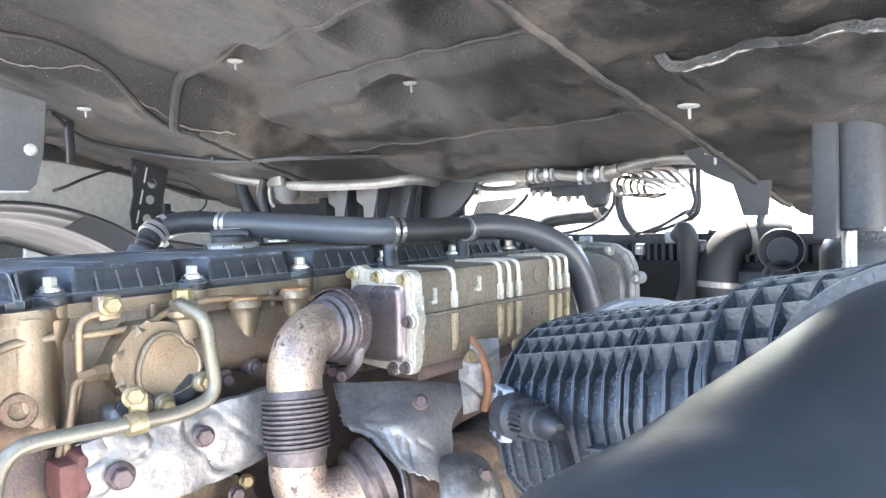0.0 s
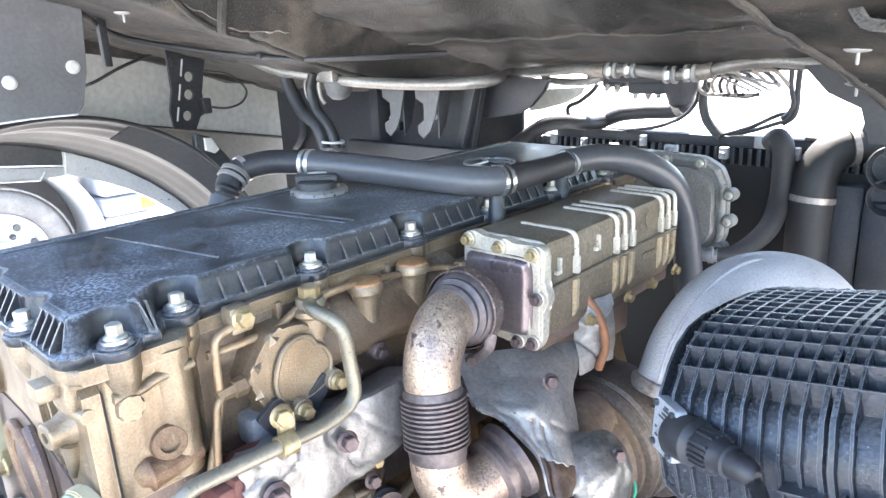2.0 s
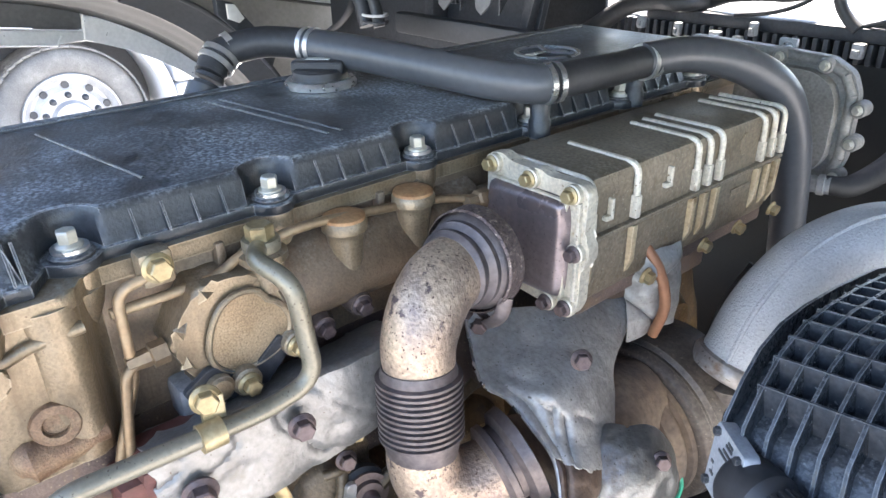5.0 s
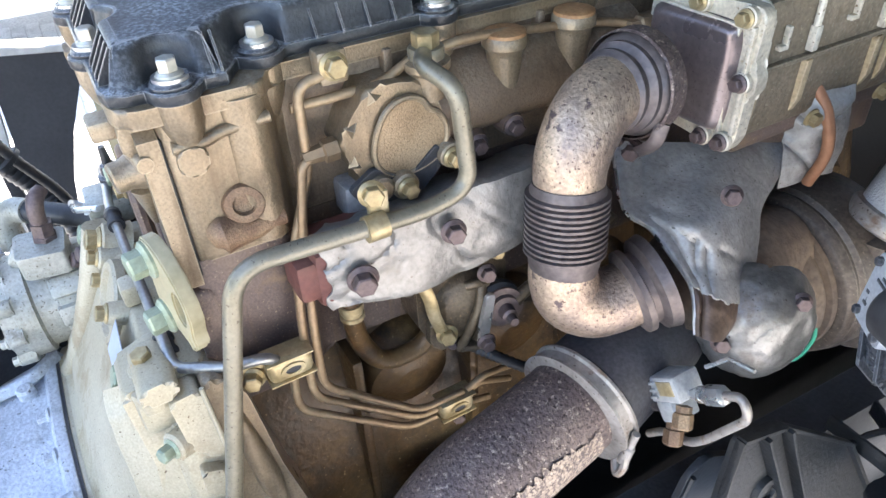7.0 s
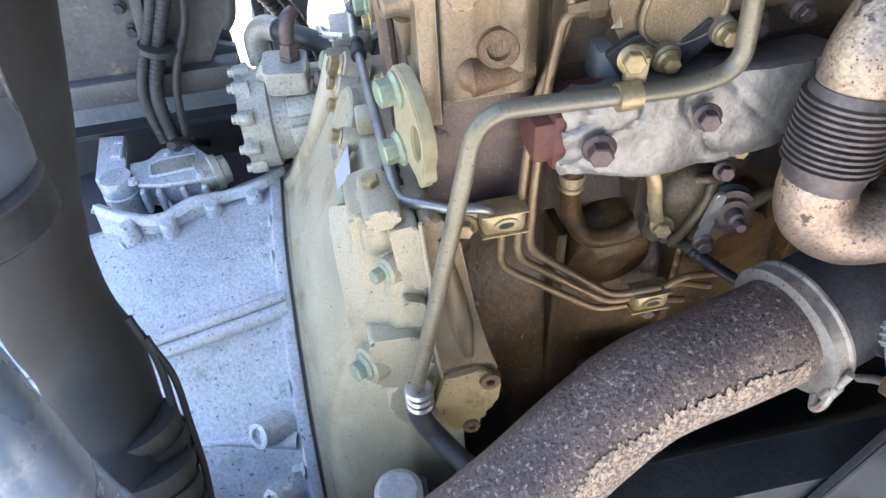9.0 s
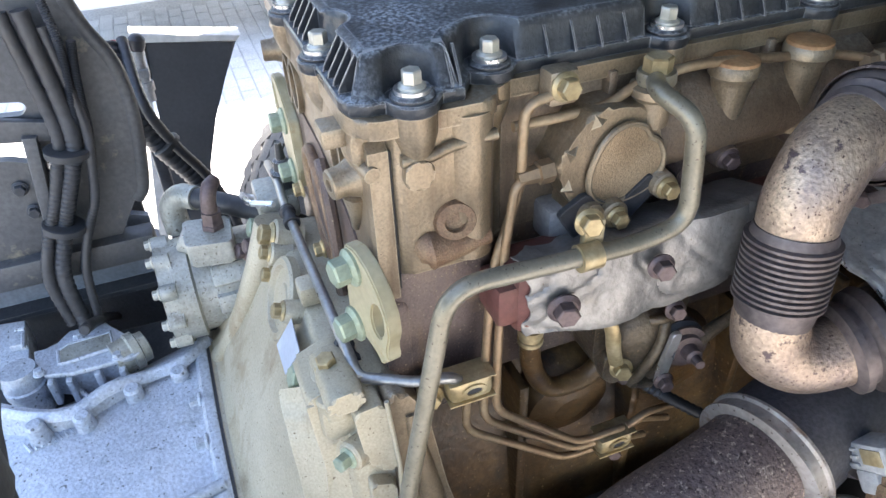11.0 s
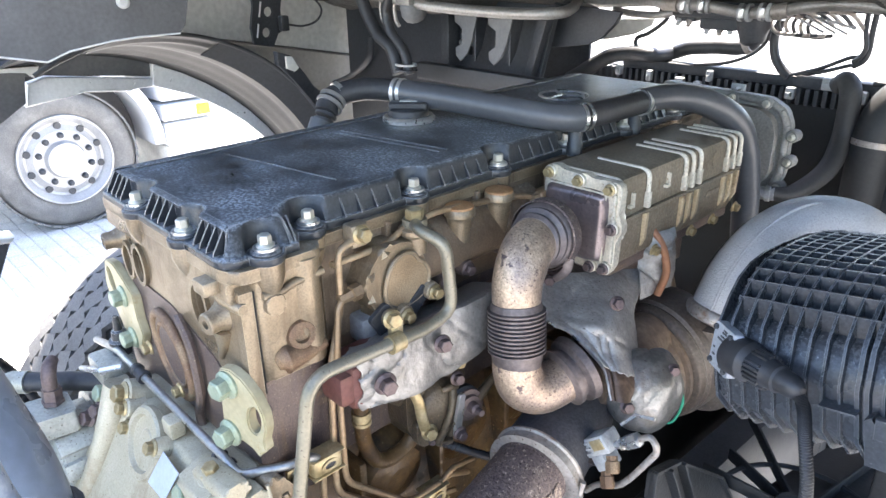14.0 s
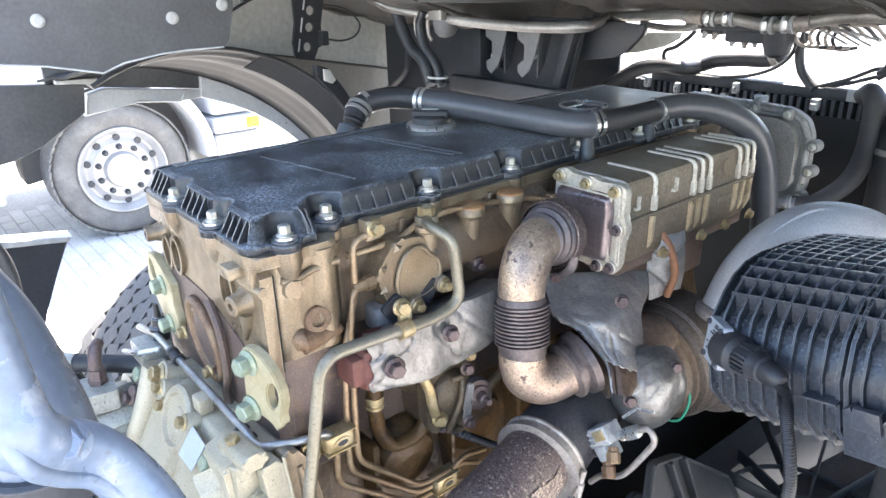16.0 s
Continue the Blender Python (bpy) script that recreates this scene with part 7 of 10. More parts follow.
# ---- charge pipe elbow ----
ELBOW = make("sand_cast_aluminium", [(0.3792, 0.3813, 0.3834), (0.4448, 0.4469, 0.449), (0.5104, 0.5125, 0.5145)], (0.4, 0.6), 0.15, 9, 420, 0.12, 0.5, speck=((0.25, 0.25, 0.25), 500, 0.66, 0.72))
el = thing("charge_air_elbow", (0.33, 0.66, 1.15), "grey cast aluminium charge air elbow rising from turbo", "pipe")
bm = bmesh.new()
add_tube(bm, spline([(0.340, 0.668, 1.212), (0.352, 0.695, 1.275), (0.378, 0.735, 1.325), (0.418, 0.780, 1.345), (0.470, 0.825, 1.325), (0.505, 0.86, 1.255), (0.515, 0.88, 1.15)], 8), [0.040, 0.041, 0.043, 0.045, 0.047, 0.048, 0.048], 36)
part("elbow_casting", bm, ELBOW, el)
bm = bmesh.new()
add_lathe(bm, (0.338, 0.662, 1.198), (0.15, 0.36, 0.9), [(0, 0.040), (0.003, 0.046), (0.008, 0.047), (0.016, 0.047), (0.020, 0.045), (0.022, 0.040)], 36)
part("elbow_clamp", bm, CLAMP, el, "steel band clamp")
bm = bmesh.new()
add_tube(bm, spline([(0.345, 0.632, 1.225), (0.355, 0.660, 1.295), (0.378, 0.705, 1.353), (0.415, 0.755, 1.385), (0.460, 0.81, 1.368)], 6), 0.003, 8)
part("parting_ridge", bm, ELBOW, el)
bm = bmesh.new()
add_tube(bm, spline([(0.338, 0.664, 1.205), (0.336, 0.672, 1.16), (0.330, 0.685, 1.11), (0.32, 0.70, 1.06)], 6), [0.040, 0.046, 0.052, 0.055], 28)
part("scroll_outlet", bm, SCROLL, el, "tan cast outlet")
bm = bmesh.new()
add_tube(bm, spline([(0.27, 0.80, 1.08), (0.275, 0.80, 1.18), (0.29, 0.83, 1.24)], 6), 0.03, 18)
part("rubber_sleeve", bm, RUBBER, el)

# ---- air filter housing: barrel shell with a grid of ribs ----
af = thing("air_filter_housing", (0.75, 0.6, 1.2), "dark blue-grey ribbed plastic air filter housing beside the engine", "air filter")
AX = Vector((0.205, -0.012, 0.037)).normalized()
AY = Vector((0, 0, 1)).cross(AX).normalized()
AZ = AX.cross(AY)
AO = Vector((0.462, 0.437, 1.371))
AF_SHELL = [(0.10, -0.168), (0.038, -0.162), (-0.004, -0.145), (-0.0295, -0.115), (-0.0315, -0.062), (-0.0165, -0.028), (0.002, -0.020), (0.024, -0.001), (0.052, 0.009), (0.085, 0.012), (0.13, 0.011), (0.20, 0.005), (0.26, -0.010), (0.278, -0.04), (0.25, -0.15)]
AF_EDGE = [(0.10, -0.172), (0.036, -0.167), (-0.008, -0.150), (-0.034, -0.118), (-0.037, -0.060), (-0.022, -0.022), (0.000, 0.000), (0.022, 0.016), (0.050, 0.026), (0.084, 0.029), (0.13, 0.028), (0.20, 0.022), (0.268, 0.006), (0.290, -0.04), (0.258, -0.158)]


def af_at(a, b, c):
    return AO + AX * a + AY * b + AZ * c


def af_line(a, base, grow=0.0):
    """One section of the barrel at a; the end cap draws in towards its middle."""
    cap = 1.0 if a > 0.0 else max(0.0, 1 - (a / 0.045) ** 2) ** 0.5
    k = 0.55 + 0.45 * cap
    up = grow + (0.012 if a > 0.214 else 0.0)
    out = []
    for b, c in base:
        dl = max(0.08, math.hypot(b - 0.12, c + 0.10))
        out.append(af_at(a, 0.12 + (b - 0.12) * (k + up / dl), -0.10 + (c + 0.10) * (k + up / dl)))
    return out


def skin(bm, sections):
    vr = [[bm.verts.new(p) for p in q] for q in sections]
    m = len(vr[0])
    for A, B in zip(vr, vr[1:]):
        for k in range(m):
            bm.faces.new((A[k], A[(k + 1) % m], B[(k + 1) % m], B[k]))
    bm.faces.new(vr[0])
    bm.faces.new(list(reversed(vr[-1])))


bm = bmesh.new()
skin(bm, [af_line(a, AF_SHELL) for a in (-0.0445, -0.043, -0.038, -0.030, -0.020, -0.010, 0.0, 0.10, 0.2135, 0.2145, 0.40, 0.58)])
part("housing_shell", bm, AIRBOX, af, "", 50)
ribs_at = [(0.0165 * k - 0.0005, 0.0013) for k in range(8)] + [(0.131, 0.0022), (0.1395, 0.0022), (0.154, 0.0013), (0.175, 0.0013), (0.195, 0.0013), (0.2045, 0.0026)] + [(0.2165 + 0.0235 * k, 0.0015) for k in range(16)] + [(-0.018, 0.0012)]
for a, w in ribs_at:
    bm = bmesh.new()
    lo, hi = af_line(a, AF_SHELL, -0.003), af_line(a, AF_EDGE)
    skin(bm, [[p - AX * 1.7 * w, q - AX * w, q + AX * w, p + AX * 1.7 * w] for p, q in list(zip(lo, hi))[1:-1]])
    part("long_rib", bm, AIRBOX, af)


def over(line, b):
    """Height of a section line at b, on its upper side."""
    for (b0, c0), (b1, c1) in zip(line[5:], line[6:]):
        if b0 <= b <= b1:
            return c0 + (c1 - c0) * (b - b0) / (b1 - b0)
    return line[6][1]


for a0, a1, bs in ((-0.004, 0.212, [0.0188 * k for k in range(14)]), (0.2165, 0.57, [-0.012 + 0.027 * k for k in range(10)])):
    raise_by = 0.012 if a0 > 0.2 else 0.0
    for b in bs:
        bm = bmesh.new()
        z0, z1 = over(AF_SHELL, b) - 0.004 - (0.006 if b <= 0 else 0), over(AF_EDGE, b)
        skin(bm, [[af_at(a, b - 0.0022, z0 + raise_by), af_at(a, b + 0.0022, z0 + raise_by), af_at(a, b + 0.0012, z1 + raise_by), af_at(a, b - 0.0012, z1 + raise_by)] for a in (a0, a1)])
        part("cross_rib", bm, AIRBOX, af)
# sloped flange between the two halves, seam ledge and latch
bm = bmesh.new()
skin(bm, [af_line(0.2085, AF_EDGE, -0.006), af_line(0.2095, AF_EDGE, 0.002), af_line(0.2135, AF_EDGE, 0.004), af_line(0.2175, AF_EDGE, 0.001)])
part("joint_flange", bm, AIRBOX, af)
for a0, a1, c in ((0.100, 0.134, -0.082), (0.218, 0.30, -0.090)):
    bm = bmesh.new()
    skin(bm, [[af_at(a, b, z) for b, z in ((-0.028, c - 0.002), (-0.047, c - 0.001), (-0.047, c + 0.001), (-0.028, c + 0.002))] for a in (a0, a1)])
    part("seam_ledge", bm, AIRBOX, af)
LM = Matrix.Translation(af_at(0.166, -0.044, -0.100)) @ Matrix((AX, AY, AZ)).transposed().to_4x4()
bm = bmesh.new()
add_prism(bm, [(-0.022, -0.03), (0.022, -0.03), (0.024, 0.018), (0.016, 0.024), (0.013, 0.012), (-0.013, 0.012), (-0.016, 0.024), (-0.024, 0.018)], "y", -0.006, 0.010, 0.0015, m=LM)
part("latch", bm, AIRBOX, af)
bm = bmesh.new()
add_prism(bm, [(-0.014, 0.004), (0.014, 0.004), (0.012, 0.026), (-0.012, 0.026)], "y", -0.012, -0.002, 0.002, m=LM)
part("latch_tongue", bm, AIRBOX, af)
# sensor plate, plug and lead
STEEL_GREY = make("grey_plate", [(0.30, 0.32, 0.345), (0.39, 0.415, 0.44), (0.47, 0.495, 0.52)], (0.4, 0.55), 0.2, 20, 400, 0.12, 0.1)
sp = thing("filter_sensor", (0.47, 0.41, 1.26), "grey sensor plate with large black knurled plug on the air filter", "sensor")
S0 = Vector((0.463, 0.406, 1.318))
SD = Vector((0.100, -0.046, 0.013)).normalized()
SPX = Vector((0.75, -0.62, 0.10)).normalized()
SPZ = (Vector((0.16, 0.0, 1.0)) - SPX * Vector((0.16, 0.0, 1.0)).dot(SPX)).normalized()
SP = Matrix.Translation(S0) @ Matrix((SPX, SPZ.cross(SPX), SPZ)).transposed().to_4x4()
bm = bmesh.new()
add_prism(bm, round_poly([(-0.018, -0.026), (0.026, -0.026), (0.026, 0.026), (-0.018, 0.026)], 0.004), "y", -0.005, 0.006, 0.001, m=SP)
part("plate", bm, STEEL_GREY, sp)
for k, (px, pz, w) in enumerate(((0.006, 0.021, 0.008), (0.005, 0.018, 0.010), (0.004, 0.013, 0.013), (0.000, 0.009, 0.016), (-0.012, -0.004, 0.004), (-0.010, -0.012, 0.006), (0.008, -0.020, 0.007))):
    bm = bmesh.new()
    add_box(bm, (px - w / 2, -0.0056, pz - 0.0011), (px + w / 2, -0.0048, pz + 0.0011), 0.0002, m=SP)
    part("print_bar", bm, FRAME, sp)
bm = bmesh.new()
add_lathe(bm, S0, SD, [(0.006, 0.013), (0.012, 0.020), (0.016, 0.0225), (0.040, 0.0225), (0.043, 0.020), (0.046, 0.0165), (0.068, 0.0165), (0.070, 0.0150), (0.082, 0.0150), (0.084, 0.0128), (0.098, 0.0125), (0.106, 0.009), (0.110, 0.004)], 28)
part("plug", bm, RUBBER, sp)
U1 = SD.orthogonal().normalized()
U2 = SD.cross(U1)
for k in range(22):
    if k % 6 == 5:
        continue
    bm = bmesh.new()
    d = U1 * math.cos(k * 0.2856) + U2 * math.sin(k * 0.2856)
    tng = SD.cross(d)
    bx = S0 + SD * 0.058 + d * 0.0175
    km = Matrix.Translation(bx) @ Matrix((SD, tng, d)).transposed().to_4x4()
    add_box(bm, (-0.010, -0.0014, -0.002), (0.010, 0.0014, 0.002), 0.0005, m=km)
    part("knurl_ridge", bm, RUBBER, sp)
q0 = S0 + SD * 0.098
bm = bmesh.new()
P = spline([q0, q0 + Vector((0.014, -0.006, -0.012)), q0 + Vector((0.022, -0.006, -0.045)), q0 + Vector((0.034, 0.0, -0.12)), q0 + Vector((0.02, 0.02, -0.20))], 40)
add_tube(bm, P, [0.0068 if k % 2 else 0.0056 for k in range(len(P))], 12)
part("corrugated_lead", bm, RUBBER, sp)
for px, pz in ((-0.013, 0.020), (0.020, 0.020), (-0.013, -0.020), (0.020, -0.020)):
    bolt(sp, SP @ Vector((px, -0.005, pz)), SP.to_3x3() @ Vector((0, -1, 0)), 0.006, FRAME, flange=False, name="screw")

# ---- intake duct beside the filter ----
du = thing("intake_duct", (0.9, 0.25, 1.0), "smooth black plastic air intake duct beside the filter", "duct")
bm = bmesh.new()
add_tube(bm, spline([(0.871, 0.422, 1.401), (0.854, 0.305, 1.380), (0.840, 0.208, 1.363), (0.826, 0.110, 1.346), (0.815, 0.032, 1.332), (0.825, -0.058, 1.272), (0.845, -0.098, 1.132)], 8), 0.105, 48)
part("duct_body", bm, make("smooth_duct_plastic", [(0.026, 0.029, 0.032), (0.034, 0.038, 0.041), (0.045, 0.049, 0.052)], (0.3, 0.46), 0.0, 4, 200, 0.12, 0.05), du)
for k, r in ((0.0, 0.113), (0.028, 0.110)):
    bm = bmesh.new()
    q = Vector((0.854, 0.305, 1.380)) + Vector((0.14, 0.97, 0.17)) * k
    add_lathe(bm, q, (0.14, 0.97, 0.17), [(-0.008, r - 0.009), (-0.006, r), (0.006, r), (0.008, r - 0.009)], 48)
    part("duct_collar", bm, AIRBOX, du)

# ---- gearbox ----
gb = thing("gearbox", (0, -0.7, 0.4), "dusty silver-grey cast lorry gearbox with ribs", "gearbox")
G1 = smooth_line([(0.205, 0.50), (0.210, 0.60), (0.196, 0.70), (0.170, 0.77), (0.138, 0.83), (0.098, 0.882), (0.052, 0.926), (0.028, 0.945), (-0.03, 0.952), (-0.10, 0.957), (-0.17, 0.958), (-0.20, 0.948), (-0.26, 0.90), (-0.30, 0.80), (-0.33, 0.70), (-0.34, 0.55)])
G2 = [(x * 0.86 - 0.01, 0.50 + (z - 0.50) * 0.88) for x, z in G1]
bm = bmesh.new()
loft(bm, [(-0.172, between(JL, JL, 0, -0.004)), (-0.184, between(JL, JL, 0, -0.004)), (-0.190, between(JL, G1, 0.05, -0.006)), (-0.24, between(JL, G1, 0.42)), (-0.30, between(JL, G1, 0.74)), (-0.38, G1), (-0.55, between(G1, G2, 0.35)), (-0.80, G2), (-1.30, between(G2, G2, 0, -0.03))])
part("bell_case", bm, GEAR, gb, "", 45)
bm = bmesh.new()
loft(bm, [(-0.1695, between(JL, JL, 0, 0.003)), (-0.1715, between(JL, JL, 0, 0.004)), (-0.182, between(JL, JL, 0, 0.003)), (-0.186, between(JL, JL, 0, -0.002))])
part("flange_ledge", bm, GEAR, gb)
bm = bmesh.new()
loft(bm, [(-0.1655, between(JL, JL, 0, 0.001)), (-0.1695, between(JL, JL, 0, 0.001))])
part("flange_gasket", bm, FRAME, gb)
# stepped ledge that parts the flat lid from the round flank
LEDGE = [(0.004, -0.176, 0.958), (0.018, -0.24, 0.957), (0.030, -0.31, 0.953), (0.036, -0.38, 0.948), (0.03, -0.56, 0.925), (0.02, -0.78, 0.89)]
bm = bmesh.new()
add_tube(bm, spline(LEDGE, 6), 0.0075, 10)
part("case_ledge", bm, GEAR, gb)
bm = bmesh.new()
add_tube(bm, [Vector(p) + Vector((0.012, 0, -0.012)) for p in spline(LEDGE, 6)], 0.010, 10)
part("ledge_foot", bm, GEAR, gb)
for y, z in ((-0.205, 0.87), (-0.205, 0.80)):
    x = 0.14 if z > 0.85 else 0.192
    bm = bmesh.new()
    add_lathe(bm, (x - 0.02, y + 0.01, z - 0.02), (0.55, -0.65, 0.5), [(0, 0.024), (0.035, 0.019), (0.055, 0.016), (0.056, 0.010), (0.050, 0.009), (0.050, 0.0005)], 20)
    part("case_boss", bm, GEAR, gb)
for k in (22, 28, 34, 40, 46, 52):
    x, z = JL[k]
    bolt(gb, (x * 0.985, -0.186, z - 0.010), (0, -1, 0), 0.016, GEAR, h=0.012)
for a, b in (((0.235, -0.186, 0.745), (0.185, -0.34, 0.730)), ((0.150, -0.188, 0.850), (0.120, -0.36, 0.845))):
    bm = bmesh.new()
    add_tube(bm, [a, Vector(a).lerp(Vector(b), 0.5) + Vector((-0.004, 0, 0.004)), b], [0.012, 0.008, 0.004], 10)
    part("case_rib", bm, GEAR, gb)
# raised rim with openings along the top of the case
rim_line = spline([(-0.226, -0.166, 0.985), (-0.196, -0.198, 0.988), (-0.188, -0.242, 0.984), (-0.176, -0.290, 0.992), (-0.158, -0.338, 0.986), (-0.166, -0.385, 0.992), (-0.196, -0.43, 0.992)], 8)
bm = bmesh.new()
add_sheet(bm, lambda u, v: rim_line[int(u * (len(rim_line) - 1))] + Vector((0.020 * v - 0.010, 0.004 * v, 0.003 - 0.010 * (2 * v - 1) ** 2)), len(rim_line) - 1, 8, 0.012)
part("rim_lip", bm, GEAR, gb)
bm = bmesh.new()
add_sheet(bm, lambda u, v: rim_line[int(u * (len(rim_line) - 1))] + Vector((0.010 * v, 0, -0.045 * v)), len(rim_line) - 1, 4, 0.010)
part("rim_wall", bm, GEAR, gb)
for k in (10, 20, 30, 39):
    q = rim_line[k]
    bm = bmesh.new()
    add_lathe(bm, q + Vector((0.012, 0, -0.055)), (0.1, 0, 1), [(0, 0.017), (0.035, 0.012), (0.052, 0.011), (0.055, 0.008)], 16)
    part("rim_boss", bm, GEAR, gb)
# dark plate laid inside the rim to give the hollow its shade
bm = bmesh.new()
add_prism(bm, round_poly([(-0.360, -0.50), (-0.350, -0.19), (-0.235, -0.19), (-0.20, -0.25), (-0.18, -0.34), (-0.20, -0.50)], 0.02), "z", 0.90, 0.935, 0.004)
part("rim_floor", bm, FRAME, gb, "dark floor standing in for the shade of the hollow")
for k in range(26):
    bm = bmesh.new()
    y = -0.400 + 0.007 * k
    add_tube(bm, [(-0.150 - 0.0012 * k, y, 0.9595), (-0.132 - 0.0012 * k, y + 0.010, 0.9605)], 0.0022, 6)
    part("cast_groove", bm, GEAR, gb)
act = thing("gear_actuator", (-0.25, -0.33, 0.92), "grey ribbed cast gear shift actuator with cover and round motor", "actuator")
bm = bmesh.new()
add_prism(bm, [(-0.242, -0.38), (-0.282, -0.383), (-0.297, -0.347), (-0.308, -0.296), (-0.273, -0.27), (-0.228, -0.267), (-0.222, -0.279), (-0.222, -0.338)], "z", 0.945, 0.992, 0.004)
part("valve_body", bm, GEAR, act)
bm = bmesh.new()
add_prism(bm, [(-0.252, -0.382), (-0.276, -0.385), (-0.272, -0.358), (-0.29, -0.345), (-0.3, -0.342), (-0.3, -0.294), (-0.279, -0.285), (-0.261, -0.267), (-0.216, -0.251), (-0.21, -0.262), (-0.211, -0.335), (-0.221, -0.368)], "z", 0.992, 0.999, 0.002)
part("top_flange", bm, GEAR, act)
PAD_ = [(-0.26, -0.353), (-0.268, -0.341), (-0.271, -0.287), (-0.237, -0.283), (-0.231, -0.339), (-0.232, -0.35)]
bm = bmesh.new()
add_prism(bm, PAD_, "z", 0.999, 1.002, 0.001)
part("cast_pad", bm, PUMP, act, "rough cast pad")
bm = bmesh.new()
add_tube(bm, [(x, y, 1.001) for x, y in PAD_ + PAD_[:1]], 0.0028, 8)
part("pad_rim", bm, GEAR, act)
for x, y in [(-0.223, -0.364), (-0.218, -0.341), (-0.217, -0.307), (-0.211, -0.276)]:
    bm = bmesh.new()
    add_box(bm, (x - 0.004, y - 0.004, 0.950), (x + 0.012, y + 0.004, 0.990), 0.002)
    part("web", bm, GEAR, act)
bm = bmesh.new()
add_tube(bm, [(x, y, 0.958) for x, y in [(-0.244, -0.382), (-0.235, -0.347), (-0.2, -0.326), (-0.223, -0.281)]], 0.005, 8)
part("lower_bar", bm, GEAR, act)
bm = bmesh.new()
add_lathe(bm, (-0.232, -0.277, 0.985), (-0.008, 0.021, 0.0), [(-0.010, 0.024), (0.010, 0.024), (0.012, 0.027), (0.022, 0.027), (0.024, 0.022), (0.034, 0.021), (0.036, 0.014)], 28)
part("round_motor", bm, PUMP, act, "tan round motor end")
bm = bmesh.new()
P_ = spline([(-0.211, -0.3, 1.061), (-0.254, -0.3, 1.036), (-0.347, -0.3, 0.971), (-0.448, -0.3, 0.889), (-0.528, -0.3, 0.805), (-0.545, -0.3, 0.761)], 10)
add_tube(bm, P_, [0.0075 if k % 2 else 0.0060 for k in range(len(P_))], 10)
part("corrugated_arch", bm, RUBBER, act, "black corrugated conduit")
bm = bmesh.new()
add_prism(bm, [(-0.358, -0.441), (-0.352, -0.401), (-0.299, -0.392), (-0.24, -0.386), (-0.25, -0.432)], "z", 0.955, 0.999, 0.003)
part("side_module", bm, GEAR, act)
bm = bmesh.new()
add_prism(bm, [(-0.339, -0.418), (-0.335, -0.397), (-0.282, -0.391), (-0.285, -0.411)], "z", 0.999, 1.010, 0.002)
part("module_lid", bm, GEAR, act)
for a, b in [((-0.317, -0.407), (-0.315, -0.395)), ((-0.305, -0.396), (-0.272, -0.393))]:
    bm = bmesh.new()
    add_tube(bm, [(a[0], a[1], 1.010), (b[0], b[1], 1.010)], 0.003, 6)
    part("fin", bm, GEAR, act)
bm = bmesh.new()
add_lathe(bm, (-0.237, -0.4, 0.95), (0.05, 0, -1), [(-0.055, 0.022), (-0.03, 0.024), (-0.028, 0.026), (-0.018, 0.026), (-0.016, 0.023), (0.0, 0.024), (0.04, 0.028)], 24)
part("pillar", bm, GEAR, act)
for x, y in [(-0.226, -0.374), (-0.245, -0.264), (-0.217, -0.278), (-0.279, -0.328)]:
    bolt(act, (x, y, 0.999), (0, 0, 1), 0.010, GEAR, name="screw")

# ---- pump on the flywheel housing ----
pu = thing("hydraulic_pump", (-0.27, -0.16, 1.0), "weathered grey hydraulic pump with hose elbows", "pump")
PC = Vector((-0.258, 0, 1.052))
bm = bmesh.new()
add_lathe(bm, (PC.x, -0.045, PC.z), (0, -1, 0), [(0, 0.058), (0.02, 0.066), (0.085, 0.068), (0.088, 0.063), (0.112, 0.063), (0.115, 0.070), (0.138, 0.070)], 40)
part("pump_body", bm, PUMP, pu)
bm = bmesh.new()
lobes = []
for k in range(96):
    a = 2 * math.pi * k / 96
    r = 0.068 + 0.011 * max(0.0, math.cos(10 * a)) ** 0.6
    lobes.append((PC.x + r * math.cos(a), PC.z + r * math.sin(a)))
add_prism(bm, lobes, "y", -0.200, -0.180, 0.002)
part("end_plate", bm, PUMP, pu)
for k in range(10):
    a = 2 * math.pi * k / 10
    bolt(pu, (PC.x + 0.070 * math.cos(a), -0.200, PC.z + 0.070 * math.sin(a)), (0, -1, 0), 0.011, PALE_BOLT)
for a in (8, 40, 72):
    d = Vector((math.cos(radians(a)), 0, math.sin(radians(a))))
    m_ = Matrix.Translation(Vector((PC.x, -0.10, PC.z)) + d * 0.062) @ Matrix((Vector((0, 1, 0)), d.cross(Vector((0, 1, 0))), d)).transposed().to_4x4()
    bm = bmesh.new()
    add_box(bm, (-0.035, -0.014, -0.01), (0.036, 0.014, 0.013), 0.004, m=m_)
    part("body_facet", bm, PUMP, pu)
bm = bmesh.new()
add_lathe(bm, (PC.x, -0.060, PC.z), (0, -1, 0), [(0, 0.074), (0.010, 0.076), (0.013, 0.070)], 40)
part("pump_flange", bm, PUMP, pu)
bm = bmesh.new()
add_prism(bm, round_poly([(-0.268, -0.155), (-0.205, -0.155), (-0.195, -0.10), (-0.258, -0.095)], 0.006), "z", 1.118, 1.150, 0.003)
part("port_block", bm, PUMP, pu)
bm = bmesh.new()
add_lathe(bm, (-0.250, -0.150, 1.128), (-0.3, -0.8, 0.4), [(-0.01, 0.017), (0.012, 0.0165), (0.014, 0.014)], 26)
part("round_plug", bm, PUMP, pu)
bm = bmesh.new()
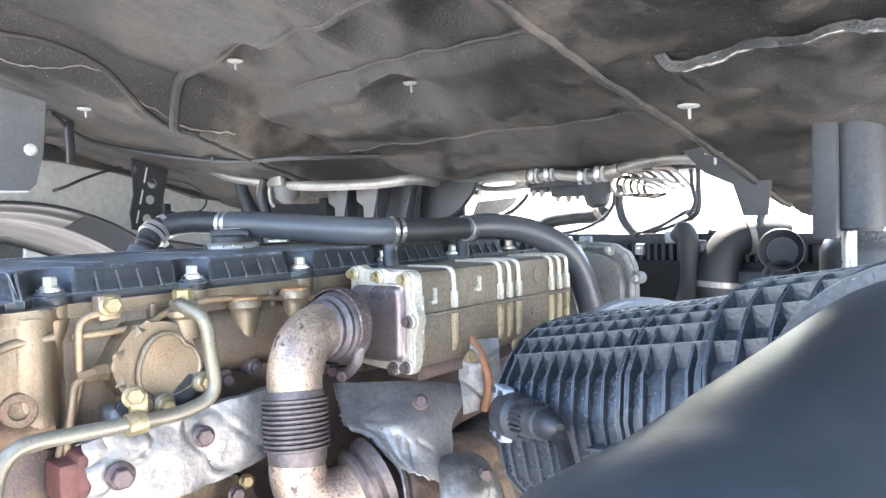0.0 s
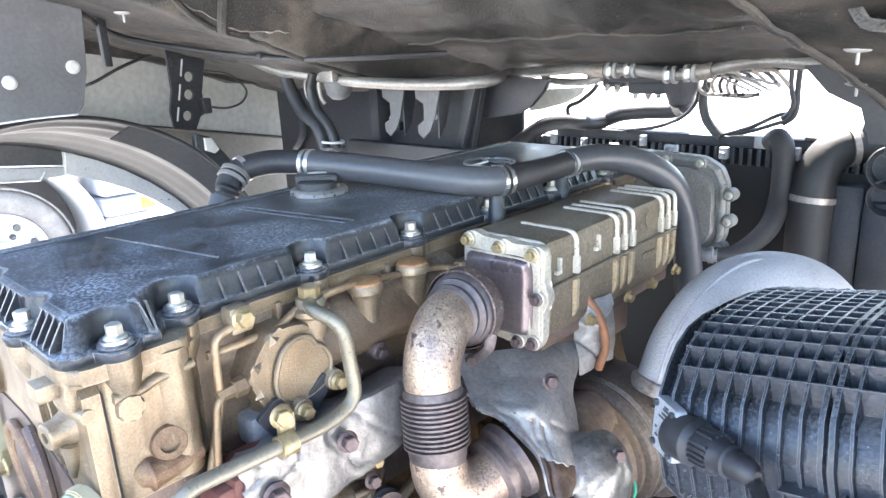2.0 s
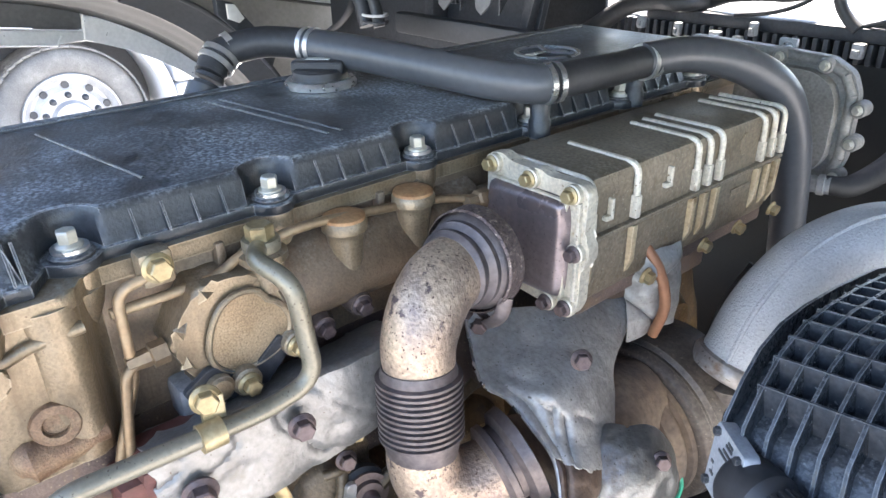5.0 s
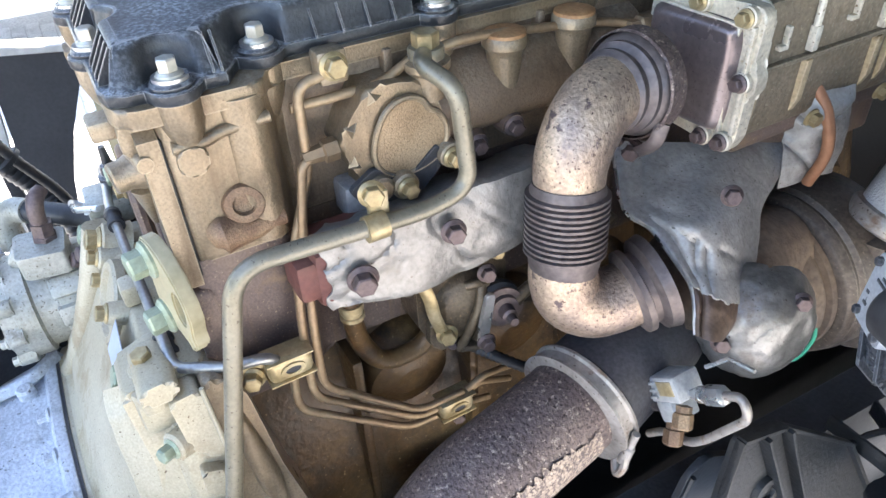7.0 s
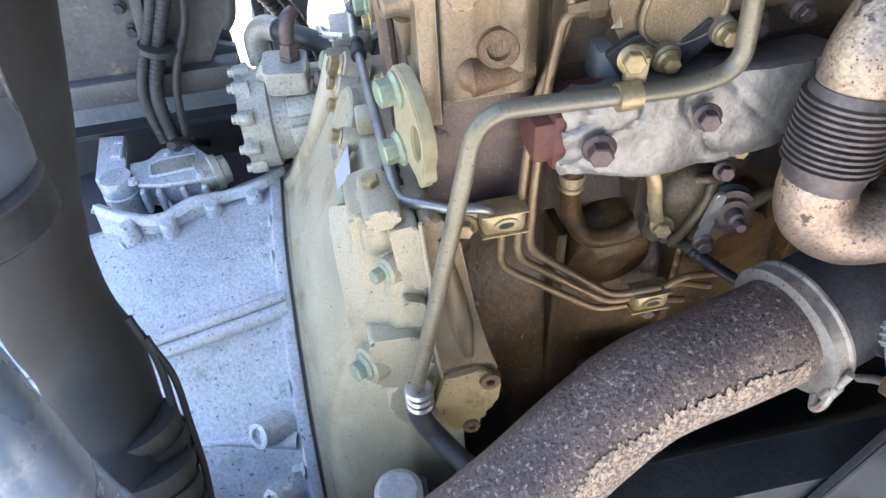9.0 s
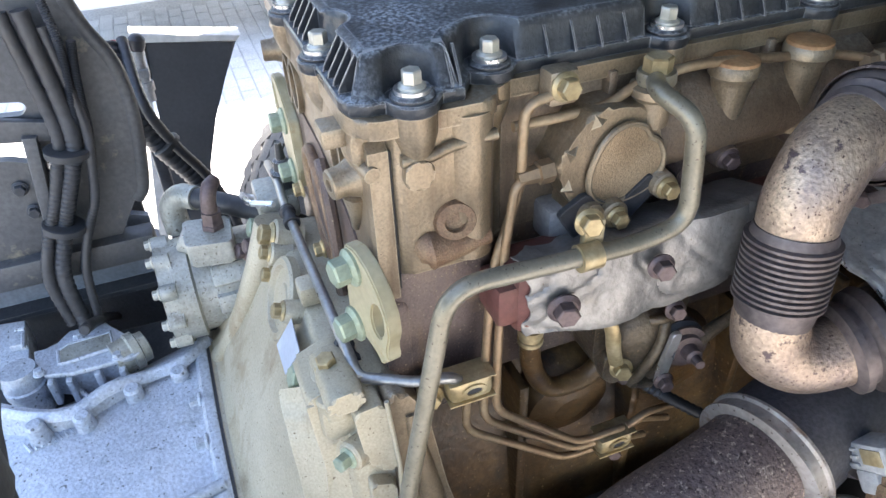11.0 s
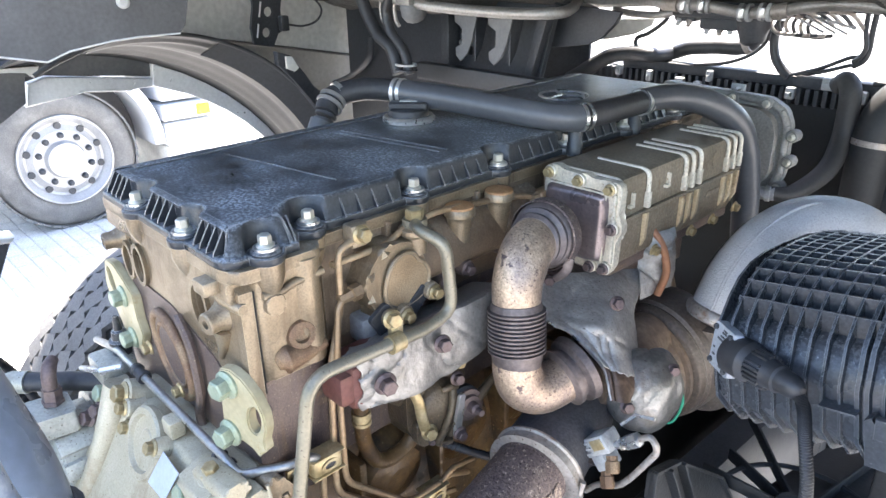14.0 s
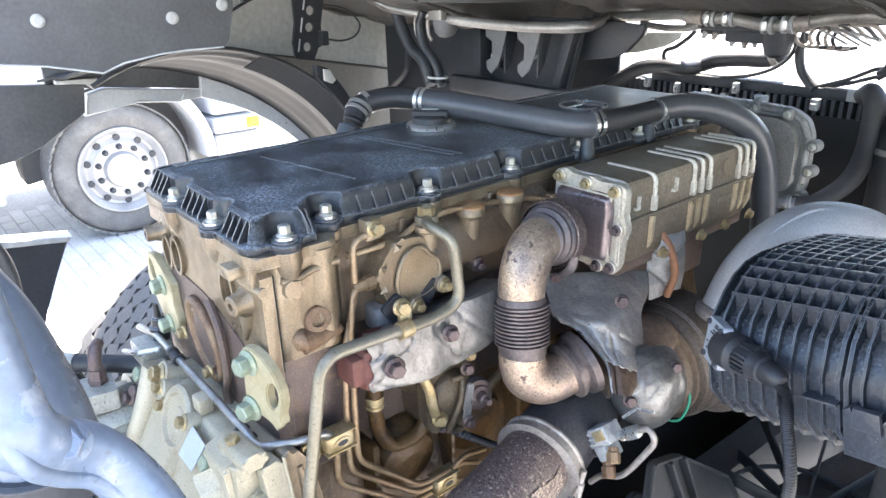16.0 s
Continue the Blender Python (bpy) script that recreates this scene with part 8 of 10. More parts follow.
add_lathe(bm, (-0.238, -0.118, 1.150), (0, 0.1, 1), [(0, 0.015), (0.006, 0.015), (0.007, 0.0135), (0.024, 0.0135)], 6)
part("hose_nut", bm, DARK_BOLT, pu)
bm = bmesh.new()
add_tube(bm, spline([(-0.238, -0.117, 1.172), (-0.239, -0.115, 1.190), (-0.245, -0.110, 1.203), (-0.256, -0.102, 1.206)], 6), [0.0095, 0.010, 0.010, 0.0085], 16)
part("hose_elbow", bm, DARK_BOLT, pu)
bm = bmesh.new()
add_tube(bm, spline([(-0.330, -0.165, 1.10), (-0.335, -0.165, 1.135), (-0.325, -0.150, 1.155), (-0.305, -0.130, 1.158)], 8), [0.018, 0.018, 0.017, 0.0165], 20)
part("silver_elbow", bm, PUMP, pu)
bm = bmesh.new()
add_tube(bm, spline([(-0.312, -0.136, 1.158), (-0.285, -0.105, 1.157), (-0.25, -0.065, 1.155), (-0.22, -0.03, 1.150), (-0.21, 0.0, 1.13)], 8), 0.0145, 18)
part("pressure_hose", bm, RUBBER, pu)
for p in ((-0.176, -0.075, 1.148), (-0.200, -0.085, 1.128)):
    bolt(pu, p, (0.2, -0.9, 0.35), 0.017, DARK_BOLT)

# ---- rear cab support close to the camera ----
cs = thing("cab_mount_bracket", (0.36, -0.30, 0.9), "blue-grey glossy painted cab mount bracket beside the gearbox", "bracket")
bm = bmesh.new()
ARM_LINE = spline([(0.405, -0.275, 1.66), (0.420, -0.270, 1.595), (0.436, -0.266, 1.533), (0.441, -0.262, 1.510), (0.431, -0.249, 1.490), (0.429, -0.233, 1.477), (0.434, -0.219, 1.455), (0.445, -0.209, 1.427), (0.454, -0.205, 1.389), (0.44, -0.215, 1.30), (0.41, -0.225, 1.18), (0.37, -0.24, 1.02), (0.345, -0.25, 0.90)], 8)
ARM_BLUE = make("grey_blue_paint", [(0.13, 0.165, 0.225), (0.17, 0.21, 0.275), (0.215, 0.255, 0.32)], (0.2, 0.38), 0.1, 9, 140, 0.1, 0.1, spots=((0.34, 0.37, 0.42), 34, 0.56, 0.68, 0.5, 0.2), speck=((0.16, 0.17, 0.19), 160, 0.68, 0.73))
add_tube(bm, ARM_LINE, [0.020, 0.020, 0.020, 0.021, 0.021, 0.020, 0.020, 0.021, 0.023, 0.024, 0.025, 0.026, 0.028], 20, squash=0.8)
part("arm", bm, ARM_BLUE, cs, "pale blue-grey scuffed paint")
bm = bmesh.new()
add_tube(bm, [p + Vector((0.014, -0.002, -0.010)) for p in ARM_LINE[12:64]], 0.0055, 10)
part("arm_flange", bm, ARM_BLUE, cs)
bolt(cs, (0.440, -0.243, 1.495), (0.8, -0.2, 0.5), 0.016, ARM_BLUE)
# black paint lifted towards grey for the lens veil; beige stains are its own
POST = make("veil_lifted_post_paint", [(0.055, 0.056, 0.058), (0.075, 0.076, 0.078), (0.10, 0.10, 0.10)], (0.4, 0.6), 0.0, 8, 170, 0.2, 0.15, spots=((0.34, 0.29, 0.21), 9, 0.60, 0.74, 0.9, 0.0), edge=((0.22, 0.22, 0.22), 0.003, 0.5))
post = thing("cab_post", (-0.2, -0.25, 0.95), "black painted cab mounting post behind the engine", "post")
bm = bmesh.new()
outline = [(-0.216, 1.42), (-0.205, 1.382), (-0.188, 1.344), (-0.182, 1.301), (-0.185, 1.244), (-0.198, 1.169), (-0.211, 1.147), (-0.24, 1.10), (-0.52, 1.08), (-0.60, 1.30), (-0.50, 1.60), (-0.32, 1.62), (-0.25, 1.50)]
add_plate(bm, outline, [ring2d(-0.245, 1.335, 0.006, 0.011, 14), round_poly([(-0.40, 1.30), (-0.299, 1.293), (-0.291, 1.301), (-0.294, 1.309), (-0.40, 1.325)], 0.004), round_poly([(-0.42, 1.25), (-0.335, 1.238), (-0.314, 1.230), (-0.300, 1.259), (-0.40, 1.285)], 0.004), round_poly([(-0.45, 1.36), (-0.36, 1.36), (-0.33, 1.42), (-0.36, 1.47), (-0.45, 1.47)], 0.01)], "x", -0.37, -0.355)
part("post_beam", bm, POST, post)
bm = bmesh.new()
add_tube(bm, spline([(-0.362, y + 0.003, z) for y, z in outline[:7]], 4), 0.010, 10)
part("post_edge", bm, POST, post)
bm = bmesh.new()
add_box(bm, (-0.375, -0.52, 1.06), (-0.335, -0.20, 1.10), 0.006)
part("post_foot", bm, POST, post)
bm = bmesh.new()
add_prism(bm, [(-0.36, 1.305), (-0.253, 1.281), (-0.258, 1.258), (-0.36, 1.272)], "x", -0.352, -0.338, 0.003)
part("cross_plate", bm, POST, post)
bm = bmesh.new()
add_prism(bm, [(-0.305, 1.275), (-0.289, 1.272), (-0.312, 1.120), (-0.326, 1.120)], "x", -0.352, -0.328, 0.003)
part("upright_rib", bm, POST, post)
for y, z in ((-0.345, 1.288), (-0.272, 1.270), (-0.286, 1.225), (-0.282, 1.19), (-0.335, 1.20), (-0.33, 1.165)):
    bolt(post, (-0.352, y, z), (1, 0, 0), 0.013, STEEL if z > 1.2 else FRAME)
for pts in ([(-0.325, -0.23, 1.43), (-0.325, -0.228, 1.377), (-0.325, -0.232, 1.34), (-0.325, -0.238, 1.302), (-0.325, -0.247, 1.263)], [(-0.33, -0.215, 1.38), (-0.33, -0.222, 1.346), (-0.33, -0.227, 1.306), (-0.33, -0.232, 1.262), (-0.33, -0.244, 1.211), (-0.33, -0.26, 1.159), (-0.33, -0.284, 1.11), (-0.33, -0.30, 1.07)]):
    bm = bmesh.new()
    P = spline(pts, 40)
    add_tube(bm, P, [0.0058 if k % 2 else 0.0046 for k in range(len(P))], 10)
    part("conduit", bm, RUBBER, post)
fl2 = thing("mount_strut", (0.3, -0.3, 1.1), "glossy grey-blue strut beside the cab mount", "strut")
bm = bmesh.new()
add_tube(bm, spline([(0.232, -0.276, 1.544), (0.250, -0.269, 1.520), (0.269, -0.259, 1.499), (0.290, -0.252, 1.470), (0.312, -0.246, 1.437), (0.330, -0.246, 1.403)], 8), 0.036, 20)
part("tube", bm, make("strut_paint", [(0.11, 0.135, 0.175), (0.16, 0.19, 0.24)], (0.2, 0.36), 0.1, 6, 140, 0.1, 0.08, spots=((0.12, 0.135, 0.16), 7, 0.52, 0.66, 0.4, 0.1)), fl2)
bm = bmesh.new()
add_lathe(bm, (0.330, -0.246, 1.410), (0.12, 0, -1), [(-0.012, 0.037), (-0.010, 0.041), (0.010, 0.041), (0.014, 0.036)], 24)
part("end_collar", bm, FRAME, fl2)
SOOT = make("soot_black_rubber", [(0.008, 0.0085, 0.009), (0.012, 0.0125, 0.013), (0.018, 0.0185, 0.019)], (0.6, 0.8), 0.0, 14, 160, 0.15, 0.06)
hs = thing("wrapped_column", (0.25, -0.3, 0.9), "soot-black wrapped column with plugs behind the gearbox", "column")
bm = bmesh.new()
P_ = spline([(0.161, -0.263, 1.464), (0.155, -0.281, 1.409), (0.138, -0.3, 1.359), (0.136, -0.315, 1.311), (0.139, -0.332, 1.259), (0.147, -0.343, 1.203), (0.163, -0.341, 1.152), (0.182, -0.328, 1.113), (0.219, -0.32, 1.079), (0.249, -0.314, 1.054), (0.289, -0.309, 1.038), (0.337, -0.306, 1.022)], 8)
add_tube(bm, P_, [0.047 + 0.0015 * noise.noise(Vector((k * 0.16, 1, 5))) for k in range(len(P_))], 28)
part("column_run", bm, SOOT, hs)
for p, d, r in (((0.249, -0.284, 1.054), (0.3, 0.2, -0.9), 0.034), ((0.289, -0.279, 1.038), (0.5, 0.1, -0.85), 0.036)):
    bm = bmesh.new()
    add_lathe(bm, p, d, [(-0.030, r * 0.7), (-0.028, r), (-0.018, r), (-0.017, r * 0.92), (-0.010, r * 0.92), (-0.009, r), (0.002, r), (0.003, r * 0.92), (0.010, r * 0.92), (0.011, r), (0.028, r * 0.96), (0.03, r * 0.6)], 24)
    part("plug", bm, SOOT, hs)
for q, r in (((0.0, 0.02, 0.0), 0.004), ((0.01, 0.03, -0.02), 0.0035)):
    bm = bmesh.new()
    add_tube(bm, [p + Vector((0.012, 0.040, 0.0)) + Vector(q) for p in P_[48:84]], r, 8)
    part("wire", bm, SOOT, hs)

# ---- things under the cab ----
hp = thing("cab_floor_pipe", (-0.3, 1.1, 1.58), "pale grey coolant pipe clipped under the cab floor", "pipe")
bm = bmesh.new()
add_tube(bm, spline([(-0.85, 0.8, 1.674), (-0.803, 0.82, 1.653), (-0.747, 0.84, 1.633), (-0.656, 0.88, 1.618), (-0.564, 0.9, 1.606), (-0.443, 0.92, 1.599), (-0.304, 0.94, 1.597), (-0.214, 0.965, 1.601), (-0.278, 1.1, 1.601), (-0.369, 1.25, 1.601), (-0.291, 1.25, 1.603), (-0.171, 1.25, 1.611), (-0.132, 1.25, 1.606), (-0.076, 1.25, 1.606), (-0.034, 1.25, 1.607), (0.023, 1.25, 1.599), (0.057, 1.25, 1.596), (0.1, 1.25, 1.598), (0.136, 1.25, 1.603), (0.173, 1.25, 1.612), (0.226, 1.25, 1.619), (0.276, 1.25, 1.62), (0.33, 1.25, 1.614), (0.37, 1.25, 1.605)], 6), 0.0125, 16)
part("pipe_run", bm, SHIELD, hp)
st = thing("cab_spring_strut", (0.65, 0.88, 1.3), "black cab suspension strut with bright piston rod", "strut")
bm = bmesh.new()
add_box(bm, (0.63, 0.86, 1.47), (0.66, 0.885, 1.66), 0.004)
part("strut_arm", bm, FENDER, st)
bm = bmesh.new()
add_lathe(bm, (0.672, 0.905, 1.48), (0, 0, 1), [(0, 0.03), (0.005, 0.034), (0.17, 0.034), (0.175, 0.03)], 28)
part("strut_body", bm, FRAME, st)
bm = bmesh.new()
add_lathe(bm, (0.665, 0.90, 1.25), (0, 0, 1), [(0, 0.009), (0.24, 0.009)], 18)
part("piston_rod", bm, STEEL, st)
# plastic clips in the felt
for x, y in ((-0.618, 0.425), (-0.318, 0.595), (-0.058, 0.815), (0.183, 0.554), (0.517, 0.366), (0.505, 0.774), (0.467, 0.958)):
    t = thing("trim_clip", (x, y, floor_z(x, y) - 0.03), "pale plastic trim clip in the cab underside", "clip", "cab floor clips")
    z = floor_z(x, y)
    bm = bmesh.new()
    add_lathe(bm, (x, y, z + 0.002), (0, 0, -1), [(0, 0.016), (0.002, 0.0155), (0.004, 0.012), (0.005, 0.006)], 20)
    part("disc", bm, CLIP, t)
    bm = bmesh.new()
    add_lathe(bm, (x, y, z - 0.002), (0, 0, -1), [(0, 0.0022), (0.013, 0.0022), (0.015, 0.0015)], 12)
    part("stem", bm, CLIP, t)

# ---- own fender ----
fd = thing("front_fender", (-1.05, 0.5, 1.0), "grey plastic wheel arch of the lorry with pale rim", "fender")
def arch_at(s, th, lift=0.0):
    """Underside of the wheel arch from its inner rim (s = 0) to its outer flange (s = 1)."""
    cy, cz, r = 0.306 - 0.114 * s, 1.094 - 0.298 * s, 0.477 + 0.239 * s
    return (-0.77 - 0.335 * s, cy + (r + lift) * math.cos(th), cz + (r + lift) * math.sin(th))


def arch_fn(u, v):
    th = radians(8 + 94 * u)
    ridge = sum(h * math.exp(-((v - c) / w) ** 2) for c, w, h in ((0.10, 0.035, -0.010), (0.30, 0.05, -0.008), (0.55, 0.06, 0.006), (0.75, 0.05, -0.006)))
    return arch_at(v, th, ridge)


bm = bmesh.new()
add_sheet(bm, arch_fn, 64, 48, 0.006)
part("arch_liner", bm, make("arch_liner_plastic", [(0.013, 0.0135, 0.0145), (0.018, 0.0185, 0.0195), (0.026, 0.0265, 0.0275)], (0.5, 0.7), 0.0, 4, 120, 0.15, 0.12), fd, "", 50)
RIMGREY = make("grey_rim_plastic", [(0.10, 0.101, 0.102), (0.13, 0.131, 0.132), (0.165, 0.166, 0.166)], (0.5, 0.7), 0.0, 6, 120, 0.12, 0.1)
bm = bmesh.new()
add_sheet(bm, lambda u, v: [Vector(arch_at(0.0, radians(28 + 42 * u), 0.002)).lerp(Vector((-0.80, 0.233 + 0.533 * math.cos(radians(28 + 40 * u)), 1.027 + 0.533 * math.sin(radians(28 + 40 * u)) - 0.004)), v)][0], 40, 6, 0.004)
part("arch_rim", bm, FENDER, fd, "grey raised rim")
bm = bmesh.new()
add_tube(bm, [arch_at(-0.01, radians(26 + 92 * k / 40), 0.003) for k in range(41)], 0.005, 8)
part("rim_bead", bm, FENDER, fd)
# pale outer flange and the shelf behind it
top = [(0.192 + 0.716 * math.cos(radians(a)), 0.796 + 0.716 * math.sin(radians(a))) for a in (70, 64, 58, 52, 46, 40, 34, 28)]
low = [(0.272 + 0.602 * math.cos(radians(a)), 0.832 + 0.602 * math.sin(radians(a))) for a in (36, 42, 48, 54, 60, 66, 72, 75)]
bm = bmesh.new()
add_prism(bm, top + low, "x", -1.135, -1.098, 0.003)
part("arch_flange", bm, FENDER_PALE, fd, "pale grey outer flange")
bm = bmesh.new()
add_prism(bm, [(0.146, 1.456), (0.19, 1.466), (0.30, 1.450), (0.434, 1.432), (0.432, 1.412), (0.373, 1.412), (0.264, 1.424), (0.132, 1.404)], "x", -1.14, -1.10, 0.003)
part("arch_shelf", bm, FENDER_PALE, fd, "pale grey shelf")
# lighter grey than the fender, so the wall's colour holds the haze over it
bm = bmesh.new()
add_prism(bm, [(0.06, 1.47), (0.19, 1.470), (0.434, 1.436), (0.436, 1.475), (0.40, 1.56), (0.06, 1.58)], "x", -1.13, -1.112, 0.003)
part("arch_wall", bm, RIMGREY, fd)
bm = bmesh.new()
add_tube(bm, [(-1.118, 0.132, 1.404), (-1.10, 0.264, 1.424), (-1.10, 0.373, 1.411), (-1.10, 0.386, 1.428)], 0.003, 8)
part("bright_trim", bm, FENDER_PALE, fd)
# rear board in the same lifted grey, again with haze put into its colour
bm = bmesh.new()
add_prism(bm, [(-0.22, 1.52), (0.141, 1.484), (0.129, 1.415), (0.015, 1.346), (-0.042, 1.325), (-0.22, 1.30)], "x", -1.11, -1.085, 0.004)
part("rear_board", bm, RIMGREY, fd)
bm = bmesh.new()
add_prism(bm, [(0.072, 1.503), (0.165, 1.500), (0.152, 1.474), (0.135, 1.490), (0.072, 1.494)], "x", -1.08, -1.05, 0.002)
part("tab", bm, CAB_WHITE, fd)
bm = bmesh.new()
add_prism(bm, [(0.60, 1.512), (0.635, 1.500), (0.67, 1.455), (0.69, 1.42), (0.72, 1.40), (0.70, 1.36), (0.64, 1.44), (0.60, 1.48)], "x", -0.775, -0.755, 0.003)
part("rim_bracket", bm, FRAME, fd)
bm = bmesh.new()
add_prism(bm, [(0.618, 1.500), (0.635, 1.498), (0.652, 1.470), (0.640, 1.462), (0.618, 1.472)], "x", -0.754, -0.748, 0.001)
part("pale_tab", bm, CAB_WHITE, fd)
bm = bmesh.new()
flap = [(-0.177, 1.143), (0.020, 1.110), (-0.030, 1.03), (-0.068, 0.932), (-0.105, 0.82), (-0.128, 0.70), (-0.14, 0.55), (-0.26, 0.55), (-0.215, 0.78), (-0.19, 0.95)]
add_prism(bm, flap, "x", -1.16, -1.06, 0.006)
part("rear_skirt", bm, FENDER, fd)
bm = bmesh.new()
add_prism(bm, [(-0.20, 1.160), (0.030, 1.122), (0.018, 1.108), (-0.182, 1.142), (-0.20, 0.95), (-0.225, 0.78), (-0.27, 0.55), (-0.29, 0.55), (-0.25, 0.78), (-0.215, 0.98)], "x", -1.115, -1.055, 0.004)
part("skirt_rim", bm, CAB_WHITE, fd, "white edge of the skirt")
# grey lifted above the board's own tone to take in the lens veil
BOARD = make("veil_lifted_board", [(0.085, 0.087, 0.09), (0.11, 0.112, 0.116), (0.14, 0.142, 0.146)], (0.4, 0.6), 0.0, 5, 140, 0.12, 0.1)
bd = thing("side_board", (-0.6, 0.2, 1.58), "dark grey splash board, tone lifted for lens veil, with pale plastic fasteners", "splash board")
bm = bmesh.new()
add_prism(bm, [(-0.75, 1.66), (-0.023, 1.583), (0.067, 1.562), (0.106, 1.576), (0.176, 1.586), (0.228, 1.589), (0.304, 1.589), (0.318, 1.604), (0.333, 1.66), (0.345, 1.765), (-0.75, 2.03)], "x", -0.606, -0.594, 0.002)
part("board", bm, BOARD, bd)
bm = bmesh.new()
add_tube(bm, [(-0.593, y, z) for y, z in ((-0.12, 1.597), (-0.023, 1.584), (0.067, 1.563), (0.106, 1.577), (0.176, 1.587), (0.228, 1.590), (0.304, 1.590))], 0.0016, 8)
part("worn_edge", bm, FENDER_PALE, bd, "scuffed pale lower edge")
for y, z in ((-0.02, 1.66), (0.209, 1.651), (0.311, 1.67)):
    bm = bmesh.new()
    add_lathe(bm, (-0.595, y, z), (1, 0, 0), [(0, 0.0115), (0.005, 0.0115), (0.008, 0.007)], 18)
    part("fastener", bm, PRINT, bd)

# ---- front end: radiator top, hoses ----
ra = thing("radiator", (0, 1.45, 0.8), "dark radiator pack with black frame in front of the engine", "radiator")
bm = bmesh.new()
add_box(bm, (-0.46, 1.382, 0.45), (0.52, 1.52, 1.44), 0.01)
part("core", bm, FRAME, ra)
bm = bmesh.new()
add_box(bm, (-0.30, 1.36, 1.435), (0.54, 1.40, 1.460), 0.005)
part("top_bar", bm, FRAME, ra)

# ---- dark cross wall and brackets under the cab ----
bw = thing("cab_cross_wall", (-0.5, 1.08, 1.42), "black steel cross wall under the cab floor", "bulkhead")
bm = bmesh.new()
add_prism(bm, [(-1.14, 1.12), (-0.38, 1.12), (-0.36, 1.43), (-0.318, 1.580), (-0.31, 1.605), (-1.14, 1.61)], "y", 1.085, 1.10, 0.003)
part("panel", bm, FRAME, bw)
bm = bmesh.new()
add_prism(bm, [(-0.395, 1.405), (-0.375, 1.405), (-0.316, 1.590), (-0.345, 1.592)], "y", 1.060, 1.084, 0.003)
part("slant_brace", bm, FRAME, bw)
bm = bmesh.new()
add_box(bm, (-1.05, 1.35, 1.12), (-0.40, 1.362, 1.60), 0.004)
part("rear_panel", bm, FRAME, bw)
bm = bmesh.new()
add_box(bm, (-0.70, 0.985, 1.408), (-0.24, 1.015, 1.452), 0.006)
part("cross_beam", bm, FENDER, bw, "dusty dark cross beam")
bm = bmesh.new()
add_prism(bm, [(-0.356, 1.607), (-0.17, 1.594), (-0.183, 1.568), (-0.217, 1.535), (-0.253, 1.517), (-0.36, 1.502)], "y", 1.13, 1.145, 0.002)
part("side_gusset", bm, FRAME, bw)
# made-up strip that shuts out the sky between cab floor and pipe
bm = bmesh.new()
add_box(bm, (-0.46, 1.302, 1.600), (0.52, 1.312, 1.78), 0.003)
part("sky_slit_cover", bm, FRAME, cab, "dark strip added at the front of the cab floor to close a slit of sky")
for x in (-0.525, -0.411):
    bm = bmesh.new()
    add_prism(bm, [(x - 0.042, 1.592), (x + 0.040, 1.592), (x + 0.020, 1.52), (x + 0.004, 1.487), (x - 0.020, 1.467), (x - 0.036, 1.478), (x - 0.038, 1.498), (x - 0.014, 1.510), (x - 0.014, 1.548), (x - 0.040, 1.560)], "y", 1.0, 1.005, 0.001)
    part("hook_plate", bm, RIMGREY, bw, "grey painted hook plate")
    bm = bmesh.new()
    add_prism(bm, [(1.006, 1.592), (1.06, 1.592), (1.03, 1.50), (1.006, 1.47)], "x", x + 0.022, x + 0.027, 0.001)
    part("web", bm, FRAME, bw)
bm = bmesh.new()
add_box(bm, (-0.66, 1.04, 1.42), (-0.63, 1.085, 1.60), 0.004)
part("upright", bm, FRAME, bw)
bm = bmesh.new()
add_tube(bm, spline([(-0.986, 1.06, 1.49), (-0.995, 1.06, 1.436), (-1.04, 1.06, 1.395), (-1.122, 1.06, 1.353), (-1.213, 1.06, 1.322)], 6), 0.010, 10, squash=0.5)
part("strap", bm, FRAME, bw)
for x, z in ((-0.62, 1.50), (-0.60, 1.56), (-0.47, 1.51), (-0.47, 1.565), (-0.66, 1.47), (-0.57, 1.535), (-0.35, 1.545), (-0.365, 1.48)):
    bolt(bw, (x, 1.084, z), (0, -1, 0), 0.012, STEEL, name="screw")
for z in (1.47, 1.52, 1.56):
    bm = bmesh.new()
    add_box(bm, (-0.612, 1.066, z), (-0.582, 1.084, z + 0.022), 0.003)
    part("clip_block", bm, PLASTIC, bw)
# perforated bracket with cable
pb = thing("perforated_bracket", (-0.96, 0.70, 1.48), "black perforated bracket with a cable loop", "bracket")
bm = bmesh.new()
add_plate(bm, [(0.655, 1.700), (0.760, 1.700), (0.752, 1.66), (0.735, 1.59), (0.735, 1.535), (0.722, 1.53), (0.704, 1.497), (0.648, 1.508), (0.644, 1.55), (0.656, 1.60)],
          [ring2d(0.706, 1.629, 0.0125, n=18), ring2d(0.699, 1.586, 0.0125, n=18), ring2d(0.688, 1.535, 0.0125, n=18), ring2d(0.662, 1.666, 0.004, 0.010, 12)], "x", -0.954, -0.946)
part("plate", bm, FRAME, pb)
for z0, z1 in ((1.575, 1.612), (1.632, 1.672), (1.525, 1.558)):
    bm = bmesh.new()
    y0, y1 = 0.640 + 0.24 * (z0 - 1.45), 0.640 + 0.24 * (z1 - 1.45)
    add_tube(bm, [(-0.944, y0, z0), (-0.944, y1, z1)], 0.0022, 8)
    part("slot_edge", bm, FENDER_PALE, pb, "bright slot edge")
bm = bmesh.new()
